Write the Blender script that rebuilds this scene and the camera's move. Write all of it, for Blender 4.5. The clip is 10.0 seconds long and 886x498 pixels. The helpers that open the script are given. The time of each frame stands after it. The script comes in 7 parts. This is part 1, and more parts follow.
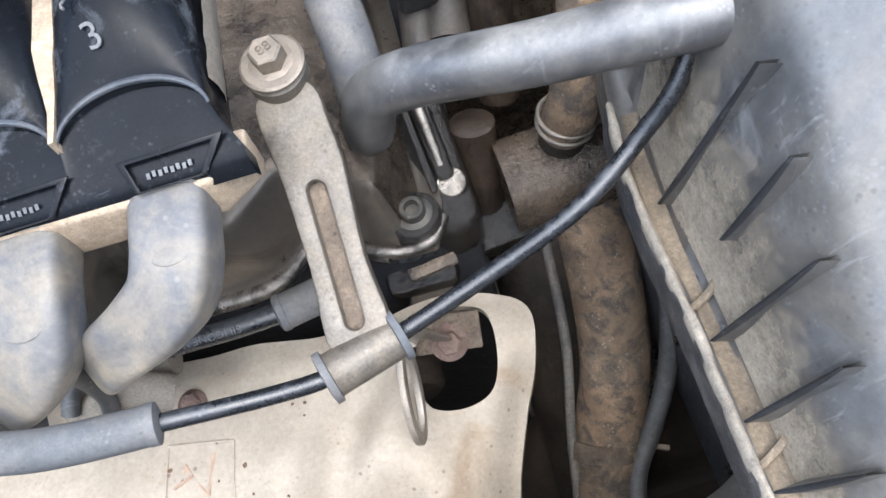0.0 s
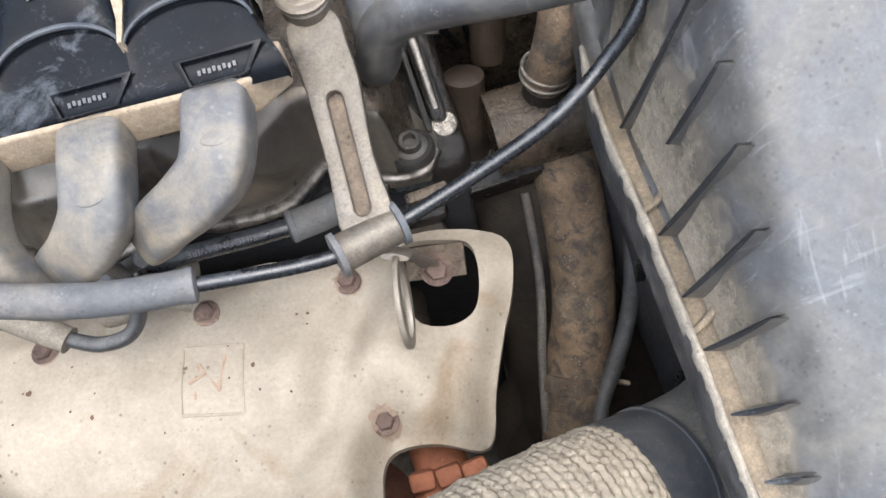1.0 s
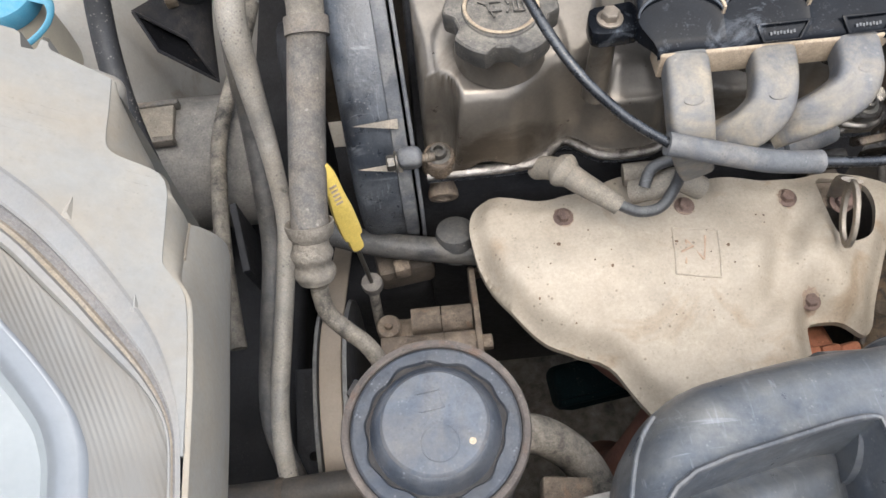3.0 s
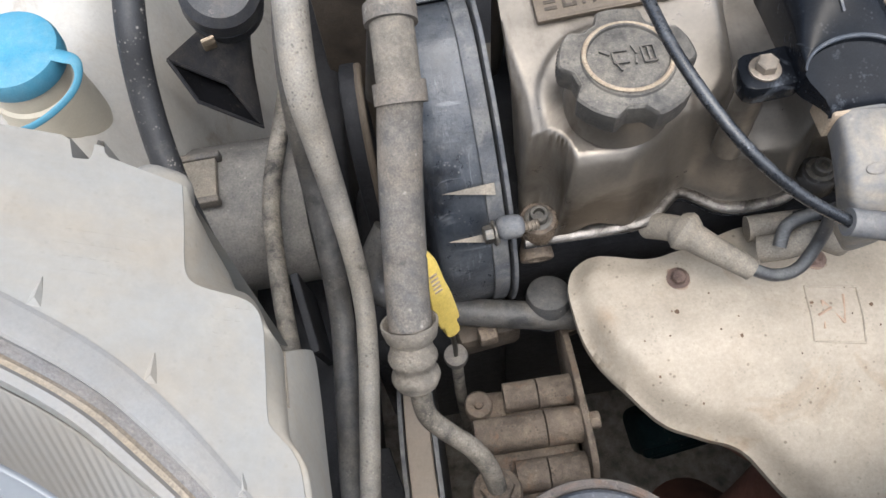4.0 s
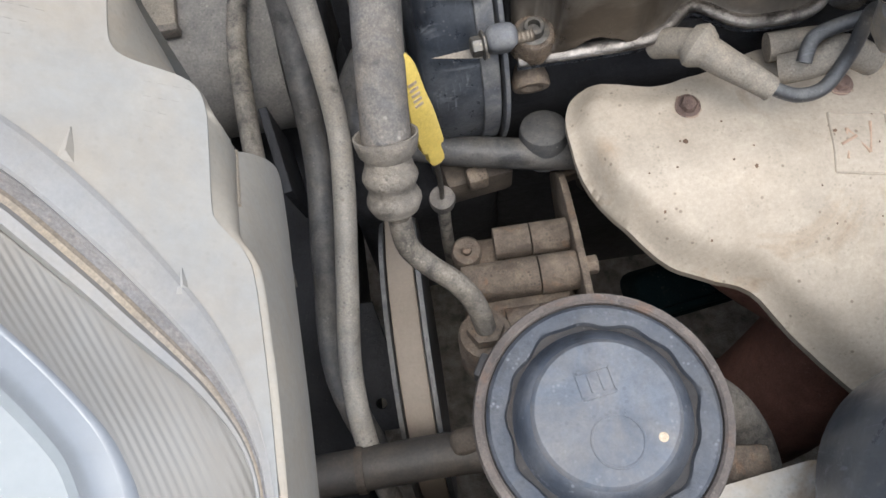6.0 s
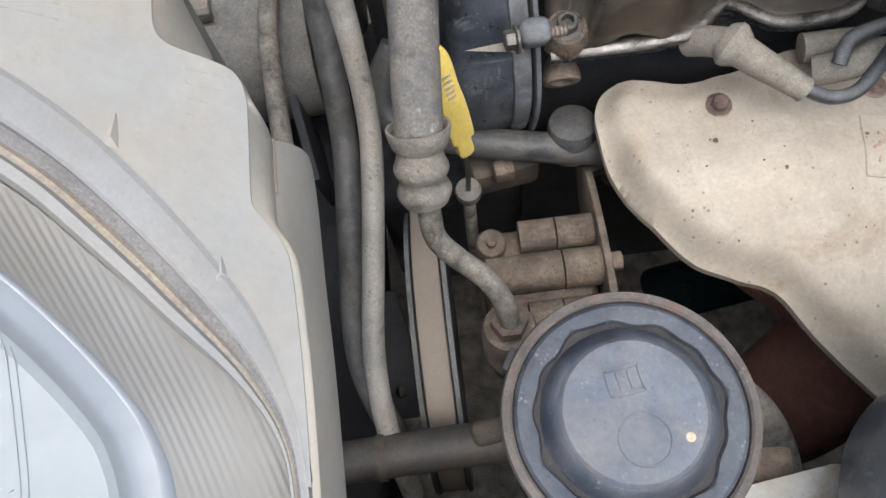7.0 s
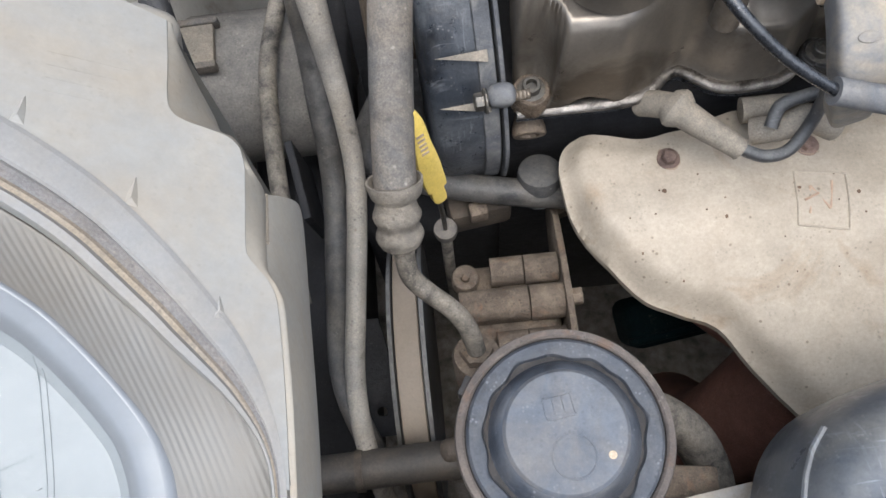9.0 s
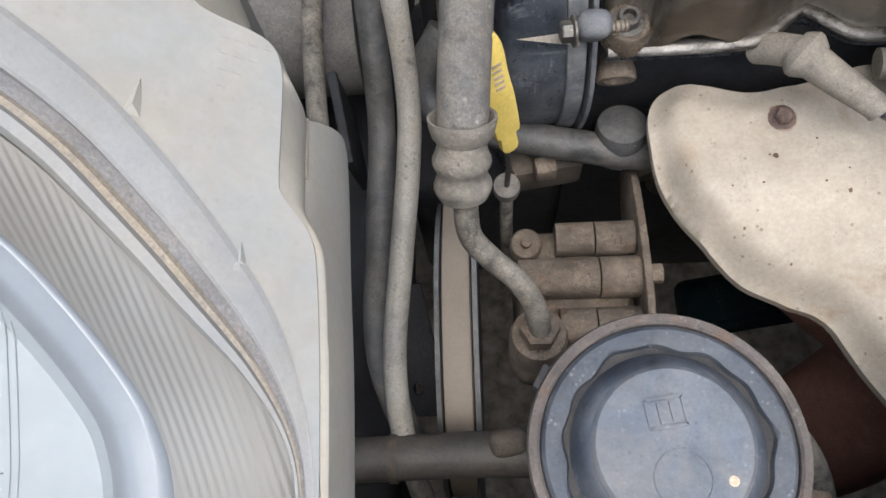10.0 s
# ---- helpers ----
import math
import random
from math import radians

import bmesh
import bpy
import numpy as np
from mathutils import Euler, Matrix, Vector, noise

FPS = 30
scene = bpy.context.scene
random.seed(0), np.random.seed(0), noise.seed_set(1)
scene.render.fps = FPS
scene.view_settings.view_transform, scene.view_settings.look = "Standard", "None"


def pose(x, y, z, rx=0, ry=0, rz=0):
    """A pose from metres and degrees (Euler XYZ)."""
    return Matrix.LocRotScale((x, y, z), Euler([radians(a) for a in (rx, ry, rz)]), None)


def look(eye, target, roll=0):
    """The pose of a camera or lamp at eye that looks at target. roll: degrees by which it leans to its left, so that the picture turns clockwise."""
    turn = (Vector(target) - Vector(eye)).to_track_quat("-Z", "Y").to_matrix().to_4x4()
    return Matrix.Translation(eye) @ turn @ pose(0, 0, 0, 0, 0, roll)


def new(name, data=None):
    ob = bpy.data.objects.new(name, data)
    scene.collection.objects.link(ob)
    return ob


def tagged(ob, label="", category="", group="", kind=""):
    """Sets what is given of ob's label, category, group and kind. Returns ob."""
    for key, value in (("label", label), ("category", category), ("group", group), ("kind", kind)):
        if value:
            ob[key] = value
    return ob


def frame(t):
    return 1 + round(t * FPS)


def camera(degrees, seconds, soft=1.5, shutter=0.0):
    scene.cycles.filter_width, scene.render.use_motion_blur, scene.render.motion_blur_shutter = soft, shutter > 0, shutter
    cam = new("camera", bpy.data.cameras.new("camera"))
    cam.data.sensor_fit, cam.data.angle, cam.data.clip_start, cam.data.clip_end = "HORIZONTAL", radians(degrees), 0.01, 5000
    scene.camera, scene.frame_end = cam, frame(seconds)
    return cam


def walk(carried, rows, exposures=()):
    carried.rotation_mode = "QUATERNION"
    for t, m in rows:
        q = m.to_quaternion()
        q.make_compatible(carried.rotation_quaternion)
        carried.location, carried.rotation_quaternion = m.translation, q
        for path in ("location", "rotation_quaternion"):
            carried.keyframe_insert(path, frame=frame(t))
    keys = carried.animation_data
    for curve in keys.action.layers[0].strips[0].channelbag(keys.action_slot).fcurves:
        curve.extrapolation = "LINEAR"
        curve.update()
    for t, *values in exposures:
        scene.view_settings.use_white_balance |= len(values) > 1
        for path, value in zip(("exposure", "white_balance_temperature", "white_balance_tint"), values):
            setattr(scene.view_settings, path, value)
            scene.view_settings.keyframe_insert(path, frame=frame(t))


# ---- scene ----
cam = camera(59.2, 10.0)
PATH = [
    (0, (0.162, -0.151, 1.112), (0.07, 0.81, -0.64), -20.6),
    (0.5, (0.163, -0.161, 1.106), (0.091, 0.813, -0.638), -19.3),
    (1, (0.147, -0.216, 1.137), (0.114, 0.775, -0.6), -15.4),
    (1.5, (0.121, -0.258, 1.194), (0.097, 0.783, -0.513), -13.8),
    (2, (0.039, -0.337, 1.27), (0.044, 0.761, -0.401), -10.5),
    (2.5, (-0.077, -0.391, 1.311), (-0.019, 0.687, -0.373), -5.2),
    (3, (-0.193, -0.322, 1.266), (-0.185, 0.697, -0.455), -5.3),
    (3.2, (-0.223, -0.281, 1.239), (-0.205, 0.698, -0.505), -5.6),
    (4.3, (-0.256, -0.21, 1.238), (-0.241, 0.733, -0.526), -7.6),
    (4.5, (-0.254, -0.208, 1.234), (-0.242, 0.72, -0.538), -7.5),
    (5, (-0.257, -0.222, 1.212), (-0.247, 0.637, -0.595), -7.8),
    (5.5, (-0.256, -0.23, 1.183), (-0.258, 0.554, -0.657), -9.0),
    (6, (-0.255, -0.237, 1.173), (-0.261, 0.504, -0.685), -9.0),
    (7.3, (-0.265, -0.232, 1.18), (-0.315, 0.484, -0.686), -10.3),
    (7.5, (-0.266, -0.229, 1.185), (-0.314, 0.496, -0.679), -10.0),
    (8, (-0.262, -0.227, 1.193), (-0.31, 0.525, -0.659), -9.5),
    (8.5, (-0.253, -0.233, 1.212), (-0.298, 0.534, -0.634), -9.2),
    (9, (-0.244, -0.246, 1.23), (-0.283, 0.516, -0.619), -8.6),
    (9.5, (-0.254, -0.233, 1.152), (-0.319, 0.467, -0.72), -9.0),
    (10, (-0.267, -0.221, 1.157), (-0.376, 0.467, -0.718), -10.5),
]
walk(cam, [(t, look(eye, target, roll)) for t, eye, target, roll in PATH], exposures=[(0, 1.97, 5650, 5), (1, 1.76, 5920, 5), (2.5, 1.73, 6250, 5), (3.2, 1.55, 6000, 5), (4.5, 1.53, 5930, 5), (7.5, 1.45, 5880, 5), (10, 1.45, 5880, 5)])


# ---- light ----
world = bpy.data.worlds.new("sky")
scene.world = world
world.use_nodes = True
wn = world.node_tree.nodes
sky = wn.new("ShaderNodeTexSky")
sky.sky_type = "NISHITA"
sky.sun_disc = False
sky.sun_elevation = radians(71)
sky.sun_rotation = radians(164)
sky.air_density, sky.dust_density = 0.8, 4.0
wn["Background"].inputs["Strength"].default_value = 0.15
world.node_tree.links.new(sky.outputs[0], wn["Background"].inputs["Color"])
sun = new("sun", bpy.data.lights.new("sun", "SUN"))
sun.data.energy, sun.data.angle, sun.data.color = 1.3, radians(125), (1.0, 0.94, 0.86)
sun.matrix_basis = look((0.2, -0.7, 3.0), (0, 0, 0.8))


# ---- materials ----
DUST = (0.42, 0.34, 0.245)


def material(name, base, rough=0.5, metal=0.0, dust=0.3, up=0.5, tone=0.25, grain=60.0, bump=0.25, dust_colour=DUST,
             stain=None, stain_amount=0.0, stain_size=25.0, coat=0.0, sheen_rough=0.9, specks=0.0, top=-0.1, grit=0.2, spec=0.4, film=0.0, film_colour=(0.30, 0.25, 0.19), film_size=16.0, pits=0.35, flecks=0.3, scratch=0.0, mottle=0.14):
    """A worn surface: mottled base, dust (in some materials painted sheen) in patches and on faces that look up,
    stains, specks and a fine relief.
    """
    m = bpy.data.materials.new(name)
    m.use_nodes = True
    n, l = m.node_tree.nodes, m.node_tree.links
    b = n["Principled BSDF"]
    co = n.new("ShaderNodeTexCoord").outputs["Object"]

    def noise_of(scale, detail=6.0, rough_=0.6, distort=0.0):
        t = n.new("ShaderNodeTexNoise")
        t.inputs["Scale"].default_value, t.inputs["Detail"].default_value = scale, detail
        t.inputs["Roughness"].default_value, t.inputs["Distortion"].default_value = rough_, distort
        l.new(co, t.inputs["Vector"])
        return t.outputs["Fac"]

    def span(v, a, c, lo=0.0, hi=1.0):
        r = n.new("ShaderNodeMapRange")
        for k, x in zip(("From Min", "From Max", "To Min", "To Max"), (a, c, lo, hi)):
            r.inputs[k].default_value = x
        l.new(v, r.inputs["Value"])
        return r.outputs["Result"]

    def maths(op, a, c):
        q = n.new("ShaderNodeMath")
        q.operation = op
        for s, x in zip(q.inputs, (a, c)):
            if isinstance(x, (int, float)):
                s.default_value = x
            else:
                l.new(x, s)
        return q.outputs[0]

    def mix(f, a, c):
        q = n.new("ShaderNodeMix")
        q.data_type = "RGBA"
        for s, x in ((q.inputs[0], f), (q.inputs[6], a), (q.inputs[7], c)):
            if isinstance(x, tuple):
                s.default_value = (*x, 1)
            elif isinstance(x, (int, float)):
                s.default_value = x
            else:
                l.new(x, s)
        return q.outputs[2]

    coarse, fine = noise_of(grain * 0.35), noise_of(grain * 3.0, 8.0, 0.7)
    darker = tuple(c * (1 - tone) for c in base)
    lighter = tuple(min(1.0, c * (1 + tone)) for c in base)
    colour = mix(span(coarse, 0.3, 0.7), darker, lighter)
    if stain:
        where = span(noise_of(stain_size, 8.0, 0.65, 0.6), 0.62 - stain_amount * 0.3, 0.72 - stain_amount * 0.2)
        colour = mix(maths("MULTIPLY", where, 0.85), colour, stain)
    geo = n.new("ShaderNodeNewGeometry").outputs["Normal"]
    sep = n.new("ShaderNodeSeparateXYZ")
    l.new(geo, sep.inputs[0])
    facing = span(sep.outputs["Z"], top, 1.0, 1 - up, 1.0)
    cloud = maths("ADD", maths("MULTIPLY", noise_of(grain * 0.15, 4.0, 0.55, 0.5), 0.35), maths("MULTIPLY", noise_of(grain * 0.7, 5.0, 0.6, 0.6), 0.35))
    patch = span(maths("ADD", cloud, maths("MULTIPLY", fine, 0.3)), 0.58 - 0.3 * dust, 0.80 - 0.28 * dust)
    patch = maths("MULTIPLY", patch, span(noise_of(grain * 11.0, 3.0, 0.7), 0.3, 0.65, 0.72, 1.0))
    cover = maths("MULTIPLY", maths("MULTIPLY", patch, facing), min(1.0, 0.35 + dust))
    colour = mix(cover, colour, mix(span(fine, 0.3, 0.7), tuple(c * 0.8 for c in dust_colour), tuple(c * 1.15 for c in dust_colour)))
    if film:
        haze = span(noise_of(film_size, 6.0, 0.62, 0.9), 0.42, 0.66)
        colour = mix(maths("MULTIPLY", maths("MULTIPLY", haze, span(fine, 0.25, 0.6, 0.55, 1.0)), film), colour, film_colour)
    if specks:
        v = n.new("ShaderNodeTexVoronoi")
        v.inputs["Scale"].default_value = 150.0
        l.new(co, v.inputs["Vector"])
        dots = maths("MULTIPLY", span(v.outputs["Distance"], 0.10, 0.2, 1.0, 0.0), span(noise_of(70.0, 2.0), 0.52, 0.6))
        colour = mix(maths("MULTIPLY", dots, specks), colour, (0.5, 0.46, 0.4) if sum(base) < 0.6 else (0.1, 0.07, 0.045))
    for amount, scale, keep, shade in ((pits, 330.0, 0.50, tuple(c * 0.35 for c in base)), (flecks, 410.0, 0.54, tuple(min(0.7, c * 1.25 + 0.04) for c in dust_colour))):
        if amount:
            v = n.new("ShaderNodeTexVoronoi")
            v.inputs["Scale"].default_value = scale
            l.new(co, v.inputs["Vector"])
            spots = maths("MULTIPLY", span(v.outputs["Distance"], 0.16, 0.34, 1.0, 0.0), span(noise_of(scale * 0.21, 3.0, 0.6), keep, keep + 0.1))
            colour = mix(maths("MULTIPLY", spots, amount), colour, shade)
    if scratch:
        for turn, size in (((1.0, 14.0, 3.0), 26.0), ((11.0, 1.0, 2.0), 31.0)):
            q = n.new("ShaderNodeVectorMath")
            q.operation = "MULTIPLY"
            q.inputs[1].default_value = turn
            l.new(co, q.inputs[0])
            t = n.new("ShaderNodeTexNoise")
            t.inputs["Scale"].default_value, t.inputs["Detail"].default_value, t.inputs["Distortion"].default_value = size, 5.0, 0.8
            l.new(q.outputs[0], t.inputs["Vector"])
            lines = maths("MULTIPLY", span(t.outputs["Fac"], 0.60, 0.70), span(noise_of(32.0, 3.0), 0.46, 0.60))
            colour = mix(maths("MULTIPLY", lines, scratch), colour, tuple(min(0.7, c * 1.6 + 0.14) for c in base))
    gritty = n.new("ShaderNodeMix")
    gritty.data_type, gritty.blend_type = "RGBA", "MULTIPLY"
    gritty.inputs[0].default_value = 1.0
    l.new(colour, gritty.inputs[6])
    l.new(span(noise_of(grain * 14.0, 4.0, 0.7), 0.3, 0.7, 1 - grit, 1 + grit), gritty.inputs[7])
    spotted = n.new("ShaderNodeMix")
    spotted.data_type, spotted.blend_type = "RGBA", "MULTIPLY"
    spotted.inputs[0].default_value = 1.0
    l.new(gritty.outputs[2], spotted.inputs[6])
    l.new(span(maths("ADD", maths("MULTIPLY", noise_of(48.0, 8.0, 0.74, 0.6), 0.7), maths("MULTIPLY", noise_of(420.0, 5.0, 0.7), 0.3)), 0.38, 0.62, 1 - mottle, 1 + mottle * 0.8), spotted.inputs[7])
    l.new(spotted.outputs[2], b.inputs["Base Color"])
    grade = span(cover, 0.0, 0.8, rough, sheen_rough)
    l.new(maths("ADD", grade, span(fine, 0.3, 0.7, -0.08, 0.08)), b.inputs["Roughness"])
    if metal:
        l.new(span(cover, 0.0, 0.7, metal, 0.0), b.inputs["Metallic"])
    b.inputs["Specular IOR Level"].default_value = spec
    b.inputs["Coat Weight"].default_value = coat
    b.inputs["Coat Roughness"].default_value = 0.15
    relief = n.new("ShaderNodeBump")
    relief.inputs["Strength"].default_value, relief.inputs["Distance"].default_value = bump, 0.0022
    l.new(maths("ADD", fine, maths("MULTIPLY", coarse, 0.6)), relief.inputs["Height"])
    l.new(relief.outputs[0], b.inputs["Normal"])
    return m


M = {
    "res_band": material("reservoir_cap_rim_plastic", (0.036, 0.042, 0.053), 0.5, 0.0, 0.4, 0.5, 0.3, 60, 0.3, (0.115, 0.12, 0.13), (0.016, 0.018, 0.022), 0.3, 40, film=0.5, film_colour=(0.10, 0.097, 0.093), film_size=38.0, spec=0.4, pits=0.4, flecks=0.6, grit=0.1),
    "hose_dark": material("dark_dusty_rubber", (0.05, 0.046, 0.042), 0.5, 0.0, 0.4, 0.6, 0.3, 40, 0.2, (0.125, 0.105, 0.083), film=0.5, film_colour=(0.12, 0.096, 0.07), film_size=20.0, pits=0.2, flecks=0.15),
    # dust colour on the upper side doubles as a painted highlight
    "heater": material("black_heater_rubber_sheen", (0.052, 0.053, 0.056), 0.36, 0.0, 0.45, 1.0, 0.2, 30, 0.06, (0.36, 0.35, 0.33), top=0.2, grit=0.1, film=0.5, film_colour=(0.27, 0.255, 0.225), film_size=16.0, spec=1.0, pits=0.2, flecks=0.2, scratch=0.3, mottle=0.1),
    "plate": material("dusty_brown_plate", (0.135, 0.108, 0.08), 0.6, 0.3, 0.45, 0.4, 0.2, 40, 0.2, (0.19, 0.15, 0.11), grit=0.08, pits=0.2, flecks=0.1),
    "housing": material("oily_brown_casting", (0.118, 0.09, 0.064), 0.27, 0.45, 0.22, 0.4, 0.6, 60, 0.7, (0.16, 0.12, 0.082), (0.018, 0.014, 0.011), 0.40, 34, spec=0.8),
    "sensor": material("oily_rusty_sensor", (0.045, 0.031, 0.021), 0.4, 0.2, 0.2, 0.5, 0.5, 70, 0.6, (0.10, 0.07, 0.045), (0.010, 0.008, 0.007), 0.35, 40, spec=0.6),
    "red_mark": material("faded_red_mark", (0.37, 0.255, 0.18), 0.7, 0.0, 0.5, 0.3, 0.25, 120, 0.2, (0.38, 0.315, 0.24), grit=0.15, mottle=0.14),
    "ac_dark": material("dark_dusty_pipe_skin", (0.06, 0.058, 0.056), 0.5, 0.1, 0.45, 0.6, 0.35, 50, 0.3, (0.17, 0.155, 0.132), (0.018, 0.018, 0.019), 0.4, 30, film=0.4, film_colour=(0.16, 0.135, 0.10), film_size=16.0, pits=0.5, flecks=0.3),
    "cuff": material("dark_rubber_cuff", (0.042, 0.046, 0.053), 0.38, 0.0, 0.3, 0.7, 0.3, 40, 0.1, (0.17, 0.165, 0.15), grit=0.1, film=0.5, film_colour=(0.17, 0.165, 0.155), film_size=20.0, spec=0.6, pits=0.2, flecks=0.3, scratch=0.6),
    "arm": material("dusty_cast_arm", (0.115, 0.102, 0.086), 0.40, 0.4, 0.38, 0.5, 0.3, 60, 0.3, (0.235, 0.195, 0.14), (0.06, 0.052, 0.042), 0.26, 55, film=0.5, film_colour=(0.205, 0.168, 0.118), film_size=26.0, pits=0.4, flecks=0.2, mottle=0.14),
    "rust_spot": material("dark_rust_spot", (0.11, 0.07, 0.045), 0.9, 0.0, 0.2, 0.5, 0.4, 200, 0.3, (0.2, 0.14, 0.09)),
    "shield": material("shield_metal", (0.348, 0.3, 0.236), 0.62, 0.1, 0.4, 0.3, 0.16, 30, 0.11, (0.398, 0.347, 0.275), (0.24, 0.17, 0.105), 0.2, 14, specks=0.6, grit=0.07, film=0.35, film_colour=(0.27, 0.215, 0.155), film_size=11.0, pits=0.25, flecks=0.15, mottle=0.09),
    "bolt_rust": material("rusty_bolt", (0.165, 0.113, 0.092), 0.65, 0.25, 0.35, 0.5, 0.45, 120, 0.8, (0.29, 0.225, 0.18)),
    "bolt": material("dusty_bolt", (0.23, 0.195, 0.155), 0.42, 0.5, 0.4, 0.5, 0.3, 150, 0.3, (0.30, 0.24, 0.175)),
    "bolt_dark": material("dark_bolt", (0.10, 0.095, 0.085), 0.4, 0.7, 0.35, 0.5, 0.2, 150, 0.3),
    "steel": material("worn_steel", (0.30, 0.27, 0.23), 0.35, 0.75, 0.5, 0.5, 0.2, 90, 0.3),
    "alu_dusty": material("dusty_cast_aluminium", (0.125, 0.098, 0.074), 0.65, 0.15, 0.6, 0.4, 0.45, 90, 1.0, (0.27, 0.213, 0.153), (0.225, 0.125, 0.072), 0.20, 55, film=0.5, film_colour=(0.075, 0.058, 0.044), film_size=38.0, pits=0.6, flecks=0.3, mottle=0.28),
    "alu_wet": material("oily_cast_aluminium", (0.014, 0.0115, 0.009), 0.2, 0.0, 0.06, 0.4, 0.5, 80, 0.9, (0.06, 0.046, 0.032), (0.005, 0.0045, 0.004), 0.35, 45, spec=0.8),
    # top lighter than front: reflected light is put into the dust colour
    "cover": material("valve_cover_metal", (0.180, 0.158, 0.130), 0.34, 0.62, 0.42, 0.9, 0.14, 22, 0.04, (0.215, 0.188, 0.152), (0.062, 0.048, 0.034), 0.36, 12, top=0.45, grit=0.06, spec=0.6, pits=0.12, flecks=0.08, mottle=0.09),
    "lip": material("bright_lip_metal", (0.24, 0.22, 0.196), 0.34, 0.9, 0.2, 0.5, 0.5, 60, 0.5, (0.11, 0.09, 0.07), (0.022, 0.019, 0.016), 0.46, 60, pits=0.4, flecks=0.1),
    "cap": material("filler_cap_plastic", (0.052, 0.049, 0.045), 0.5, 0.0, 0.7, 0.9, 0.3, 90, 0.25, (0.225, 0.202, 0.168), top=0.3, film=0.4, film_colour=(0.205, 0.178, 0.138), film_size=34.0, pits=0.45, flecks=0.4),
    "coil_worn": material("worn_gloss_plastic", (0.055, 0.062, 0.074), 0.4, 0.0, 0.25, 0.5, 0.4, 120, 0.2, (0.19, 0.195, 0.205), spec=0.3, film=0.35, film_colour=(0.15, 0.15, 0.148), film_size=75.0, pits=0.2, flecks=0.2),
    # specular kept low; the pale stain stands in for gloss highlights
    "coil": material("gloss_black_plastic", (0.007, 0.008, 0.010), 0.22, 0.0, 0.10, 1.0, 0.3, 70, 0.05, (0.10, 0.102, 0.108), (0.08, 0.087, 0.098), 0.14, 46, top=0.6, spec=0.14, grit=0.3, pits=0.0, flecks=0.15, mottle=0.16),
    "core": material("dusty_iron_core", (0.26, 0.195, 0.13), 0.85, 0.0, 0.8, 0.4, 0.2, 120, 0.4, (0.46, 0.375, 0.27), specks=0.3),
    "boot": material("grey_rubber_boot", (0.105, 0.105, 0.108), 0.42, 0.0, 0.42, 0.6, 0.25, 50, 0.10, (0.265, 0.235, 0.182), specks=0.15, grit=0.08, film=0.85, film_colour=(0.285, 0.24, 0.172), film_size=30.0, spec=0.4, pits=0.15, flecks=0.1, mottle=0.14),
    "sleeve": material("dusty_rubber_sleeve", (0.10, 0.103, 0.108), 0.6, 0.0, 0.4, 0.6, 0.2, 70, 0.2, (0.20, 0.198, 0.19), grit=0.1, film=0.3, film_size=40.0, spec=0.3, mottle=0.16),
    "plug": material("dusty_plug_boot", (0.17, 0.15, 0.122), 0.7, 0.0, 0.7, 0.3, 0.2, 60, 0.25, (0.27, 0.235, 0.185), film=0.4, film_size=40.0),
    # the bluish dust colour on upward faces is a painted sheen
    "wire": material("black_wire", (0.011, 0.012, 0.014), 0.28, 0.0, 0.3, 0.95, 0.2, 90, 0.1, (0.19, 0.20, 0.215), top=0.25, spec=0.7, mottle=0.16),
    # some dust, brightened on upward faces to paint the hose's highlight
    "hose": material("black_rubber_hose", (0.040, 0.041, 0.044), 0.40, 0.0, 0.62, 1.0, 0.2, 40, 0.12, (0.235, 0.23, 0.215), top=0.30, grit=0.14, film=0.3, film_colour=(0.19, 0.17, 0.135), film_size=18.0, spec=0.6, pits=0.3, flecks=0.3, scratch=0.3, mottle=0.16),
    "hose_black": material("black_speckled_hose", (0.03, 0.03, 0.031), 0.5, 0.0, 0.3, 0.9, 0.2, 90, 0.2, (0.2, 0.18, 0.15), specks=0.6, flecks=0.8),
    "hose_dusty": material("dusty_rubber_hose", (0.07, 0.068, 0.066), 0.65, 0.0, 0.6, 0.5, 0.3, 60, 0.4, (0.20, 0.178, 0.15), (0.035, 0.034, 0.033), 0.25, 40, specks=0.25, film=0.6, film_colour=(0.235, 0.19, 0.14), film_size=18.0, pits=0.3, flecks=0.25, mottle=0.24),
    "hose_rust": material("rust_stained_hose", (0.225, 0.155, 0.095), 0.6, 0.0, 0.18, 0.4, 0.45, 90, 1.0, (0.36, 0.30, 0.215), (0.045, 0.043, 0.041), 0.50, 80, film=0.3, film_colour=(0.26, 0.21, 0.147), film_size=22.0, pits=0.6, flecks=0.5, mottle=0.24, spec=0.5),
    "plastic": material("black_plastic", (0.045, 0.046, 0.05), 0.42, 0.0, 0.25, 0.7, 0.3, 60, 0.25, (0.24, 0.205, 0.16)),
    # blue-grey dust on upward faces stands in for the sky's reflection; film is dirt
    "box_top": material("air_box_plastic", (0.060, 0.060, 0.060), 0.33, 0.0, 0.72, 0.85, 0.25, 24, 0.06, (0.168, 0.176, 0.188), (0.028, 0.030, 0.034), 0.28, 13, top=0.05, grit=0.08, film=0.65, film_colour=(0.20, 0.18, 0.146), film_size=13.0, pits=0.3, flecks=0.3, spec=0.6, scratch=0.5, mottle=0.14),
    "channel": material("dust_filled_channel", (0.15, 0.122, 0.09), 0.9, 0.0, 0.8, 0.2, 0.25, 60, 0.4, (0.29, 0.235, 0.168), (0.085, 0.074, 0.058), 0.26, 70),
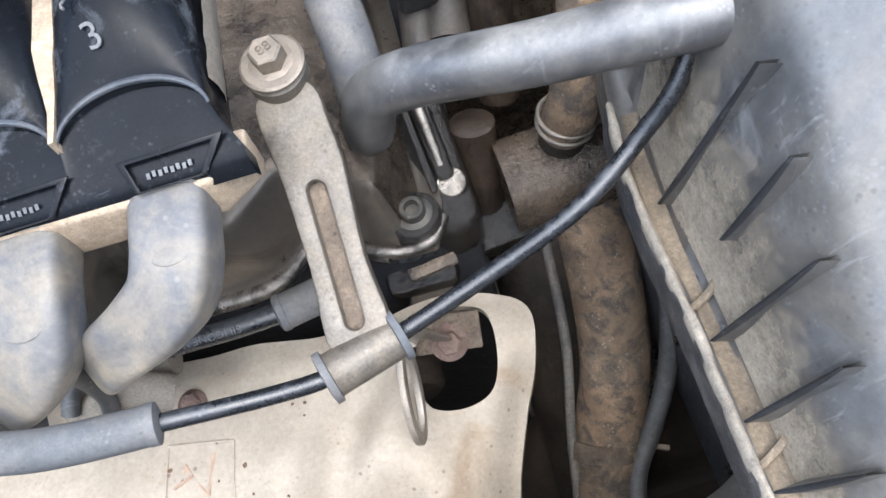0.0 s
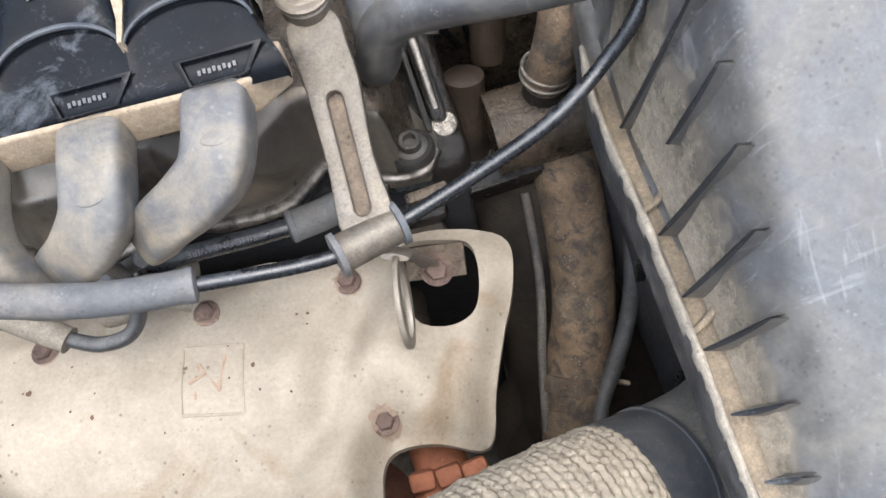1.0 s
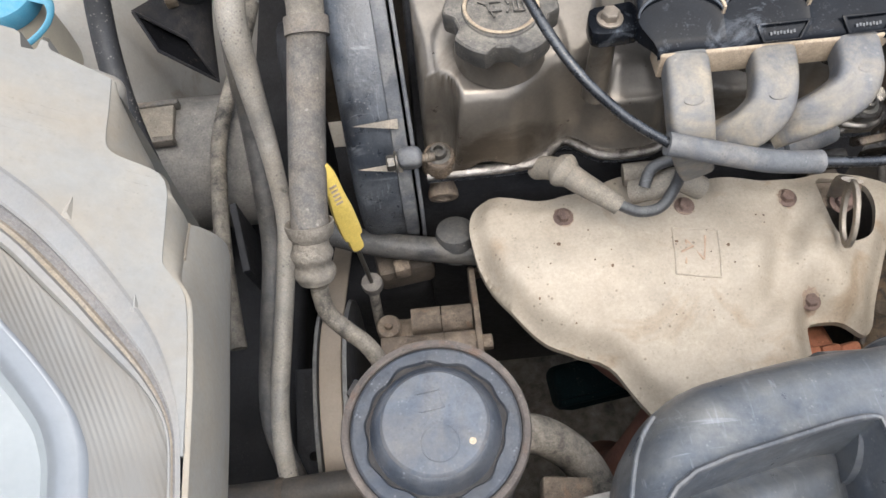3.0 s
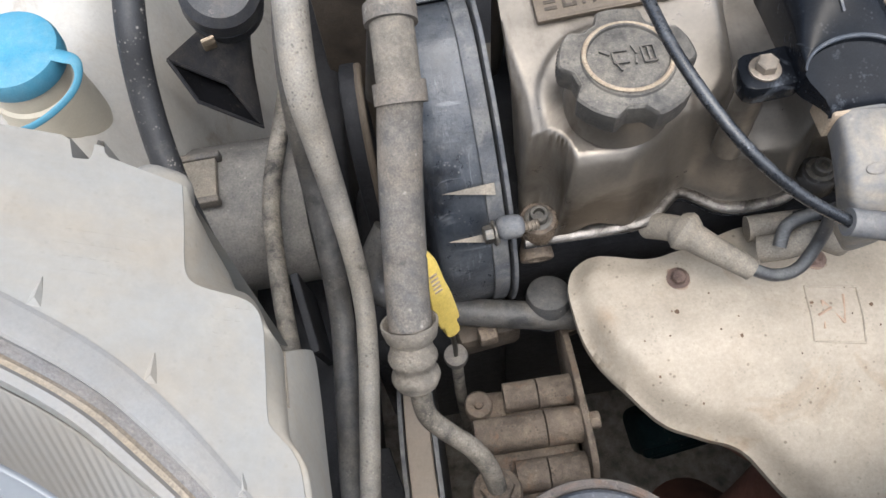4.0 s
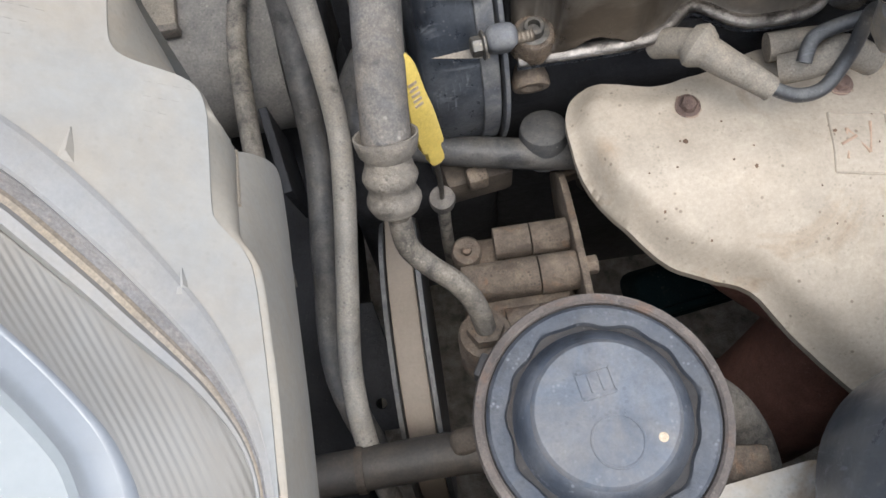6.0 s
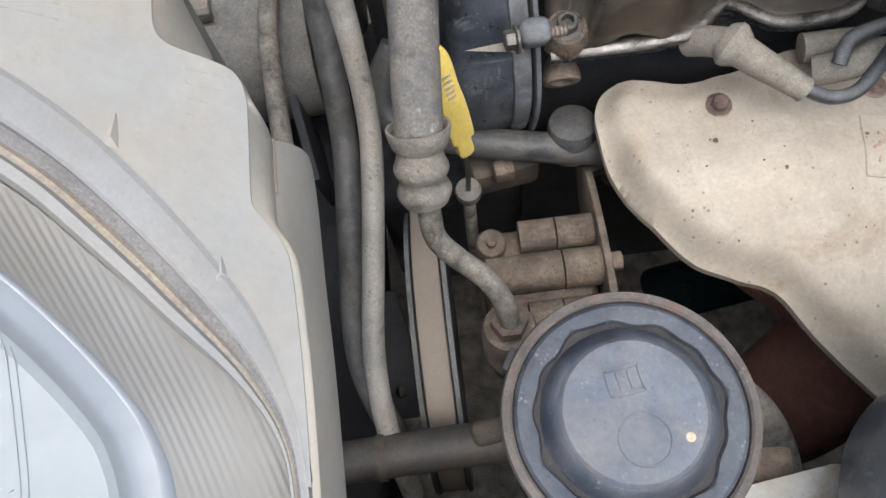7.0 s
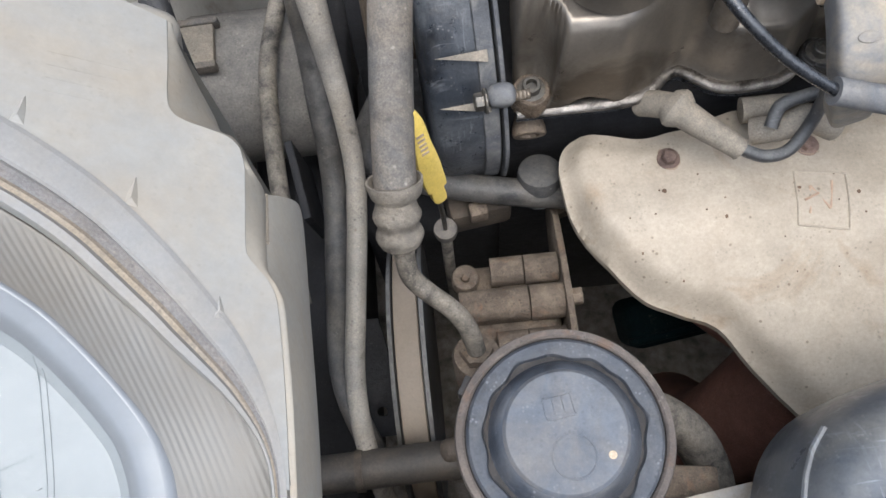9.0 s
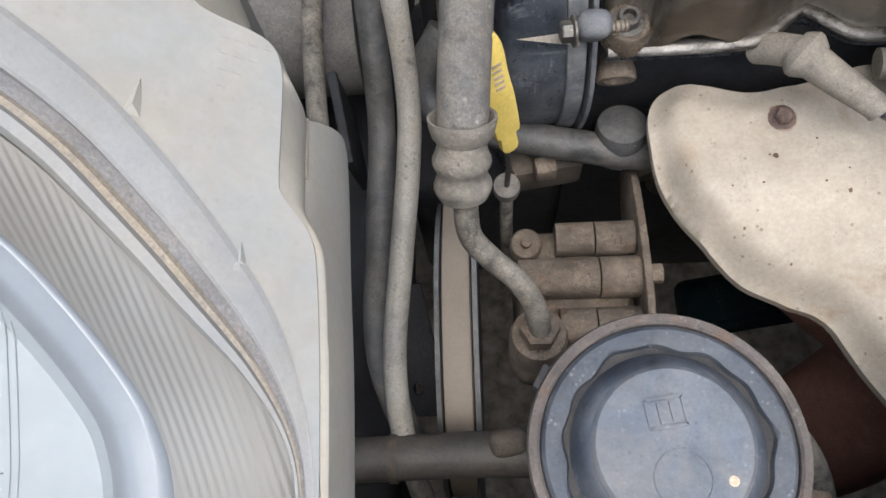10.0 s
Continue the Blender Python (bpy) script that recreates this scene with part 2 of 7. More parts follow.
    "snorkel": material("snorkel_plastic", (0.058, 0.066, 0.078), 0.34, 0.0, 0.35, 0.75, 0.3, 24, 0.06, (0.205, 0.198, 0.18), (0.03, 0.034, 0.041), 0.25, 18, top=0.1, grit=0.08, film=0.55, film_colour=(0.18, 0.17, 0.148), film_size=13.0, pits=0.2, flecks=0.25, spec=0.6, scratch=0.5, mottle=0.16),
    "timing": material("timing_cover_plastic", (0.022, 0.026, 0.033), 0.32, 0.0, 0.25, 0.5, 0.4, 45, 0.3, (0.18, 0.172, 0.155), (0.006, 0.007, 0.010), 0.35, 22, film=0.5, film_colour=(0.15, 0.158, 0.168), film_size=17.0, spec=0.6, pits=0.3, flecks=0.45, scratch=0.5),
    "res_cap": material("reservoir_cap_plastic", (0.070, 0.080, 0.097), 0.48, 0.0, 0.4, 0.6, 0.22, 55, 0.25, (0.155, 0.162, 0.172), (0.04, 0.046, 0.056), 0.2, 40, film=0.6, film_colour=(0.155, 0.138, 0.118), film_size=30.0, spec=0.45, pits=0.25, flecks=0.3, grit=0.1),
    "res_body": material("reservoir_body", (0.026, 0.024, 0.023), 0.6, 0.0, 0.3, 0.5, 0.3, 100, 0.5, (0.085, 0.068, 0.054)),
    "lamp_shell": material("lamp_housing_plastic", (0.245, 0.243, 0.23), 0.5, 0.0, 0.4, 0.3, 0.05, 10, 0.08, (0.285, 0.26, 0.215), specks=0.12, grit=0.05, film=0.7, film_colour=(0.285, 0.245, 0.19), film_size=9.0, pits=0.08, flecks=0.06, mottle=0.05),
    "lamp_dust": material("dusty_lamp_groove", (0.25, 0.21, 0.16), 0.8, 0.0, 0.5, 0.3, 0.2, 60, 0.2, (0.32, 0.26, 0.185), film=0.5, film_colour=(0.17, 0.16, 0.155), film_size=20.0),
    "lamp_grey": material("lamp_rim_plastic", (0.205, 0.2, 0.19), 0.42, 0.0, 0.3, 0.5, 0.08, 40, 0.1, (0.26, 0.24, 0.205), grit=0.06, film=0.5, film_colour=(0.22, 0.195, 0.16), film_size=18.0, pits=0.1, flecks=0.0, mottle=0.05),
    "chrome": material("lamp_chrome", (0.205, 0.212, 0.222), 0.36, 0.3, 0.1, 0.5, 0.08, 40, 0.0, (0.28, 0.275, 0.27), grit=0.03, pits=0.0, flecks=0.0, mottle=0.04),
    "reflector": material("lamp_reflector", (0.172, 0.163, 0.150), 0.5, 0.25, 0.05, 0.5, 0.05, 2, 0.0, (0.30, 0.27, 0.22), grit=0.0, film=0.65, film_colour=(0.15, 0.125, 0.095), film_size=9.0, pits=0.0, flecks=0.0, mottle=0.0, spec=0.4),
    "paint": material("white_car_paint", (0.36, 0.35, 0.325), 0.3, 0.0, 0.55, 0.6, 0.05, 16, 0.04, (0.27, 0.22, 0.155), (0.17, 0.11, 0.06), 0.3, 24, coat=0.3, grit=0.06, film=0.75, film_colour=(0.25, 0.195, 0.125), film_size=15.0, pits=0.25, flecks=0.0, mottle=0.09),
    "inner": material("dusty_inner_wing_paint", (0.42, 0.405, 0.37), 0.55, 0.0, 0.5, 0.3, 0.10, 18, 0.04, (0.36, 0.315, 0.25), (0.24, 0.205, 0.155), 0.18, 14, grit=0.05, pits=0.1, flecks=0.0, mottle=0.05),
    # grime, darkened further so its colour carries the shade of deep gaps
    "grime": material("grimy_metal_gap_dark", (0.021, 0.021, 0.023), 0.65, 0.1, 0.25, 0.6, 0.4, 50, 0.6, (0.052, 0.047, 0.042)),
    "grime_brown": material("brown_grimy_metal", (0.055, 0.044, 0.034), 0.65, 0.1, 0.5, 0.5, 0.45, 50, 0.6, (0.135, 0.106, 0.077), spec=0.5),
    "tube": material("dusty_aluminium_tube", (0.225, 0.21, 0.186), 0.5, 0.2, 0.5, 0.4, 0.3, 60, 0.25, (0.30, 0.265, 0.21), (0.05, 0.046, 0.042), 0.12, 34, specks=0.6, film=0.3, film_colour=(0.25, 0.20, 0.142), film_size=16.0, pits=0.7, flecks=0.4, mottle=0.1),
    "tube_dark": material("spotted_grey_tube", (0.16, 0.143, 0.12), 0.65, 0.1, 0.5, 0.4, 0.45, 60, 0.5, (0.30, 0.262, 0.205), (0.018, 0.018, 0.018), 0.5, 75, pits=0.5, flecks=0.3, mottle=0.24),
    "yellow": material("yellow_plastic", (0.62, 0.46, 0.11), 0.45, 0.0, 0.25, 0.6, 0.12, 80, 0.1, (0.46, 0.36, 0.19), grit=0.1, pits=0.25, flecks=0.12, mottle=0.16),
    "blue": material("blue_plastic_cap", (0.06, 0.235, 0.345), 0.5, 0.0, 0.5, 0.6, 0.12, 60, 0.08, (0.20, 0.31, 0.345), grit=0.08, pits=0.0, flecks=0.1, mottle=0.05),
    "tank": material("cloudy_tank_plastic", (0.50, 0.45, 0.35), 0.45, 0.0, 0.15, 0.4, 0.06, 40, 0.05, (0.42, 0.35, 0.25), grit=0.04, pits=0.0, flecks=0.0, mottle=0.05),
    "belt": material("worn_belt_rubber", (0.215, 0.178, 0.138), 0.7, 0.0, 0.3, 0.2, 0.08, 40, 0.08, (0.25, 0.205, 0.155), grit=0.06, pits=0.1, flecks=0.05, mottle=0.06),
    "manifold": material("rusty_manifold", (0.30, 0.115, 0.06), 0.85, 0.0, 0.2, 0.4, 0.35, 80, 0.6, (0.42, 0.2, 0.11)),
    "pipe_rust": material("dark_rusty_pipe", (0.175, 0.082, 0.058), 0.75, 0.0, 0.2, 0.4, 0.3, 60, 0.4, (0.25, 0.15, 0.105)),
    "rope": material("woven_rope", (0.37, 0.315, 0.24), 0.95, 0.0, 0.3, 0.2, 0.22, 260, 0.8, (0.42, 0.36, 0.275)),
    "teal": material("dark_teal_plastic", (0.006, 0.016, 0.018), 0.8, 0.0, 0.1, spec=0.1, pits=0.1, flecks=0.1),
    "halo": material("rust_bleed", (0.27, 0.195, 0.145), 0.75, 0.0, 0.5, 0.3, 0.25, 90, 0.3, (0.35, 0.285, 0.215), grit=0.15, mottle=0.14),
    "bare_wet": material("wiped_bare_casting", (0.42, 0.38, 0.325), 0.2, 0.85, 0.10, 0.4, 0.4, 70, 0.7, (0.11, 0.082, 0.057), (0.03, 0.023, 0.017), 0.3, 60, spec=0.7),
    "scuff": material("scuffed_black_plastic", (0.085, 0.088, 0.095), 0.5, 0.0, 0.35, 0.5, 0.3, 90, 0.3, (0.17, 0.172, 0.178), spec=0.25, film=0.6, film_colour=(0.225, 0.215, 0.195), film_size=55.0, pits=0.36, flecks=0.28),
    "rim_dust": material("chipped_dusty_rim", (0.24, 0.215, 0.18), 0.7, 0.0, 0.75, 0.3, 0.3, 90, 0.5, (0.46, 0.40, 0.315), (0.07, 0.07, 0.072), 0.2, 60, pits=0.4, flecks=0.4),
    "spigot": material("dusty_spigot_plastic", (0.16, 0.155, 0.145), 0.6, 0.0, 0.6, 0.4, 0.2, 50, 0.2, (0.30, 0.265, 0.21)),
    "res_rim": material("reservoir_rim", (0.08, 0.067, 0.058), 0.75, 0.0, 0.5, 0.5, 0.35, 110, 0.6, (0.15, 0.125, 0.105), (0.12, 0.075, 0.05), 0.2, 75, pits=0.5, flecks=0.4),
    # dusty shell plastic, base lightened to stand for front light on upright faces
    "lamp_post_lit": material("dusty_lamp_post_lit", (0.315, 0.30, 0.268), 0.6, 0.0, 0.5, 0.2, 0.07, 22, 0.06, (0.33, 0.292, 0.23), specks=0.15, grit=0.05, film=0.5, film_colour=(0.32, 0.265, 0.195), film_size=14.0, pits=0.1, flecks=0.0, mottle=0.05),
    "lamp_side_lit": material("dusty_lamp_side_lit", (0.30, 0.283, 0.245), 0.6, 0.0, 0.5, 0.2, 0.07, 22, 0.06, (0.325, 0.28, 0.215), specks=0.15, grit=0.05, film=0.5, film_colour=(0.325, 0.26, 0.185), film_size=14.0, pits=0.1, flecks=0.0, mottle=0.05),
    "lamp_gap": material("shaded_lamp_seal", (0.2, 0.193, 0.19), 0.6, 0.0, 0.4, 0.5, 0.15, 60, 0.2, (0.26, 0.22, 0.175)),
    "drum": material("dusty_grey_drum", (0.12, 0.115, 0.108), 0.75, 0.0, 0.6, 0.4, 0.3, 40, 0.3, (0.24, 0.22, 0.19), specks=0.3),
    "crimp": material("dusty_rough_crimp", (0.17, 0.152, 0.128), 0.7, 0.3, 0.7, 0.4, 0.35, 120, 0.9, (0.27, 0.235, 0.185), pits=0.36, flecks=0.28, mottle=0.24),
    "horn": material("dusty_horn_plastic", (0.025, 0.025, 0.027), 0.45, 0.0, 0.4, 0.85, 0.3, 60, 0.2, (0.22, 0.185, 0.14), top=0.1),
    "lamp_white": material("lamp_inner_white", (0.235, 0.248, 0.252), 0.4, 0.0, 0.1, 0.5, 0.04, 20, 0.0, (0.31, 0.30, 0.28), grit=0.03, pits=0.0, flecks=0.0, mottle=0.03),
    "box_lip": material("worn_box_flange", (0.035, 0.038, 0.043), 0.42, 0.0, 0.3, 0.3, 0.5, 60, 0.4, (0.19, 0.19, 0.185), film=0.4, film_colour=(0.20, 0.195, 0.18), film_size=60.0, pits=0.4, flecks=0.4, scratch=0.9),
    "rib": material("rib_plastic", (0.022, 0.024, 0.028), 0.42, 0.0, 0.12, 0.8, 0.3, 60, 0.2, (0.15, 0.145, 0.13), pits=0.3, flecks=0.4, scratch=0.3),
    "pipe_dark": material("dark_dusty_pipe", (0.036, 0.037, 0.039), 0.65, 0.0, 0.5, 0.6, 0.3, 80, 0.4, (0.125, 0.115, 0.10), specks=0.3, pits=0.36, flecks=0.28),
    # pale colour of the unseen walls that bounce fill light
    "wall": material("pale_bounce_wall", (0.46, 0.44, 0.41), 0.95, 0.0, 0.3, 0.3, 0.2, 30, 0.5, (0.40, 0.37, 0.33)),
    "wall_dust": material("dust_on_box_wall", (0.27, 0.235, 0.182), 0.85, 0.0, 0.8, 0.2, 0.35, 70, 0.25, (0.42, 0.36, 0.275), (0.085, 0.084, 0.08), 0.30, 50, pits=0.3, flecks=0.35),
    "guard": material("dusty_guard_plastic", (0.09, 0.093, 0.098), 0.55, 0.0, 0.5, 0.4, 0.3, 40, 0.2, (0.19, 0.18, 0.165), film=0.5, film_colour=(0.22, 0.20, 0.17), film_size=18.0),
    # near-black colour that stands in for shade inside the horn
    "inside": material("shade_black_inside", (0.007, 0.007, 0.008), 0.7, 0.0, 0.1, spec=0.1, pits=0.0, flecks=0.05),
    "concrete": material("brown_gravel_ground", (0.27, 0.24, 0.2), 0.95, 0.0, 0.35, 0.3, 0.6, 110, 1.0, (0.36, 0.32, 0.265), grit=0.5),
}


def soft_edged(m):
    """Lets a dust skin thin out in specks where its own fade value falls."""
    n, l = m.node_tree.nodes, m.node_tree.links
    at, grain, both, cut = n.new("ShaderNodeAttribute"), n.new("ShaderNodeTexNoise"), n.new("ShaderNodeMath"), n.new("ShaderNodeMapRange")
    at.attribute_name = "fade"
    l.new(n.new("ShaderNodeTexCoord").outputs["Object"], grain.inputs["Vector"])
    grain.inputs["Scale"].default_value, grain.inputs["Detail"].default_value, grain.inputs["Roughness"].default_value = 140.0, 8.0, 0.75
    both.operation = "ADD"
    l.new(at.outputs["Fac"], both.inputs[0])
    l.new(grain.outputs["Fac"], both.inputs[1])
    cut.inputs["From Min"].default_value, cut.inputs["From Max"].default_value = 0.66, 1.22
    l.new(both.outputs[0], cut.inputs["Value"])
    l.new(cut.outputs["Result"], n["Principled BSDF"].inputs["Alpha"])
    return m


# ---- builders ----
def smooth(a, b, x):
    t = min(1.0, max(0.0, (x - a) / (b - a)))
    return t * t * (3 - 2 * t)


def thing(name, at, label, category, group="", kind=""):
    e = new(name)
    e.empty_display_size = 0.01
    e.location = at
    return tagged(e, label, category, group, kind)


def inverse_of(ob):
    m = Matrix.Translation(ob.location)
    return m.inverted() if ob.parent is None else Matrix.Identity(4)


def part(name, bm, mat, parent=None, label="", angle=38.0):
    me = bpy.data.meshes.new(name)
    bmesh.ops.recalc_face_normals(bm, faces=bm.faces)
    bm.to_mesh(me)
    bm.free()
    me.polygons.foreach_set("use_smooth", [True] * len(me.polygons))
    me.set_sharp_from_angle(angle=radians(angle))
    me.materials.append(mat)
    ob = new(name, me)
    if parent is not None:
        ob.parent = parent
        ob.matrix_parent_inverse = inverse_of(parent)
    if label:
        ob["label"] = label
    return ob


def spline(pts, n=6, closed=False):
    """A smooth run through the points."""
    p = [Vector(q) for q in pts]
    out = []
    count = len(p) if closed else len(p) - 1
    for i in range(count):
        if closed:
            a, b, c, d = (p[(i + k) % len(p)] for k in (-1, 0, 1, 2))
        else:
            a, b, c, d = p[max(i - 1, 0)], p[i], p[i + 1], p[min(i + 2, len(p) - 1)]
        for k in range(n):
            t = k / n
            out.append(0.5 * (2 * b + (c - a) * t + (2 * a - 5 * b + 4 * c - d) * t * t + (3 * b - a - 3 * c + d) * t ** 3))
    if not closed:
        out.append(p[-1])
    return out


def tube(pts, r, seg=16, n=6, bm=None, flat=1.0, up=(0, 0, 1), caps=True, square=0.0, straight=False):
    """A round or flattened tube along a smooth path. r: a radius, or a function of 0..1 along the path."""
    bm = bm or bmesh.new()
    path = [Vector(q) for q in pts] if straight else spline(pts, n)
    rings = []
    side = None
    for i, q in enumerate(path):
        d = (path[min(i + 1, len(path) - 1)] - path[max(i - 1, 0)]).normalized()
        if side is None:
            side = d.cross(Vector(up))
            side = side.normalized() if side.length > 1e-4 else d.orthogonal().normalized()
        side = (side - d * side.dot(d)).normalized()
        top = side.cross(d)
        rad = r(i / (len(path) - 1)) if callable(r) else r
        ring = []
        for k in range(seg):
            a = 2 * math.pi * k / seg
            c, s = math.cos(a), math.sin(a)
            if square:
                e = 1 - square
                c, s = math.copysign(abs(c) ** e, c), math.copysign(abs(s) ** e, s)
            ring.append(bm.verts.new(q + side * c * rad + top * s * rad * flat))
        rings.append(ring)
    for a, b in zip(rings, rings[1:]):
        for k in range(seg):
            bm.faces.new((a[k], a[(k + 1) % seg], b[(k + 1) % seg], b[k]))
    if caps:
        bm.faces.new(rings[0][::-1])
        bm.faces.new(rings[-1])
    return bm


def basis(axis, up=(0, 0, 1)):
    z = Vector(axis).normalized()
    x = Vector(up).cross(z)
    x = x.normalized() if x.length > 1e-3 else z.orthogonal().normalized()
    y = z.cross(x)
    return Matrix((x, y, z)).transposed().to_4x4()


def lathe(profile, at, axis=(0, 0, 1), seg=40, wave=None, bm=None, ring_shape=False):
    """A turned shape. profile: (radius, height) rows. wave(angle, radius, height): a new radius."""
    bm = bm or bmesh.new()
    m = Matrix.Translation(at) @ basis(axis, (0, 1, 0.01))
    rings = []
    for r, h in profile:
        ring = []
        for k in range(seg):
            a = 2 * math.pi * k / seg
            rr = wave(a, r, h) if wave else r
            ring.append(bm.verts.new(m @ Vector((math.cos(a) * rr, math.sin(a) * rr, h))))
        rings.append(ring)
    for a, b in zip(rings, rings[1:]):
        for k in range(seg):
            bm.faces.new((a[k], a[(k + 1) % seg], b[(k + 1) % seg], b[k]))
    if ring_shape:
        for k in range(seg):
            bm.faces.new((rings[-1][k], rings[-1][(k + 1) % seg], rings[0][(k + 1) % seg], rings[0][k]))
    else:
        bm.faces.new(rings[0][::-1])
        bm.faces.new(rings[-1])
    return bm


def block(size, m, bevel=0.002, seg=2, bm=None):
    """A box with rounded edges at the pose m (or a place)."""
    own = bmesh.new()
    bmesh.ops.create_cube(own, size=1.0)
    bmesh.ops.scale(own, vec=size, verts=own.verts)
    if bevel:
        bmesh.ops.bevel(own, geom=own.edges[:], offset=bevel, segments=seg, profile=0.5, affect="EDGES")
    if not isinstance(m, Matrix):
        m = Matrix.Translation(m)
    bmesh.ops.transform(own, matrix=m, verts=own.verts)
    return join(bm, own)


def join(bm, own):
    if bm is None:
        return own
    me = bpy.data.meshes.new("tmp")
    own.to_mesh(me)
    own.free()
    bm.from_mesh(me)
    bpy.data.meshes.remove(me)
    return bm


def prism(outline, depth, m, bevel=0.001, seg=2, holes=()):
    """A plate cut to an outline in its own xy plane, depth thick, at the pose m."""
    bm = bmesh.new()
    for k, loop in enumerate((outline, *holes)):
        vs = [bm.verts.new((x, y, 0)) for x, y in loop]
        for a, b in zip(vs, vs[1:] + vs[:1]):
            bm.edges.new((a, b))
    if holes:
        bmesh.ops.triangle_fill(bm, use_beauty=True, use_dissolve=False, edges=bm.edges[:])
    else:
        bm.faces.new(bm.verts[:])
    bmesh.ops.recalc_face_normals(bm, faces=bm.faces)
    ext = bmesh.ops.extrude_face_region(bm, geom=bm.faces[:])
    bmesh.ops.translate(bm, vec=(0, 0, depth), verts=[v for v in ext["geom"] if isinstance(v, bmesh.types.BMVert)])
    bmesh.ops.recalc_face_normals(bm, faces=bm.faces)
    if bevel:
        rim = [e for e in bm.edges if len(e.link_faces) == 2 and e.calc_face_angle(0) > 0.7]
        bmesh.ops.bevel(bm, geom=rim, offset=bevel, segments=seg, profile=0.5, affect="EDGES")
    bmesh.ops.transform(bm, matrix=m, verts=bm.verts)
    return bm


def inside(poly, x, y):
    hit = False
    for (ax, ay), (bx, by) in zip(poly, poly[1:] + poly[:1]):
        if (ay > y) != (by > y) and x < (bx - ax) * (y - ay) / (by - ay) + ax:
            hit = not hit
    return hit


def nearest(poly, x, y):
    best = (9.0, x, y)
    for (ax, ay), (bx, by) in zip(poly, poly[1:] + poly[:1]):
        dx, dy = bx - ax, by - ay
        q = dx * dx + dy * dy
        t = 0 if q < 1e-12 else min(1, max(0, ((x - ax) * dx + (y - ay) * dy) / q))
        px, py = ax + dx * t, ay + dy * t
        d = math.hypot(px - x, py - y)
        if d < best[0]:
            best = (d, px, py)
    return best


def flat_spline(pts, n=4):
    return [(q.x, q.y) for q in spline([(x, y, 0) for x, y in pts], n, closed=True)]


def pressing(outline, height, cell=0.004, thick=0.0012, holes=(), lip=0.0, flare=0.0):
    """A pressed sheet: outline (and holes) in plan, height(x, y) above, an edge turned down by lip."""
    bm = bmesh.new()
    xs, ys = [p[0] for p in outline], [p[1] for p in outline]
    nx, ny = int((max(xs) - min(xs)) / cell) + 2, int((max(ys) - min(ys)) / cell) + 2
    x0, y0 = min(xs) - cell * 0.5, min(ys) - cell * 0.5
    verts = {}

    def vert(i, j):
        if (i, j) not in verts:
            verts[i, j] = bm.verts.new((x0 + i * cell, y0 + j * cell, 0))
        return verts[i, j]

    for i in range(nx):
        for j in range(ny):
            cx, cy = x0 + (i + 0.5) * cell, y0 + (j + 0.5) * cell
            if inside(outline, cx, cy) and not any(inside(h, cx, cy) for h in holes):
                bm.faces.new((vert(i, j), vert(i + 1, j), vert(i + 1, j + 1), vert(i, j + 1)))
    edge = [v for v in bm.verts if v.is_boundary]
    for v in edge:
        _, px, py = min((nearest(loop, v.co.x, v.co.y) for loop in (outline, *holes)), key=lambda q: q[0])
        v.co.x, v.co.y = px, py
    for _ in range(4):
        bmesh.ops.smooth_vert(bm, verts=[v for v in bm.verts if not v.is_boundary], factor=0.5, use_axis_x=True, use_axis_y=True)
    for v in bm.verts:
        v.co.z = height(v.co.x, v.co.y)
    if lip:
        rim = [e for e in bm.edges if e.is_boundary]
        for k in range(2):
            ext = bmesh.ops.extrude_edge_only(bm, edges=rim)
            rim = [e for e in ext["geom"] if isinstance(e, bmesh.types.BMEdge)]
            bmesh.ops.translate(bm, vec=(0, 0, -lip * (0.35 if k == 0 else 0.65)), verts=[v for v in ext["geom"] if isinstance(v, bmesh.types.BMVert)])
    if thick:
        bmesh.ops.recalc_face_normals(bm, faces=bm.faces)
        bmesh.ops.solidify(bm, geom=bm.faces[:], thickness=thick)
    return bm


def hex_bolt(name, at, axis, across, height, mat, washer=0.0, label="", parent=None, category="bolt", group="bolts", mark=False):
    """A hexagon bolt with its washer; a part when it has a parent, else a thing."""
    bm = lathe([(across * 0.40, 0), (across * 0.577, 0.0004), (across * 0.577, height - 0.0008), (across * 0.5, height), (across * 0.3, height + 0.0001)], at, axis, 6)
    ob = part(name, bm, mat, parent, label)
    if parent is None:
        tagged(ob, label, category, group)
    if washer:
        part("washer", lathe([(washer * 0.9, -0.0018), (washer, -0.0014), (washer, -0.0003), (washer * 0.9, 0.0001)], at, axis, 28), mat, ob)
    return ob


def socket_bolt(at, axis, r, h, mat, parent, name="socket_bolt"):
    """A socket head screw: a flange, a round head and a six-sided recess."""
    ob = part(name, lathe([(r, -0.001), (r, h - 0.0006), (r * 0.9, h), (r * 0.6, h), (r * 0.55, h * 0.35), (0.0004, h * 0.35)], at, axis, 30), mat, parent)
    part("washer", lathe([(r * 1.4, -0.002), (r * 1.55, -0.0015), (r * 1.5, -0.0002), (r * 1.3, 0.0002)], at, axis, 30), mat, ob)
    return ob


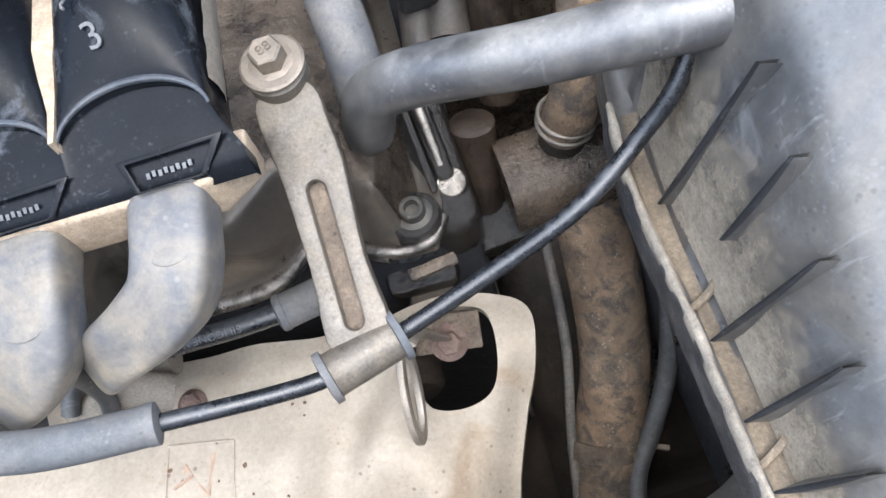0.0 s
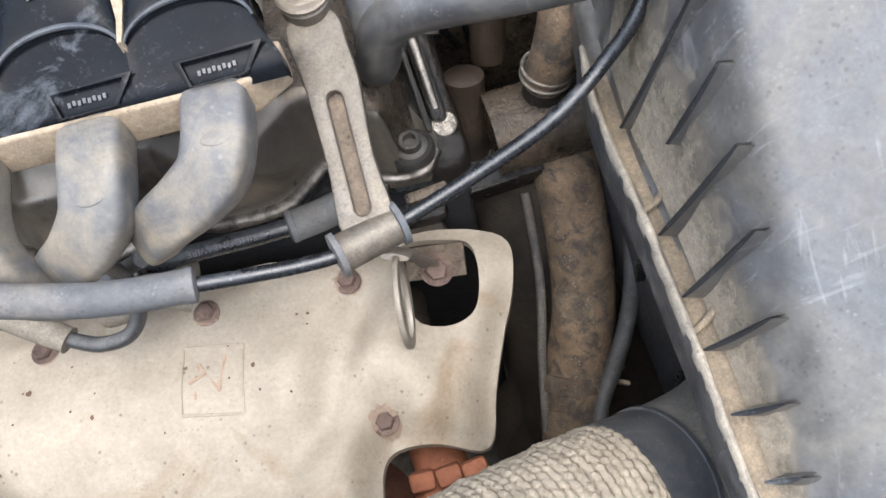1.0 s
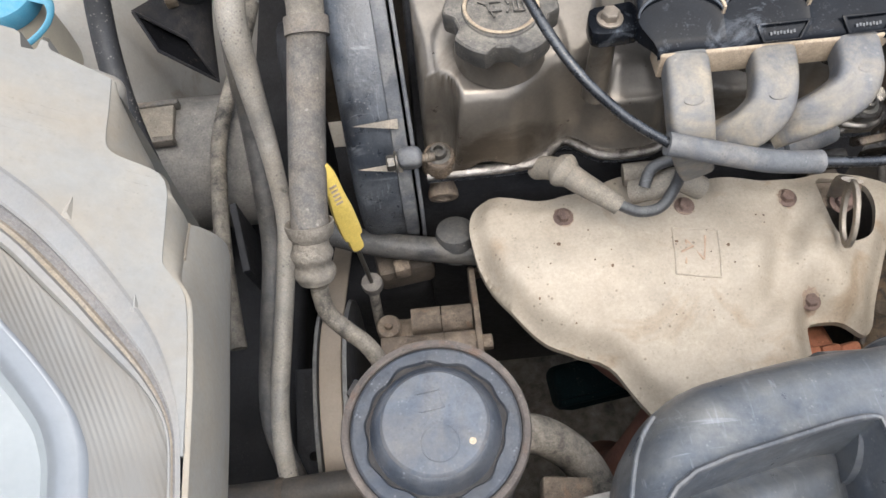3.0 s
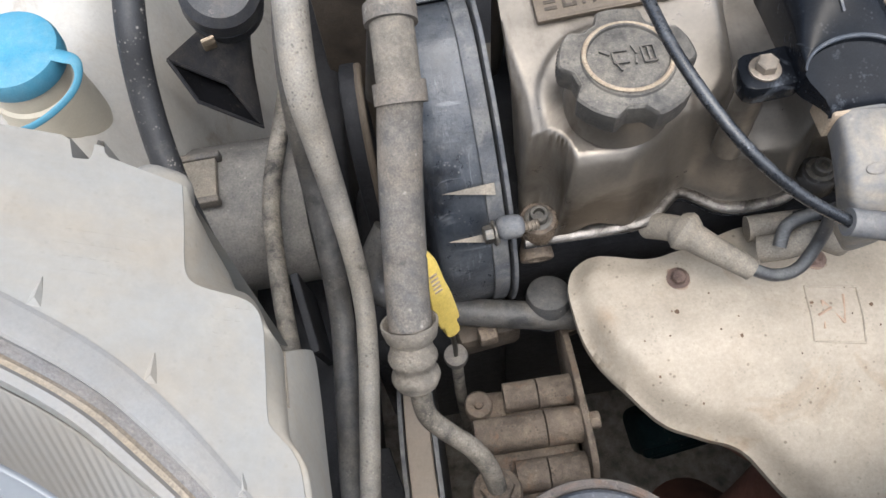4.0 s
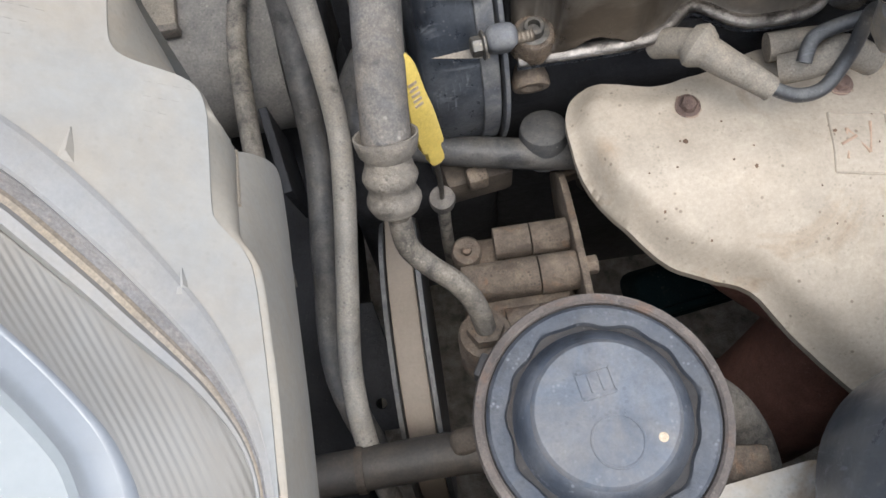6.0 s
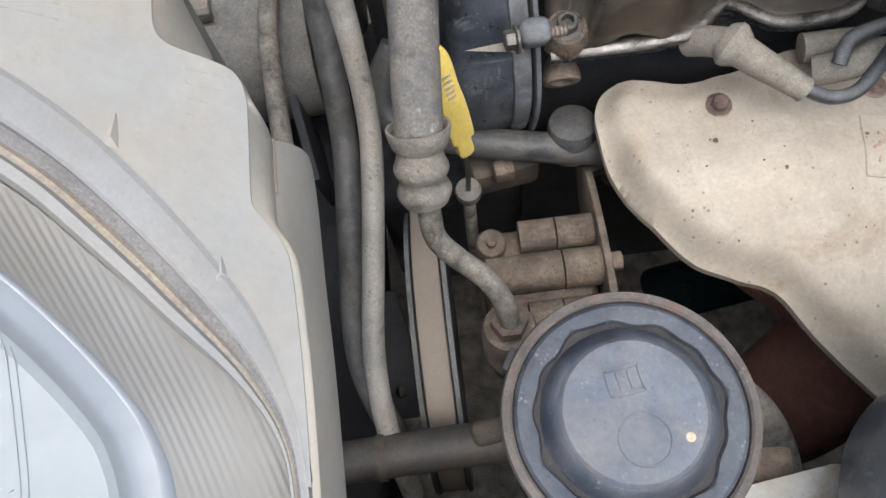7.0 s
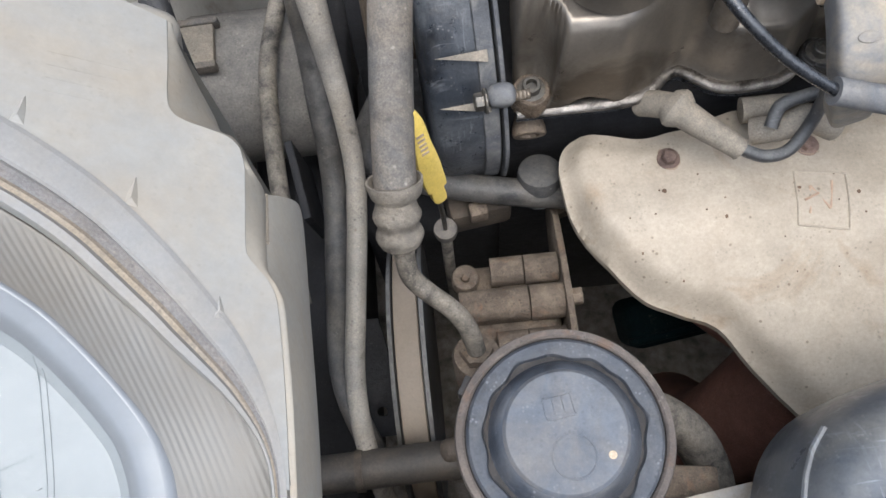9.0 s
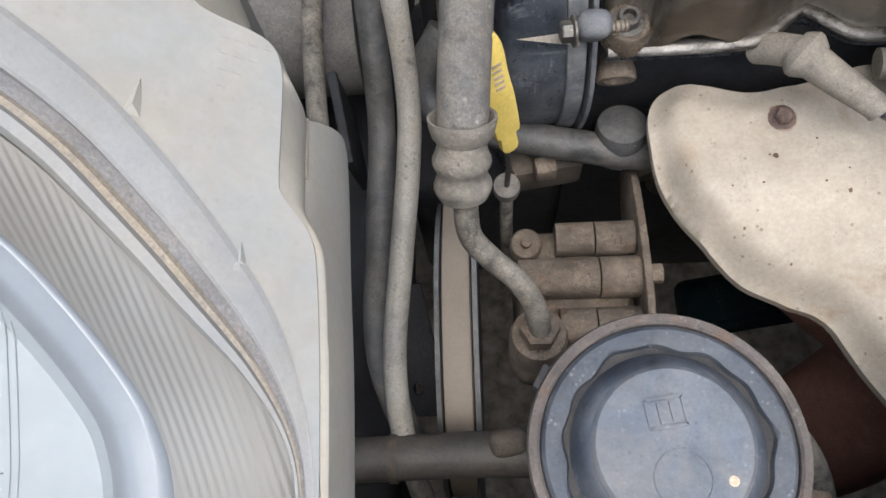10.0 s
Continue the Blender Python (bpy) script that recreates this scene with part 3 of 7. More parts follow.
def lettering(text, size, height, m, mat, parent, name="lettering", spread=1.0):
    """Raised letters in the built-in font, as one mesh."""
    c = bpy.data.curves.new("letters", "FONT")
    c.body, c.size, c.extrude, c.align_x, c.align_y, c.space_character = text, size, height, "CENTER", "CENTER", spread
    tmp = bpy.data.objects.new("letters", c)
    me = bpy.data.meshes.new_from_object(tmp)
    bm = bmesh.new()
    bm.from_mesh(me)
    bpy.data.objects.remove(tmp)
    bpy.data.meshes.remove(me)
    bmesh.ops.transform(bm, matrix=m, verts=bm.verts)
    return part(name, bm, mat, parent)


# letters as raised bars
def bars(spots, size, m, mat, parent, name="raised_mark", height=0.0006):
    bm = bmesh.new()
    for x, y in spots:
        block((size[0], size[1], height), m @ Matrix.Translation((x, y, height / 2)), 0, bm=bm)
    return tagged(part(name, bm, mat, parent), kind="stuff")


# ---- setting ----
def setting(name, bm, mat, label, category):
    return tagged(part(name, bm, mat), label, category, "", "structure")


setting("ground", block((12.0, 12.0, 0.1), (0, 0, -0.05), 0), M["concrete"], "brown gravelly ground under the car", "ground")

# inner wing beside the lamp, with a stamped step, and the bulkhead behind the engine
setting("inner_wing", pressing(flat_spline([(-0.75, -0.30), (-0.52, -0.30), (-0.50, 0.0), (-0.43, 0.20), (-0.38, 0.30), (-0.30, 0.36), (-0.28, 0.75), (-0.75, 0.75)], 3),
        lambda x, y: 0.40 + 0.42 * smooth(-0.33, -0.50, x) + 0.03 * smooth(0.24, 0.30, y) - 0.014 * math.exp(-((x + 0.43) ** 2 + (y - 0.2) ** 2) / 0.0012) + 0.010 * smooth(0.030, 0.022, math.hypot(x + 0.452, (y - 0.205) * 0.8)) - 0.006 * smooth(0.30, 0.32, y), 0.008, 0.002, lip=0.35),
        M["inner"], "beige-grey dusty painted inner wing panel", "car panel")
setting("bulkhead", block((1.5, 0.03, 0.85), (0.05, 0.62, 0.60), 0.004), M["grime"], "dark grimy bulkhead panel behind the engine", "car panel")
setting("rear_side_panel", block((0.20, 0.02, 0.50), (-0.245, 0.41, 0.56), 0.004), M["grime_brown"], "brown grimy panel behind the timing cover", "car panel")
setting("side_panel", block((0.03, 1.0, 0.75), (0.62, 0.1, 0.55), 0.004), M["grime"], "dark grimy side panel of the engine bay", "car panel")

# raised bonnet over the bay, hinged at the rear
setting("raised_bonnet", block((1.40, 1.0, 0.03), Matrix.Translation((0.0, 0.58, 1.42)) @ Matrix.Rotation(radians(-70), 4, "X"), 0.01), M["grime"], "dark underside of the raised bonnet over the engine bay", "car panel")

# unseen pale walls, added to bounce low fill light into the bay
for name, size, at in (("bounce_wall_front", (9.0, 0.2, 3.2), (0.0, -3.6, 1.6)), ("bounce_wall_left", (0.2, 9.0, 3.2), (-4.4, 0.8, 1.6)), ("bounce_wall_right", (0.2, 9.0, 3.2), (4.4, 0.8, 1.6))):
    setting(name, block(size, at, 0), M["wall"], "unseen pale wall added to bounce fill light", "wall")

# the rest of the car body round the bay: bumper, wings, floor
for name, size, at, label in (("front_bumper", (1.60, 0.05, 0.55), (0.0, -0.47, 0.47), "white painted front bumper below the panel"),
                              ("wing_outer", (0.05, 1.30, 0.62), (-0.80, 0.18, 0.55), "white painted outer wing"),
                              ("wing_inner_side", (0.05, 1.30, 0.62), (0.80, 0.18, 0.55), "white painted wing on the far side"),
                              ("floor_pan", (1.65, 3.2, 0.06), (0.0, 2.25, 0.22), "dark underbody floor pan"),
                              ("cross_member", (1.4, 0.16, 0.10), (0.0, 0.45, 0.25), "dark steel cross member under the engine"),
                              ("radiator_cross_member", (1.4, 0.10, 0.10), (0.0, -0.36, 0.24), "dark steel cross member under the radiator")):
    setting(name, block(size, at, 0.01), M["paint"] if "white" in label else M["grime"], label, "car panel")

setting("chassis_rail", block((0.10, 1.0, 0.13), (-0.385, 0.10, 0.50), 0.012, 3), M["grime"], "dark grimy chassis rail under the lamp", "car panel")
setting("engine_mount", block((0.13, 0.20, 0.22), (-0.265, 0.14, 0.47), 0.02, 3), M["grime"], "dark grimy engine mount", "mount")
setting("inner_liner", block((0.26, 0.9, 0.02), (-0.50, 0.10, 0.43), 0.004), M["grime"], "dark splash liner", "car panel")

# white front panel with its stamped holes
PANEL_HOLES = [[(0.07, -0.268), (0.086, -0.268), (0.086, -0.285), (0.07, -0.285)],
               flat_spline([(0.138 + 0.018 * math.cos(a * 0.785), -0.282 + 0.013 * math.sin(a * 0.785)) for a in range(8)], 3)]


def panel_height(x, y):
    return 0.785 + 0.012 * smooth(-0.235, -0.25, y) - 0.03 * smooth(-0.30, -0.36, y) + 0.006 * smooth(0.05, 0.06, x) * smooth(-0.255, -0.262, y)


front_panel = setting("front_panel", pressing([(-0.60, -0.42), (0.62, -0.42), (0.62, -0.225), (0.24, -0.236), (0.03, -0.236), (-0.10, -0.216), (-0.19, -0.228), (-0.262, -0.236), (-0.272, -0.222), (-0.36, -0.218), (-0.37, -0.27), (-0.60, -0.30)], panel_height, 0.008, 0.0015, PANEL_HOLES, lip=0.05),
                      M["paint"], "white painted front panel with dusty stains and stamped holes", "car panel")
for loop in PANEL_HOLES:
    part("hole_rim", tube([(x, y, panel_height(x, y) + 0.0012) for x, y in loop + loop[:2]], 0.0024, 8, 2, straight=len(loop) > 6), M["paint"], front_panel, "raised rim of a stamped hole")
hex_bolt("panel_bolt", (0.180, -0.285, 0.803), (0, 0, 1), 0.010, 0.004, M["bolt_rust"], 0.009, "small rusty bolt in the white panel")

# engine block with its front face
block_bm = block((0.37, 0.26, 0.42), (-0.02, 0.175, 0.565), 0.008)
engine_block = tagged(part("engine_block", block_bm, M["grime"]), "dark oily iron engine block below the valve cover", "engine", "", "structure")
for k in range(4):
    part("core_plug", lathe([(0.026, 0), (0.026, 0.022), (0.022, 0.026)], (-0.12 + 0.07 * k, 0.045, 0.62), (0, -1, 0), 20), M["grime_brown"], engine_block)
gear_bm = block((0.26, 0.34, 0.26), (0.30, 0.12, 0.34), 0.03, 3)
lathe([(0.10, 0), (0.10, 0.03), (0.085, 0.05)], (0.24, 0.0, 0.37), (-0.2, -1, 0.4), 28, bm=gear_bm)
tagged(part("gearbox", gear_bm, M["grime_brown"]), "brown grimy gearbox casing beside the engine", "gearbox", "", "structure")

# radiator top and fan shroud below the front panel
shroud_bm = block((0.60, 0.05, 0.40), (0.02, -0.275, 0.53), 0.006)
for k in range(14):
    block((0.006, 0.012, 0.36), (-0.24 + 0.04 * k, -0.246, 0.53), 0.001, 1, shroud_bm)
tagged(part("radiator", shroud_bm, M["grime"]), "dark dusty radiator behind the front panel", "radiator", "", "structure")

# lower black box beside the air box
splash = thing("splash_guard", (0.26, -0.215, 0.61), "black plastic guard below the air box", "guard")
part("guard_body", block((0.19, 0.12, 0.10), pose(0.26, -0.215, 0.66, 0, 8, 4), 0.012, 3), M["guard"], splash)
for k in range(2):
    part("fin", block((0.006, 0.05, 0.05), pose(0.155 + 0.018 * k, -0.205, 0.685, 0, 8, 4), 0.001, 1), M["guard"], splash)


# ---- exhaust side ----
SHIELD = flat_spline([(-0.166, 0.016), (-0.150, 0.029), (-0.112, 0.020), (-0.090, 0.022), (-0.060, 0.027), (-0.035, 0.030), (0.0, 0.025), (0.033, 0.022), (0.065, 0.019),
                      (0.098, 0.021), (0.132, 0.031), (0.160, 0.026), (0.178, 0.012), (0.175, -0.012), (0.163, -0.036), (0.150, -0.066), (0.139, -0.094), (0.113, -0.091), (0.088, -0.089),
                      (0.078, -0.105), (0.075, -0.150), (0.07, -0.215), (0.03, -0.225), (0.0, -0.192), (-0.020, -0.176), (-0.055, -0.138), (-0.075, -0.1105), (-0.101, -0.0985), (-0.127, -0.0835), (-0.1555, -0.0465), (-0.167, -0.011)], 4)
SHIELD_HOLE = flat_spline([(0.113, 0.018), (0.132, 0.024), (0.153, 0.018), (0.157, 0.0), (0.152, -0.021), (0.141, -0.030), (0.118, -0.031), (0.113, -0.012)], 4)


def shield_height(x, y):
    z = 0.7515 - 0.024 * smooth(-0.035, -0.11, y) - 0.05 * smooth(-0.09, -0.24, y)
    z -= 0.020 * smooth(0.075, 0.145, x) + 0.012 * smooth(0.105, 0.14, x) * smooth(0.0, -0.05, y)
    z -= 0.018 * math.exp(-((x - 0.086) / 0.018) ** 2 - ((y + 0.078) / 0.02) ** 2)
    z -= 0.0125 * math.exp(-((x - 0.0645 - 0.55 * (y + 0.05)) / 0.0155) ** 2) * smooth(0.012, -0.025, y) * smooth(-0.112, -0.070, y)
    z += 0.004 * math.exp(-((x - 0.045) / 0.014) ** 2) * smooth(-0.01, -0.05, y)
    for bx, by in ((-0.095, 0.0), (0.0, 0.0), (0.082, 0.0)):
        z -= 0.002 * math.exp(-((x - bx) ** 2 + (y - by) ** 2) / 0.00012)
    z += 0.009 * math.exp(-((x + 0.045) / 0.022) ** 2 - ((y - 0.028) / 0.016) ** 2)
    z += 0.007 * math.exp(-((x - 0.04) / 0.022) ** 2 - ((y - 0.024) / 0.016) ** 2)
    z -= 0.014 * smooth(0.020, 0.0, nearest(SHIELD, x, y)[0]) ** 1.3 * (0.3 + 0.7 * smooth(0.0, -0.03, y) + 0.6 * smooth(-0.14, -0.16, x))
    return z + 0.0026 * noise.noise((x * 18, y * 18, 0.3)) + 0.0012 * noise.noise((x * 42, y * 42, 5.5)) + 0.0007 * noise.noise((x * 80, y * 80, 2.0)) - 0.0016 * max(0.0, noise.noise((x * 45, y * 45, 7.0)) - 0.3)


shield = thing("heat_shield", (0, -0.05, 0.70), "cream dusty pressed metal heat shield with rusty bolts", "heat shield")
part("shield_plate", pressing(SHIELD, shield_height, 0.0028, 0.0012, (SHIELD_HOLE,), lip=0.006), M["shield"], shield, angle=50)
for bx, by in ((-0.095, 0.0), (0.0, 0.0), (0.082, 0.001), (0.086, -0.076)):
    hex_bolt("bolt", (bx, by, shield_height(bx, by) + 0.0022), (0, -0.1, 1), 0.0092, 0.0042, M["bolt_rust"], 0.0078, "rusty hexagon bolt", shield)
for bx, by, r in ((-0.095, 0.0, 0.0088), (0.0, 0.0, 0.0084), (0.082, 0.001, 0.0084), (0.086, -0.076, 0.0088)):
    bleed = bmesh.new()
    rim = [bleed.verts.new((bx + r * k * math.cos(a), by + r * k * math.sin(a), 0)) for a in (2 * math.pi * i / 24 for i in range(24)) for k in (0.9 + 0.25 * noise.noise((3 * a, bx * 90, by * 90)),)]
    mid = bleed.verts.new((bx, by, 0))
    for k in range(24):
        bleed.faces.new((mid, rim[k], rim[(k + 1) % 24]))
    for v in bleed.verts:
        v.co.z = shield_height(v.co.x, v.co.y) + 0.0009
    part("rust_stain", bleed, M["halo"], shield, "rusty stain round a bolt")
for ax, ay, bx, by in ((-0.010, -0.049, -0.006, -0.030), (-0.006, -0.030, 0.004, -0.047), (0.004, -0.047, 0.009, -0.028), (-0.012, -0.040, -0.002, -0.036)):
    part("stamped_mark", tube([(ax, ay, shield_height(ax, ay) + 0.0001), (bx, by, shield_height(bx, by) + 0.0001)], 0.0009, 8, 2), M["red_mark"], shield)
frame_line = [(-0.0185, -0.0555), (0.0150, -0.0610), (0.0195, -0.0240), (-0.0140, -0.0185)]
for (ax, ay), (bx, by) in zip(frame_line, frame_line[1:] + frame_line[:1]):
    part("stamped_frame", tube([(ax + (bx - ax) * k / 4, ay + (by - ay) * k / 4, shield_height(ax + (bx - ax) * k / 4, ay + (by - ay) * k / 4) + 0.0001) for k in range(5)], 0.0009, 8, 2), M["shield"], shield)

spots = random.Random(5)
for k in range(22):
    sx, sy, sr = spots.uniform(-0.135, 0.06), spots.uniform(-0.085, -0.012), 0.0006 + 0.0012 * spots.random() ** 3
    if not inside(SHIELD, sx, sy) or nearest(SHIELD, sx, sy)[0] < 0.012:
        continue
    fleck = bmesh.new()
    rim = [fleck.verts.new((sx + sr * q * math.cos(a), sy + sr * q * math.sin(a), 0)) for a in (2 * math.pi * i / 12 for i in range(12)) for q in (0.75 + 0.5 * spots.random(),)]
    fleck.faces.new(rim)
    for v in fleck.verts:
        v.co.z = shield_height(v.co.x, v.co.y) + 0.0008
    part("rust_spot", fleck, M["rust_spot"], shield)

# rusty exhaust parts below the shield
manifold = thing("exhaust_manifold", (0.0, -0.09, 0.60), "rusty orange cast iron exhaust manifold under the shield", "manifold")
mb = tube([(0.104, -0.075, 0.650), (0.106, -0.095, 0.652), (0.100, -0.115, 0.645), (0.085, -0.14, 0.625)], 0.017, 18)
for k in range(3):
    block((0.016, 0.012, 0.014), pose(0.095 + 0.016 * k, -0.100, 0.668, 20, 0, 5 * k), 0.003, 2, mb)
part("runner", mb, M["manifold"], manifold)
part("collector", tube([(-0.12, 0.03, 0.69), (-0.07, -0.05, 0.66), (0.0, -0.10, 0.62), (0.04, -0.13, 0.60)], 0.028, 18), M["pipe_rust"], manifold)
part("down_pipe", tube([(0.04, -0.10, 0.64), (0.01, -0.135, 0.56), (-0.02, -0.15, 0.45), (-0.02, -0.10, 0.30)], 0.050, 24), M["pipe_rust"], manifold)

# lifting eye and the bolt seen through the shield's opening
eye_plate = thing("lifting_eye", (0.115, 0.01, 0.70), "worn steel engine lifting eye standing in the shield's opening", "lifting eye")
oval = [(0.0262 * math.cos(a * 0.2618), 0.0165 * math.sin(a * 0.2618)) for a in range(24)]
slot = [(0.0195 * math.cos(a * 0.2618) + 0.001, 0.0100 * math.sin(a * 0.2618)) for a in range(24)]
long_axis = Vector((-0.08, -0.72, -0.69)).normalized()
wide_axis = Vector((0.16, 0.70, -0.70))
wide_axis = (wide_axis - long_axis * wide_axis.dot(long_axis)).normalized()
m_eye = Matrix((long_axis, wide_axis, long_axis.cross(wide_axis))).transposed().to_4x4()
m_eye.translation = (0.1115, -0.030, 0.7655)
part("ring", prism(oval, 0.0034, m_eye, 0.0008, 2, (slot,)), M["steel"], eye_plate)
part("stem", tube([(0.1145, -0.012, 0.783), (0.119, -0.002, 0.770), (0.126, 0.004, 0.745), (0.130, 0.006, 0.731)], 0.008, 12, 5, flat=0.25), M["steel"], eye_plate)
part("foot", block((0.036, 0.020, 0.004), pose(0.133, 0.010, 0.728, 25, 0, -8), 0.001), M["alu_dusty"], eye_plate)
hex_bolt("bolt", (0.133, 0.003, 0.731), (0, -0.45, 0.9), 0.0115, 0.006, M["bolt_rust"], 0.010, "rusty hexagon bolt", eye_plate)


# ---- valve cover ----
def wave_front(x):
    """The wavy front edge of the cover's flange."""
    return 0.0245 + 0.019 * math.exp(-((x + 0.090) / 0.018) ** 2) + 0.018 * math.exp(-((x + 0.002) / 0.015) ** 2) + 0.024 * math.exp(-((x - 0.09) / 0.018) ** 2) + 0.004 * smooth(-0.15, 0.05, x)


FLANGE = [(-0.197 + 0.34 * k / 60, wave_front(-0.197 + 0.34 * k / 60)) for k in range(61)] + [(0.150, 0.05), (0.150, 0.20), (-0.197, 0.20)]
BODY = [(-0.190, 0.055), (-0.188, 0.045), (-0.176, 0.036)] + [(-0.17 + 0.30 * k / 40, wave_front(-0.17 + 0.30 * k / 40) + 0.005) for k in range(41)] + [(0.138, 0.06), (0.138, 0.195), (-0.190, 0.195)]
RAISED = flat_spline([(-0.195, 0.160), (-0.195, 0.070), (-0.1925, 0.0500), (-0.184, 0.0405), (-0.1745, 0.0300), (-0.160, 0.0282), (-0.145, 0.0282), (-0.131, 0.0300), (-0.117, 0.0395), (-0.104, 0.0490), (-0.092, 0.0515), (-0.077, 0.057), (-0.066, 0.075), (-0.062, 0.12), (-0.062, 0.160)], 5)


def cover_height(x, y):
    d = nearest(BODY, x, y)[0] * (1 if inside(BODY, x, y) else -1)
    z = 0.789 + 0.046 * smooth(-0.002, 0.007, d) + 0.022 * smooth(0.004, 0.035, d)
    r = nearest(RAISED, x, y)[0] * (1 if inside(RAISED, x, y) else -1)
    z += (0.8625 + 0.33 * (y - 0.031) - 0.0048 * smooth(0.0075, 0.0, r) - z) * smooth(-0.0055, 0.0012, r)
    z += 0.0022 * smooth(0.0470, 0.0440, math.hypot(x + 0.139, y - 0.064))
    b = math.hypot(x + 0.187, y - 0.034)
    if b < 0.018:
        z += (0.797 - z) * smooth(0.018, 0.012, b)
    return z + 0.0004 * noise.noise((x * 60, y * 60, 1.0))


cover = thing("valve_cover", (-0.02, 0.13, 0.78), "grey-brown worn metal valve cover with an oily front flange", "valve cover")
part("cover_shell", pressing(FLANGE, cover_height, 0.0020, 0.0, lip=0.004), M["cover"], cover, angle=80)
part("flange_lip", tube([(x, y + 0.0012, 0.7895) for x, y in FLANGE[:57]], 0.0046, 12, 2, flat=0.75), M["lip"], cover, "bright oily metal rim")
part("flange_bead", tube([(x, y + 0.0085, 0.7925) for x, y in FLANGE[:57]], 0.0017, 8, 2), M["lip"], cover, "thin worn bead along the flange")
part("gasket", tube([(x, y + 0.0015, 0.7820) for x, y in FLANGE[:61]], 0.0022, 6, 2), M["wire"], cover, "black rubber gasket edge")
for bx, by, bz in ((-0.187, 0.034, 0.8015), (0.1365, 0.0415, 0.801), (-0.012, 0.066, 0.80), (0.0, 0.040, 0.800)):
    part("boss", lathe([(0.0135, -0.012), (0.0125, 0.0), (0.0115, 0.0012)], (bx, by, bz), (0, 0, 1), 24), M["housing"] if bx < -0.1 else M["alu_wet"], cover)
    socket_bolt((bx, by, bz + 0.002), (0, -0.05, 1), 0.0060, 0.006, M["bolt_dark"], cover)
# dark skin: oily grime, spread to paint in the shade below the coil
OILY_SHADE = flat_spline([(-0.004, 0.12), (-0.002, 0.070), (0.020, 0.053), (0.045, 0.049), (0.066, 0.058), (0.088, 0.068), (0.104, 0.057), (0.120, 0.043), (0.1385, 0.042), (0.1395, 0.09), (0.1385, 0.15), (0.060, 0.15)], 4)
part("oily_shade_patch", pressing(OILY_SHADE, lambda x, y: cover_height(x, y) + 0.0016, 0.0020, 0.0), M["housing"], cover, "dark brown oily grime and painted shade under the coil", angle=80)
plate_m = pose(-0.120, 0.128, 0.8965, 18.3, 0, 4)
part("name_plate", block((0.115, 0.024, 0.003), plate_m, 0.001), M["plate"], cover)
stroke = random.Random(5)
for k in range(9):
    x = -0.048 + 0.0118 * k
    marks = [((x - 0.0034, 0.0), (0.0020, 0.0105)), ((x + 0.0030, 0.0), (0.0020, 0.0105))]
    for y in (-0.0042, 0.0, 0.0042):
        marks.append(((x, y), (0.0072, 0.0020)))
    for spot, size in stroke.sample(marks, 3):
        bars([spot], size, plate_m @ Matrix.Translation((0, 0, 0.0015)), M["grime_brown"], cover, "raised_lettering", 0.0008)
for dy in (-0.0108, 0.0108):
    part("plate_edge", block((0.115, 0.0022, 0.0024), plate_m @ Matrix.Translation((0, dy, 0.0020)), 0.0006), M["plate"], cover)

# oil filler cap
filler = thing("oil_filler_cap", (-0.139, 0.060, 0.884), "dark grey plastic oil filler cap with a scalloped rim", "oil cap")


def scallop(a, r, h):
    if r < 0.030:
        return r
    return r - 0.0068 * smooth(-0.05, 0.85, math.cos(5 * a + 8.2)) * smooth(0.028, 0.036, r)


cap_body = part("cap_body", lathe([(0.034, 0.006), (0.0365, 0.007), (0.0372, 0.009), (0.0376, 0.019), (0.0374, 0.0215), (0.0362, 0.0228), (0.0350, 0.0226), (0.034, 0.0229), (0.0255, 0.0240), (0.0248, 0.0252), (0.0225, 0.0252), (0.0218, 0.0238), (0.004, 0.0238)], (-0.139, 0.060, 0.8905), (0, -0.04, 1), 144, scallop), M["cap"], filler, angle=30)
part("neck", lathe([(0.032, -0.008), (0.030, 0.002), (0.0295, 0.008), (0.0295, 0.022)], (-0.139, 0.064, 0.8795), (0, -0.04, 1), 48), M["cover"], filler, "dusty filler neck")
part("ring_mark", lathe([(0.0247, 0.0), (0.0240, 0.0007), (0.0230, 0.0007), (0.0222, 0.0)], (-0.139, 0.060, 0.9162), (0, 0, 1), 60, ring_shape=True), M["core"], filler, "dusty raised ring")
ridges = bmesh.new()
for k in range(90):
    a = 2 * math.pi * k / 90
    if math.cos(5 * a + 8.2) < -0.15:
        block((0.0011, 0.0013, 0.009), pose(-0.139 + 0.0372 * math.cos(a), 0.060 + 0.0372 * math.sin(a), 0.9060, 0, 0, math.degrees(a)), 0, bm=ridges)
tagged(part("grip_rib", ridges, M["cap"], cap_body), kind="stuff")
icon = bmesh.new()
cm = Matrix.Translation((-0.139, 0.060, 0.9157))
for x, y, w, h, a in ((-0.008, 0.000, 0.001, 0.008, 0), (-0.004, 0.004, 0.008, 0.001, 0), (-0.004, -0.004, 0.008, 0.001, 0), (-0.012, 0.004, 0.006, 0.001, -35), (-0.006, -0.007, 0.001, 0.005, 20),
                      (0.004, 0.004, 0.001, 0.006, 15), (0.004, -0.003, 0.001, 0.006, -15), (0.008, 0.0, 0.001, 0.011, 0), (0.0145, 0.0, 0.001, 0.011, 0), (0.0112, 0.0055, 0.0065, 0.001, 0), (0.0112, -0.0055, 0.0065, 0.001, 0), (0.0112, 0.0, 0.001, 0.009, 0)):
    block((w, h, 0.0012), cm @ pose(x, y, 0, 0, 0, a), 0, bm=icon)
tagged(part("oil_symbol", icon, M["cap"], cap_body, "raised oil can symbol"), kind="stuff")


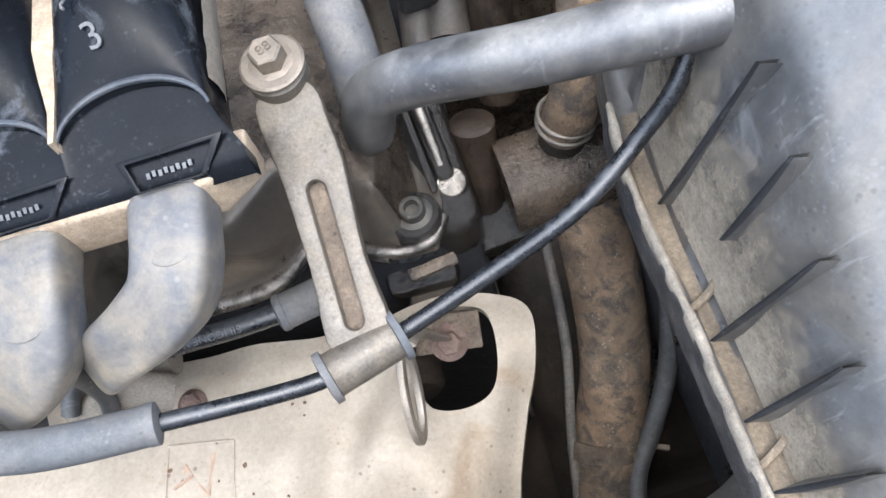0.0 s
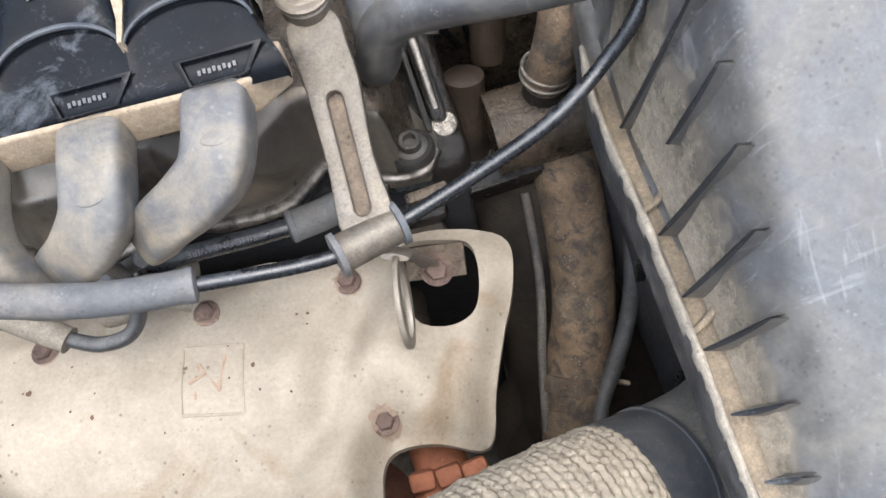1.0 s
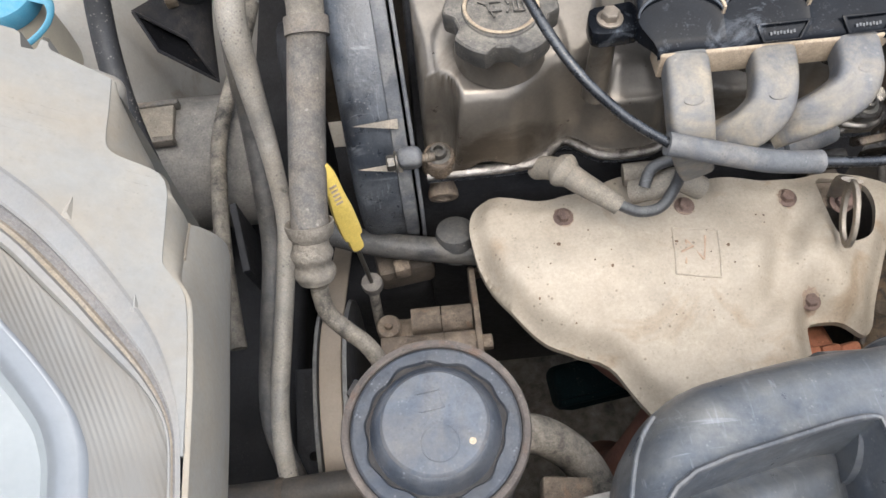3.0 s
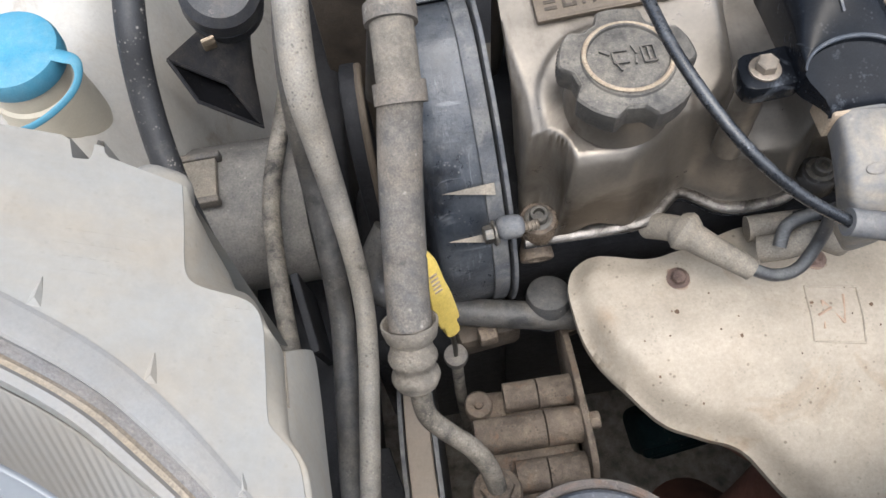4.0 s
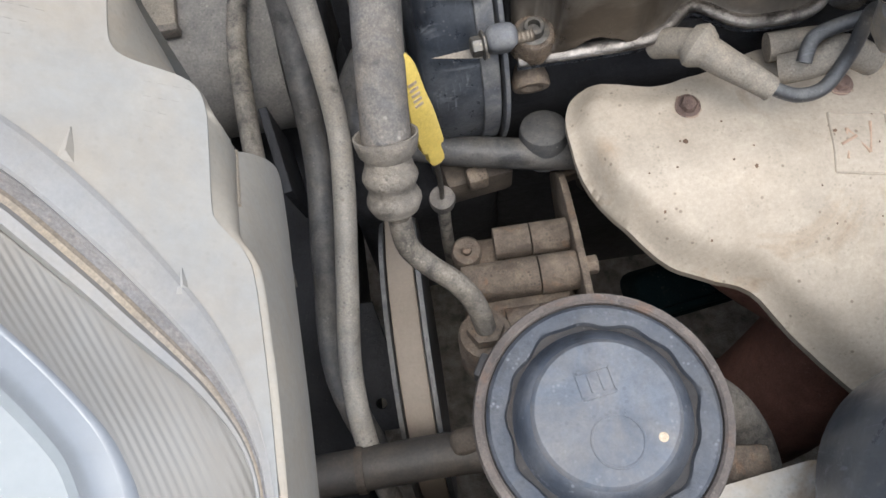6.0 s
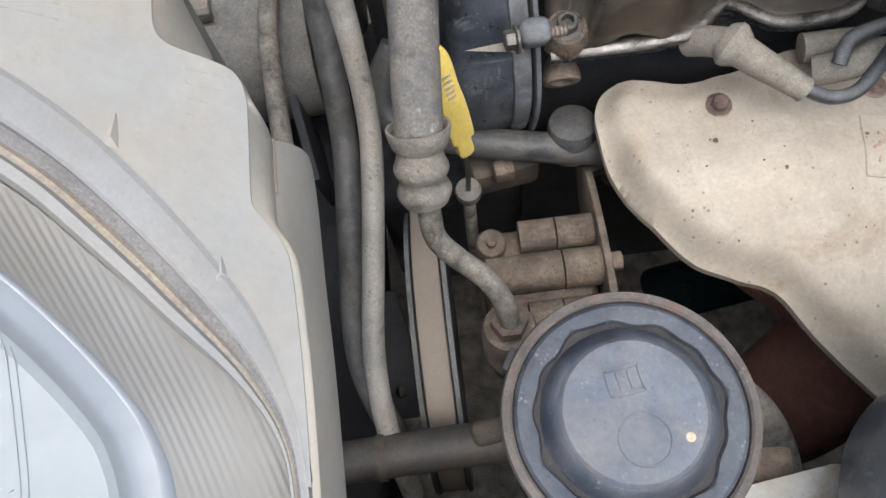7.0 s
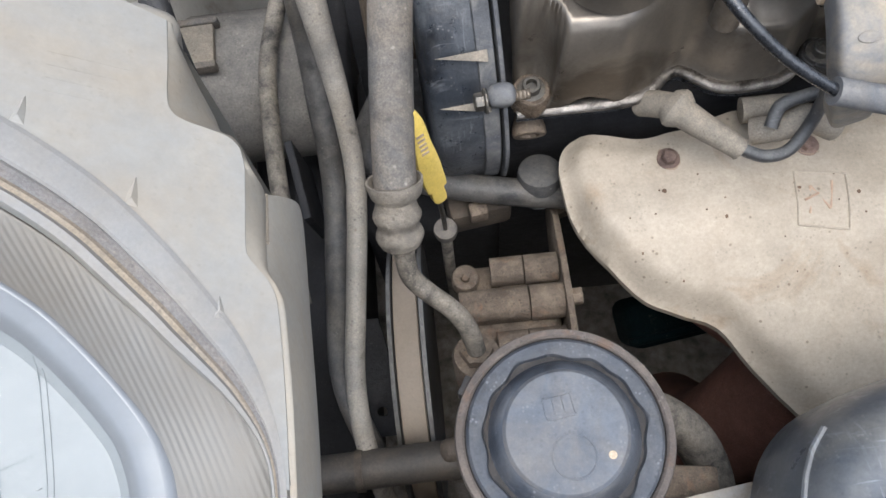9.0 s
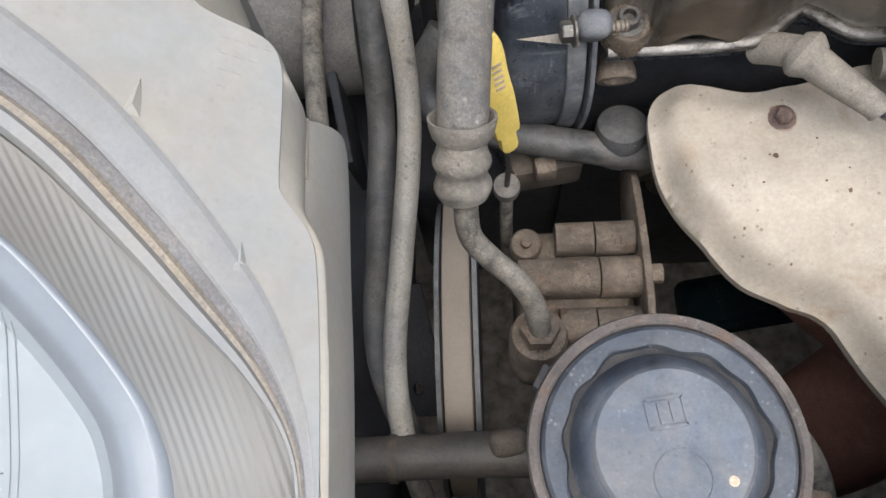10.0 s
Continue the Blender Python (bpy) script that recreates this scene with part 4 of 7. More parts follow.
# ---- ignition coil pack ----
LOBES = (-0.036, 0.0155, 0.067)
coil = thing("ignition_coil_pack", (0.015, 0.05, 0.90), "glossy black plastic ignition coil pack with three ribs", "ignition coil")


def coil_row(valley, apex, wide):
    """One three-humped row: valley and apex are (y, z) places, wide the half width of a hump."""
    row = []
    for c in LOBES:
        for k in range(17):
            a = math.pi * (1 - k / 16)
            f = max(0.10, math.sin(a))
            row.append(Vector((c + wide * math.cos(a), valley[0] + (apex[0] - valley[0]) * f, valley[1] + (apex[1] - valley[1]) * f)))
    return row


def loft_rows(rows, mat_rows=None):
    bm = bmesh.new()
    vs = [[bm.verts.new(p) for p in row] for row in rows]
    for a, b in zip(vs, vs[1:]):
        for k in range(len(a) - 1):
            bm.faces.new((a[k], a[k + 1], b[k + 1], b[k]))
    return bm


rows = []
for valley, apex, wide, base in (((0.098, 0.915), (0.100, 0.930), 0.0180, 0.905), ((0.097, 0.925), (0.094, 0.946), 0.0205, 0.905), ((0.092, 0.932), (0.086, 0.955), 0.0225, 0.908), ((0.070, 0.932), (0.070, 0.955), 0.0232, 0.910),
                                 ((0.045, 0.931), (0.052, 0.949), 0.0243, 0.912), ((0.024, 0.9305), (0.0385, 0.9385), 0.0252, 0.914), ((0.0212, 0.9303), (0.0365, 0.9362), 0.0257, 0.914), ((0.0200, 0.9296), (0.0352, 0.9350), 0.0257, 0.914),
                                 ((0.0200, 0.9278), (0.0346, 0.9322), 0.0257, 0.914), ((0.0170, 0.9262), (0.0270, 0.9290), 0.0257, 0.914), ((0.0090, 0.9222), (0.0110, 0.9232), 0.0257, 0.914), ((0.0050, 0.9198), (0.0050, 0.9198), 0.0257, 0.914), ((0.0030, 0.9140), (0.0030, 0.9140), 0.0257, 0.912)):
    row = coil_row(valley, apex, wide)
    tuck = 0.010 * smooth(0.022, 0.004, valley[0])
    for q in row:
        q.x += tuck * smooth(-0.047, -0.0617, q.x) + 0.007 * smooth(0.022, 0.006, valley[0]) * smooth(0.075, 0.0927, q.x)
    rows.append([Vector((row[0].x + 0.001 * tuck / 0.01, row[0].y, base))] + row + [Vector((row[-1].x + 0.001, row[-1].y, base))])
coil_shell = part("coil_housing", loft_rows(rows), M["coil"], coil, angle=45)
for c in LOBES:
    rim = []
    for k in range(1, 32):
        f = max(0.10, math.sin(math.pi * k / 32))
        rim.append((c - 0.0256 * math.cos(math.pi * k / 32), 0.0204 + 0.0152 * f, 0.9302 + 0.0053 * f))
    part("rib_edge", tube(rim, lambda t: 0.0005 + 0.0008 * math.sin(math.pi * t), 8, 1), M["coil_worn"], coil, "worn grey rib edge")
face_x, face_y = Vector((1, 0.02, 0.0)).normalized(), Vector((0, 0.82, 0.57)).normalized()
for c in LOBES[1:]:
    face_m = Matrix.Translation((c + 0.0080, 0.0078, 0.9226)) @ Matrix((face_x, face_y, face_x.cross(face_y))).transposed().to_4x4()
    outer = [(-0.0165, 0.0062), (0.0195, 0.0062), (0.0110, -0.0052), (-0.0130, -0.0052)]
    inner = [(-0.0135, 0.0046), (0.0150, 0.0046), (0.0088, -0.0046), (-0.0112, -0.0046)]
    tab = part("label_frame", prism(outer, 0.0016, face_m @ Matrix.Translation((0, 0, -0.0006)), 0.0005, 2, (inner,)), M["coil"], coil, "raised glossy label frame")
    bars([(-0.0075 + 0.0020 * k, -0.0006 + 0.0004 * (k % 2)) for k in range(8)], (0.0012, 0.0019), face_m @ Matrix.Translation((0, 0, 0.0001)), M["cuff"], tab, "worn_mark", 0.0003)
dust_bed = random.Random(3)
for x in (-0.0102, 0.0412):
    bed = bmesh.new()
    left, right = [], []
    for k in range(13):
        y = 0.0215 + 0.0062 * k
        w = 0.0006 + 0.0046 * smooth(0.02, 0.085, y) + 0.0006 * dust_bed.random()
        z = 0.9335 + 0.006 * smooth(0.03, 0.06, y)
        left.append(bed.verts.new((x - w, y, z)))
        right.append(bed.verts.new((x + w, y, z)))
    for k in range(12):
        bed.faces.new((left[k], right[k], right[k + 1], left[k + 1]))
    ext = bmesh.ops.extrude_face_region(bed, geom=bed.faces[:])
    bmesh.ops.translate(bed, vec=(0, 0, -0.006), verts=[v for v in ext["geom"] if isinstance(v, bmesh.types.BMVert)])
    part("dusty_gap", bed, M["core"], coil, "tan dust in the groove")
for c, digit in zip(LOBES, "123"):
    lettering(digit, 0.0125, 0.0004, Matrix.Translation((c - 0.004, 0.0475, 0.9462)) @ pose(0, 0, 0, 36, -6, 10), M["scuff"], coil_shell, "cast_number")
scrape = random.Random(11)
for c, n in ((LOBES[0], 9), (LOBES[1], 5), (LOBES[2], 4)):
    for k in range(n):
        a = scrape.uniform(0.6, 2.4)
        y0 = scrape.uniform(0.052, 0.078)
        f = math.sin(a)
        x0, z0 = c + 0.0236 * math.cos(a) + scrape.uniform(-0.001, 0.001), 0.9318 + 0.0222 * f
        part("scrape", tube([(x0, y0, z0), (x0 + 0.002 * math.cos(a), y0 + 0.002, z0 + 0.0003), (x0 + 0.0008, y0 + scrape.uniform(0.003, 0.007), z0 + 0.0002)], 0.0005, 6, 2), M["scuff"], coil_shell)
part("mount_ear", prism(flat_spline([(-0.011, -0.010), (0.004, -0.012), (0.020, -0.008), (0.020, 0.012), (0.004, 0.012), (-0.010, 0.009)], 3), 0.012, pose(-0.076, 0.035, 0.908, 0, 0, 0), 0.001), M["coil"], coil)
hex_bolt("coil_bolt", (-0.075, 0.0345, 0.9215), (0, 0, 1), 0.0100, 0.0055, M["bolt"], 0.0082, "dusty flanged bolt", coil)
part("stud_post", lathe([(0.009, 0), (0.008, 0.045), (0.0075, 0.06)], (-0.076, 0.036, 0.850), (0, 0, 1), 20), M["cover"], coil)
part("iron_core", prism([(-0.050, 0.0), (0.084, 0.0), (0.0985, 0.011), (0.0985, 0.018), (-0.050, 0.018)], 0.0190, pose(0, 0.0022, 0.8985, 0, 0, 0), 0.0016, 3), M["core"], coil, "tan dusty iron core band")
end_rows = [[Vector((0.0926 + 0.0014 * math.sin(math.pi * u) + 0.0005 * noise.noise((k * 0.9, u * 3.0, 4.0)), 0.034 + 0.064 * k / 14, 0.9140 + (0.0150 + 0.0018 * noise.noise((k * 0.6, 1.0, 0.0))) * u)) for k in range(15)] for u in (0.0, 0.35, 0.7, 1.0)]
part("dusty_end", loft_rows(end_rows), M["plug"], coil, "tan dust caked on the coil's end", angle=80)
for tx in (-0.036, 0.0155, 0.067):
    part("tower", lathe([(0.012, 0), (0.012, 0.012)], (tx, 0.018, 0.902), (0, -1, -0.2), 20), M["coil"], coil)


def lead_boot(label, path, tip, slope):
    """A grey rubber boot: a flat-faced rounded head that bends into a round leg, one skin."""
    b = thing("coil_lead_boot", path[0], label, "lead boot", "lead boots on the coil pack")
    head = part("head", tube(path, lambda t: (0.0134 - 0.0022 * smooth(0.45, 1.0, t)) * (1 - 0.10 * smooth(0.10, 0.0, t)), 40, 12, flat=0.78, square=0.58), M["boot"], b, angle=75)
    oval = [(0.0062 * math.cos(a * 0.3927), 0.0030 * math.sin(a * 0.3927)) for a in range(16)]
    part("plug_dimple", prism(oval, 0.0020, Matrix.Translation(tip) @ basis(slope, (0, 1, 0)) @ Matrix.Translation((0, 0, -0.0010)), 0.0004), M["boot"], head, "small raised oval mark")
    ring = [(p[0] * 0.30 + q[0] * 0.70, p[1] * 0.30 + q[1] * 0.70, p[2] * 0.30 + q[2] * 0.70) for p, q in ((path[1], path[0]), (path[0], path[0]))]
    part("mould_line", tube(ring, 0.0136, 40, 2, flat=0.78, square=0.58), M["boot"], head)
    return b


lead_boot("grey dusty rubber lead boot hanging straight", [(-0.0330, 0.0100, 0.9085), (-0.0345, -0.006, 0.9055), (-0.0355, -0.020, 0.9005), (-0.0352, -0.031, 0.8920), (-0.0325, -0.036, 0.879), (-0.028, -0.034, 0.862), (-0.022, -0.030, 0.848)], (-0.0355, -0.0262, 0.9085), (0, -0.45, 0.89))
lead_boot("grey dusty rubber lead boot bent sideways", [(0.0195, 0.0105, 0.9080), (0.0182, -0.004, 0.9055), (0.0165, -0.016, 0.9010), (0.0128, -0.0255, 0.8935), (0.0020, -0.031, 0.8835), (-0.0105, -0.030, 0.8730), (-0.020, -0.024, 0.858)], (0.0160, -0.0262, 0.9062), (0, -0.50, 0.86))
lead_boot("grey dusty rubber lead boot bent sideways", [(0.0695, 0.0100, 0.9090), (0.0685, -0.004, 0.9070), (0.0670, -0.014, 0.9040), (0.0620, -0.0225, 0.8985), (0.0500, -0.0275, 0.8920), (0.0360, -0.029, 0.8840), (0.024, -0.025, 0.870)], (0.0690, -0.0180, 0.9128), (0, -0.35, 0.93))


# ---- plug leads ----
lead = thing("spark_plug_lead", (-0.09, 0.0, 0.79), "dusty tan spark plug boot with a black lead", "plug lead", "plug leads")
part("boot", tube([(-0.113, 0.029, 0.780), (-0.107, 0.022, 0.789), (-0.098, 0.012, 0.799)], 0.0088, 22, 4), M["plug"], lead)
part("collar", lathe([(0.0088, -0.002), (0.0108, 0), (0.0132, 0.0035), (0.0130, 0.0065), (0.0112, 0.0095), (0.0098, 0.012)], (-0.101, 0.0145, 0.7995), (0.70, -0.68, -0.10), 30), M["plug"], lead)
part("elbow", tube([(-0.097, 0.010, 0.799), (-0.085, 0.0, 0.796), (-0.072, -0.009, 0.792), (-0.060, -0.0165, 0.787)], lambda t: 0.0098 - 0.0030 * t + 0.0006 * smooth(0.93, 1.0, t), 24), M["plug"], lead)
part("wire", tube([(-0.062, -0.015, 0.788), (-0.045, -0.021, 0.783), (-0.028, -0.018, 0.783), (-0.017, -0.008, 0.800), (-0.018, -0.005, 0.830), (-0.026, -0.020, 0.850)], 0.0042, 14), M["hose"], lead)
lead2 = thing("spark_plug_lead", (0.07, 0.0, 0.78), "black plug lead with a dusty grey boot", "plug lead", "plug leads")
part("wire", tube([(-0.020, 0.016, 0.785), (0.0, 0.0105, 0.797), (0.02, 0.0098, 0.800), (0.045, 0.0100, 0.800), (0.067, 0.0125, 0.798)], 0.0050, 14), M["wire"], lead2)
lettering("SILICONE WIRE", 0.0050, 0.0002, Matrix.Translation((0.030, 0.0068, 0.8041)) @ pose(0, 0, 0, 38, 0, 1) @ pose(0, 0, 0, 0, 0, 180), M["sleeve"], lead2, "printed_lettering", 1.1)
part("collar", lathe([(0.007, -0.002), (0.0090, -0.001), (0.0090, 0.002), (0.007, 0.003)], (0.066, 0.0122, 0.798), (0.96, 0.2, -0.08), 22), M["sleeve"], lead2)
part("boot", tube([(0.065, 0.0120, 0.798), (0.085, 0.017, 0.796), (0.108, 0.027, 0.792)], 0.0086, 20), M["sleeve"], lead2)
lead3 = thing("spark_plug_lead", (-0.02, 0.0, 0.78), "dusty tan spark plug boot under a looped lead", "plug lead", "plug leads")
part("boot", tube([(-0.045, 0.002, 0.775), (-0.028, -0.002, 0.785), (-0.015, 0.0, 0.790), (0.005, -0.004, 0.780)], 0.0090, 18), M["plug"], lead3)
part("wire", tube([(-0.040, -0.006, 0.792), (-0.034, 0.004, 0.800), (-0.020, 0.006, 0.806), (-0.005, 0.0, 0.82)], 0.0044, 12), M["hose"], lead3)
lead4 = thing("spark_plug_lead", (0.04, 0.0, 0.77), "dusty tan spark plug boot behind the shield", "plug lead", "plug leads")
part("boot", tube([(-0.048, 0.0190, 0.774), (-0.025, 0.0175, 0.776), (0.004, 0.0160, 0.776)], 0.0088, 18), M["plug"], lead4)


# ---- cable and its bracket ----
bracket = thing("cable_bracket", (0.113, 0.0, 0.86), "dusty cast aluminium cable bracket arm with a long slot", "bracket")
arm_m = Matrix.Translation((0.1124, -0.0030, 0.8828)) @ Matrix((Vector((1.0, 0.0, 0.0)), Vector((-0.020, 0.908, 0.419)), Vector((0.0, -0.419, 0.908)))).transposed().to_4x4()
ARM = flat_spline([(x, y * 0.92) for x, y in ((-0.0095, -0.050), (0.0115, -0.050), (0.0105, -0.015), (0.0125, 0.020), (0.0115, 0.038), (0.010, 0.052), (0.0, 0.060), (-0.0115, 0.052), (-0.0125, 0.038), (-0.0105, 0.020), (-0.0095, -0.015))], 4)
SLOT = [(0.0034 * math.cos(a * 0.3927 + 0.19635) + 0.0005, math.copysign(0.0235, math.sin(a * 0.3927 + 0.19635)) + 0.0034 * math.sin(a * 0.3927 + 0.19635) - 0.0115) for a in range(16)]
part("arm", prism(ARM, 0.008, arm_m @ Matrix.Translation((0, 0, -0.004)), 0.0016, 2, (SLOT,)), M["arm"], bracket)
part("slot_floor", block((0.0085, 0.056, 0.003), arm_m @ Matrix.Translation((0.0005, -0.0115, -0.0022)), 0.0005), M["alu_dusty"], bracket)
part("top_pad", lathe([(0.0112, 0), (0.0112, 0.005), (0.0102, 0.006)], (0.110, 0.047, 0.9065), (0, -0.12, 1), 32), M["arm"], bracket)
part("clamp_barrel", tube([(0.1005, -0.0508, 0.8635), (0.1255, -0.0422, 0.8620)], 0.0082, 24, 3), M["arm"], bracket)
for q in ((0.0995, -0.0511, 0.8635), (0.1262, -0.0420, 0.8620)):
    part("rubber_ring", lathe([(0.0075, -0.0016), (0.0098, -0.0012), (0.0098, 0.0014), (0.0075, 0.0018)], q, (0.945, 0.327, -0.07), 28), M["sleeve"], bracket, "grey rubber ring")
part("washer", lathe([(0.0108, 0), (0.0118, 0.0008), (0.0118, 0.0018), (0.0108, 0.0026)], (0.110, 0.047, 0.9128), (0, -0.12, 1), 36), M["bolt"], bracket)
hex_bolt("bolt", (0.110, 0.0468, 0.9156), (0, -0.12, 1), 0.0108, 0.0070, M["bolt"], 0.0084, "dusty hexagon bolt", bracket)
lettering("88", 0.0056, 0.0002, pose(0.110, 0.0459, 0.9228, 7, 0, 25), M["alu_dusty"], bracket, "head_mark")

cable = thing("throttle_cable", (0.0, -0.05, 0.87), "black throttle cable running through a grey rubber sleeve", "cable")
part("cable_run", tube([(0.31, 0.30, 0.96), (0.268, 0.10, 0.955), (0.252, 0.024, 0.935), (0.239, -0.001, 0.910), (0.222, -0.010, 0.891), (0.197, -0.023, 0.880), (0.163, -0.032, 0.869), (0.1262, -0.0420, 0.862), (0.113, -0.0465, 0.863), (0.0995, -0.0510, 0.8635), (0.082, -0.0525, 0.865), (0.060, -0.0535, 0.869), (0.036, -0.0545, 0.874)], 0.0033, 14), M["wire"], cable)
part("sleeve", tube([(0.0425, -0.0545, 0.8735), (0.015, -0.0560, 0.8800), (-0.006, -0.0550, 0.886), (-0.054, -0.047, 0.897)], 0.0071, 20), M["sleeve"], cable, "grey dusty rubber sleeve")
part("sleeve_end", lathe([(0.0045, -0.001), (0.0074, 0), (0.0074, 0.003), (0.0068, 0.004)], (0.0425, -0.0545, 0.8735), (-1, -0.05, 0.22), 24), M["sleeve"], cable)
part("cable_tail", tube([(-0.052, -0.048, 0.897), (-0.080, -0.0345, 0.912), (-0.107, -0.012, 0.932), (-0.128, 0.030, 0.948), (-0.138, 0.080, 0.956), (-0.150, 0.140, 0.955), (-0.15, 0.25, 0.93)], 0.0032, 14), M["wire"], cable)


# ---- hoses and cooling parts beside the engine ----
heater = thing("heater_hose", (0.15, 0.03, 0.84), "dusty black rubber hose with a painted sheen and a tight bend", "hose", "rubber hoses")
part("hose_run", tube([(0.130, 0.060, 0.848), (0.1325, 0.046, 0.866), (0.139, 0.040, 0.890), (0.156, 0.029, 0.907), (0.195, 0.013, 0.920), (0.242, 0.001, 0.930), (0.285, -0.004, 0.93)], 0.0105, 24), M["heater"], heater)
for k in range(3):
    q = Vector((0.262 + 0.007 * k, -0.0015 - 0.0008 * k, 0.9305))
    part("ridge", tube([q, q + Vector((0.0022, -0.0002, 0.0))], 0.0113, 24, 2), M["heater"], heater)
vac = thing("vacuum_hose", (0.138, 0.1, 0.86), "dusty grey rubber hose running to the back", "hose", "rubber hoses")
part("hose_run", tube([(0.134, 0.050, 0.868), (0.1345, 0.070, 0.893), (0.130, 0.11, 0.905), (0.124, 0.18, 0.91), (0.12, 0.27, 0.90)], 0.0105, 22), M["sleeve"], vac)
radh = thing("radiator_hose", (0.21, 0.0, 0.60), "rust-stained thick rubber radiator hose", "hose", "rubber hoses")
part("hose_run", tube([(0.228, 0.085, 0.74), (0.228, 0.062, 0.715), (0.2275, 0.03, 0.68), (0.222, -0.005, 0.645), (0.209, -0.035, 0.618), (0.195, -0.075, 0.59), (0.18, -0.16, 0.56)], 0.0215, 26), M["hose_rust"], radh)
part("clamp", tube([(0.2045, -0.038, 0.6155), (0.2015, -0.047, 0.6095)], 0.0226, 26, 2), M["alu_dusty"], radh, "brown dusty hose clamp")
for k in range(2):
    part("clamp_ear", block((0.018, 0.003, 0.004), pose(0.232, -0.040 - 0.012 * k, 0.615, 0, 10, -20), 0.0006), M["core"], radh)
thin_hose = thing("thin_hose", (0.24, -0.02, 0.60), "thin black dusty rubber hose", "hose", "rubber hoses")
part("hose_run", tube([(0.262, 0.06, 0.74), (0.256, 0.01, 0.70), (0.248, -0.02, 0.66), (0.232, -0.045, 0.63), (0.215, -0.070, 0.61), (0.205, -0.12, 0.59)], 0.0058, 14), M["hose"], thin_hose)
side_wire = thing("wire", (0.19, 0.0, 0.62), "thin grey wire beside the radiator hose", "wire", "wires")
part("wire_run", tube([(0.200, 0.06, 0.70), (0.196, 0.01, 0.665), (0.186, -0.03, 0.63), (0.178, -0.07, 0.60)], 0.0032, 10), M["hose_dusty"], side_wire)

thermo = thing("thermostat_housing", (0.21, 0.08, 0.72), "oily brown cast thermostat housing with a hose stub", "thermostat housing")
part("housing", tube([(0.183, 0.068, 0.759), (0.215, 0.070, 0.759), (0.250, 0.073, 0.757)], 0.024, 28, square=0.18), M["housing"], thermo)
part("flange", lathe([(0.028, 0), (0.028, 0.006), (0.024, 0.008)], (0.246, 0.075, 0.752), (1, 0.1, 0), 30), M["alu_wet"], thermo)
part("outlet", tube([(0.25, 0.075, 0.752), (0.285, 0.074, 0.752), (0.34, 0.06, 0.75)], 0.021, 24), M["tube_dark"], thermo)
part("stub", tube([(0.216, 0.073, 0.775), (0.219, 0.070, 0.802)], 0.0120, 20, 2), M["alu_wet"], thermo)
part("stub_hose", tube([(0.2175, 0.0705, 0.795), (0.2225, 0.0665, 0.818), (0.229, 0.073, 0.842), (0.238, 0.10, 0.868), (0.25, 0.16, 0.885)], 0.0128, 20), M["hose_rust"], thermo, "tan dusty hose")
for lift in (0.0, 0.0065):
    ring = [(0.2183 + 0.14 * lift + 0.0138 * math.cos(a), 0.0700 - 0.1 * lift + 0.0138 * math.sin(a), 0.7985 + lift - 0.0030 * math.cos(a)) for a in (0.35 + 5.9 * k / 24 for k in range(25))]
    part("spring_clamp", tube(ring, 0.0011, 8, 1, straight=True), M["steel"], thermo, "steel spring clamp wire")
part("clamp_tail", prism([(-0.0055, -0.0045), (0.0055, -0.0045), (0.0055, 0.0045), (-0.0055, 0.0045)], 0.002, pose(0.2355, 0.0715, 0.8025, 25, 10, 20), 0.0004, 1, ([(-0.0025, -0.002), (0.0025, -0.002), (0.0025, 0.002), (-0.0025, 0.002)],)), M["steel"], thermo)
part("lower_web", block((0.085, 0.03, 0.03), pose(0.190, 0.070, 0.722, 20, 0, 6), 0.006), M["alu_wet"], thermo)

head_end = thing("cylinder_head_end", (0.14, 0.06, 0.70), "oily black and bare metal end of the cylinder head", "cylinder head")
part("end_casting", block((0.030, 0.10, 0.12), pose(0.150, 0.098, 0.735, 12, 0, 4), 0.013, 4), M["alu_wet"], head_end)
part("rail", block((0.010, 0.050, 0.010), pose(0.153, 0.085, 0.800, 24, 0, 6), 0.004, 3), M["alu_wet"], head_end, "oily metal rail")
part("rail", block((0.0035, 0.056, 0.012), pose(0.1455, 0.083, 0.800, 24, 0, 6), 0.0012), M["alu_wet"], head_end, "worn metal edge")
part("rail", tube([(0.1500, 0.110, 0.822), (0.1525, 0.085, 0.806), (0.1545, 0.068, 0.795)], 0.0030, 10, 4), M["lip"], head_end, "bare metal edge")
part("tab", block((0.024, 0.0060, 0.0040), pose(0.1385, 0.0185, 0.789, 12, 0, 8), 0.0010), M["housing"], head_end, "worn metal tab")
part("casting_ridge", tube([(0.106, 0.036, 0.795), (0.118, 0.029, 0.797), (0.129, 0.0265, 0.796), (0.142, 0.030, 0.794), (0.149, 0.041, 0.794)], 0.0030, 10, 5), M["lip"], head_end, "worn bright casting ridge")
part("rail_end", lathe([(0.0085, 0), (0.0085, 0.012), (0.007, 0.014)], (0.156, 0.066, 0.777), (0.1, -0.4, 1), 20), M["bare_wet"], head_end, "bare shiny metal end")
part("sensor", tube([(0.172, 0.078, 0.735), (0.174, 0.090, 0.770), (0.1755, 0.095, 0.788)], lambda t: 0.0122 - 0.004 * smooth(0.93, 1.0, t), 18), M["sensor"], head_end, "rusty brown sensor body")
hex_bolt("side_bolt", (0.160, 0.062, 0.733), (1, -0.25, 0.35), 0.011, 0.008, M["alu_wet"], 0.010, "oily hexagon bolt", head_end)
part("stud", tube([(0.150, 0.060, 0.740), (0.163, 0.060, 0.737)], 0.0062, 16, 2), M["bare_wet"], head_end)
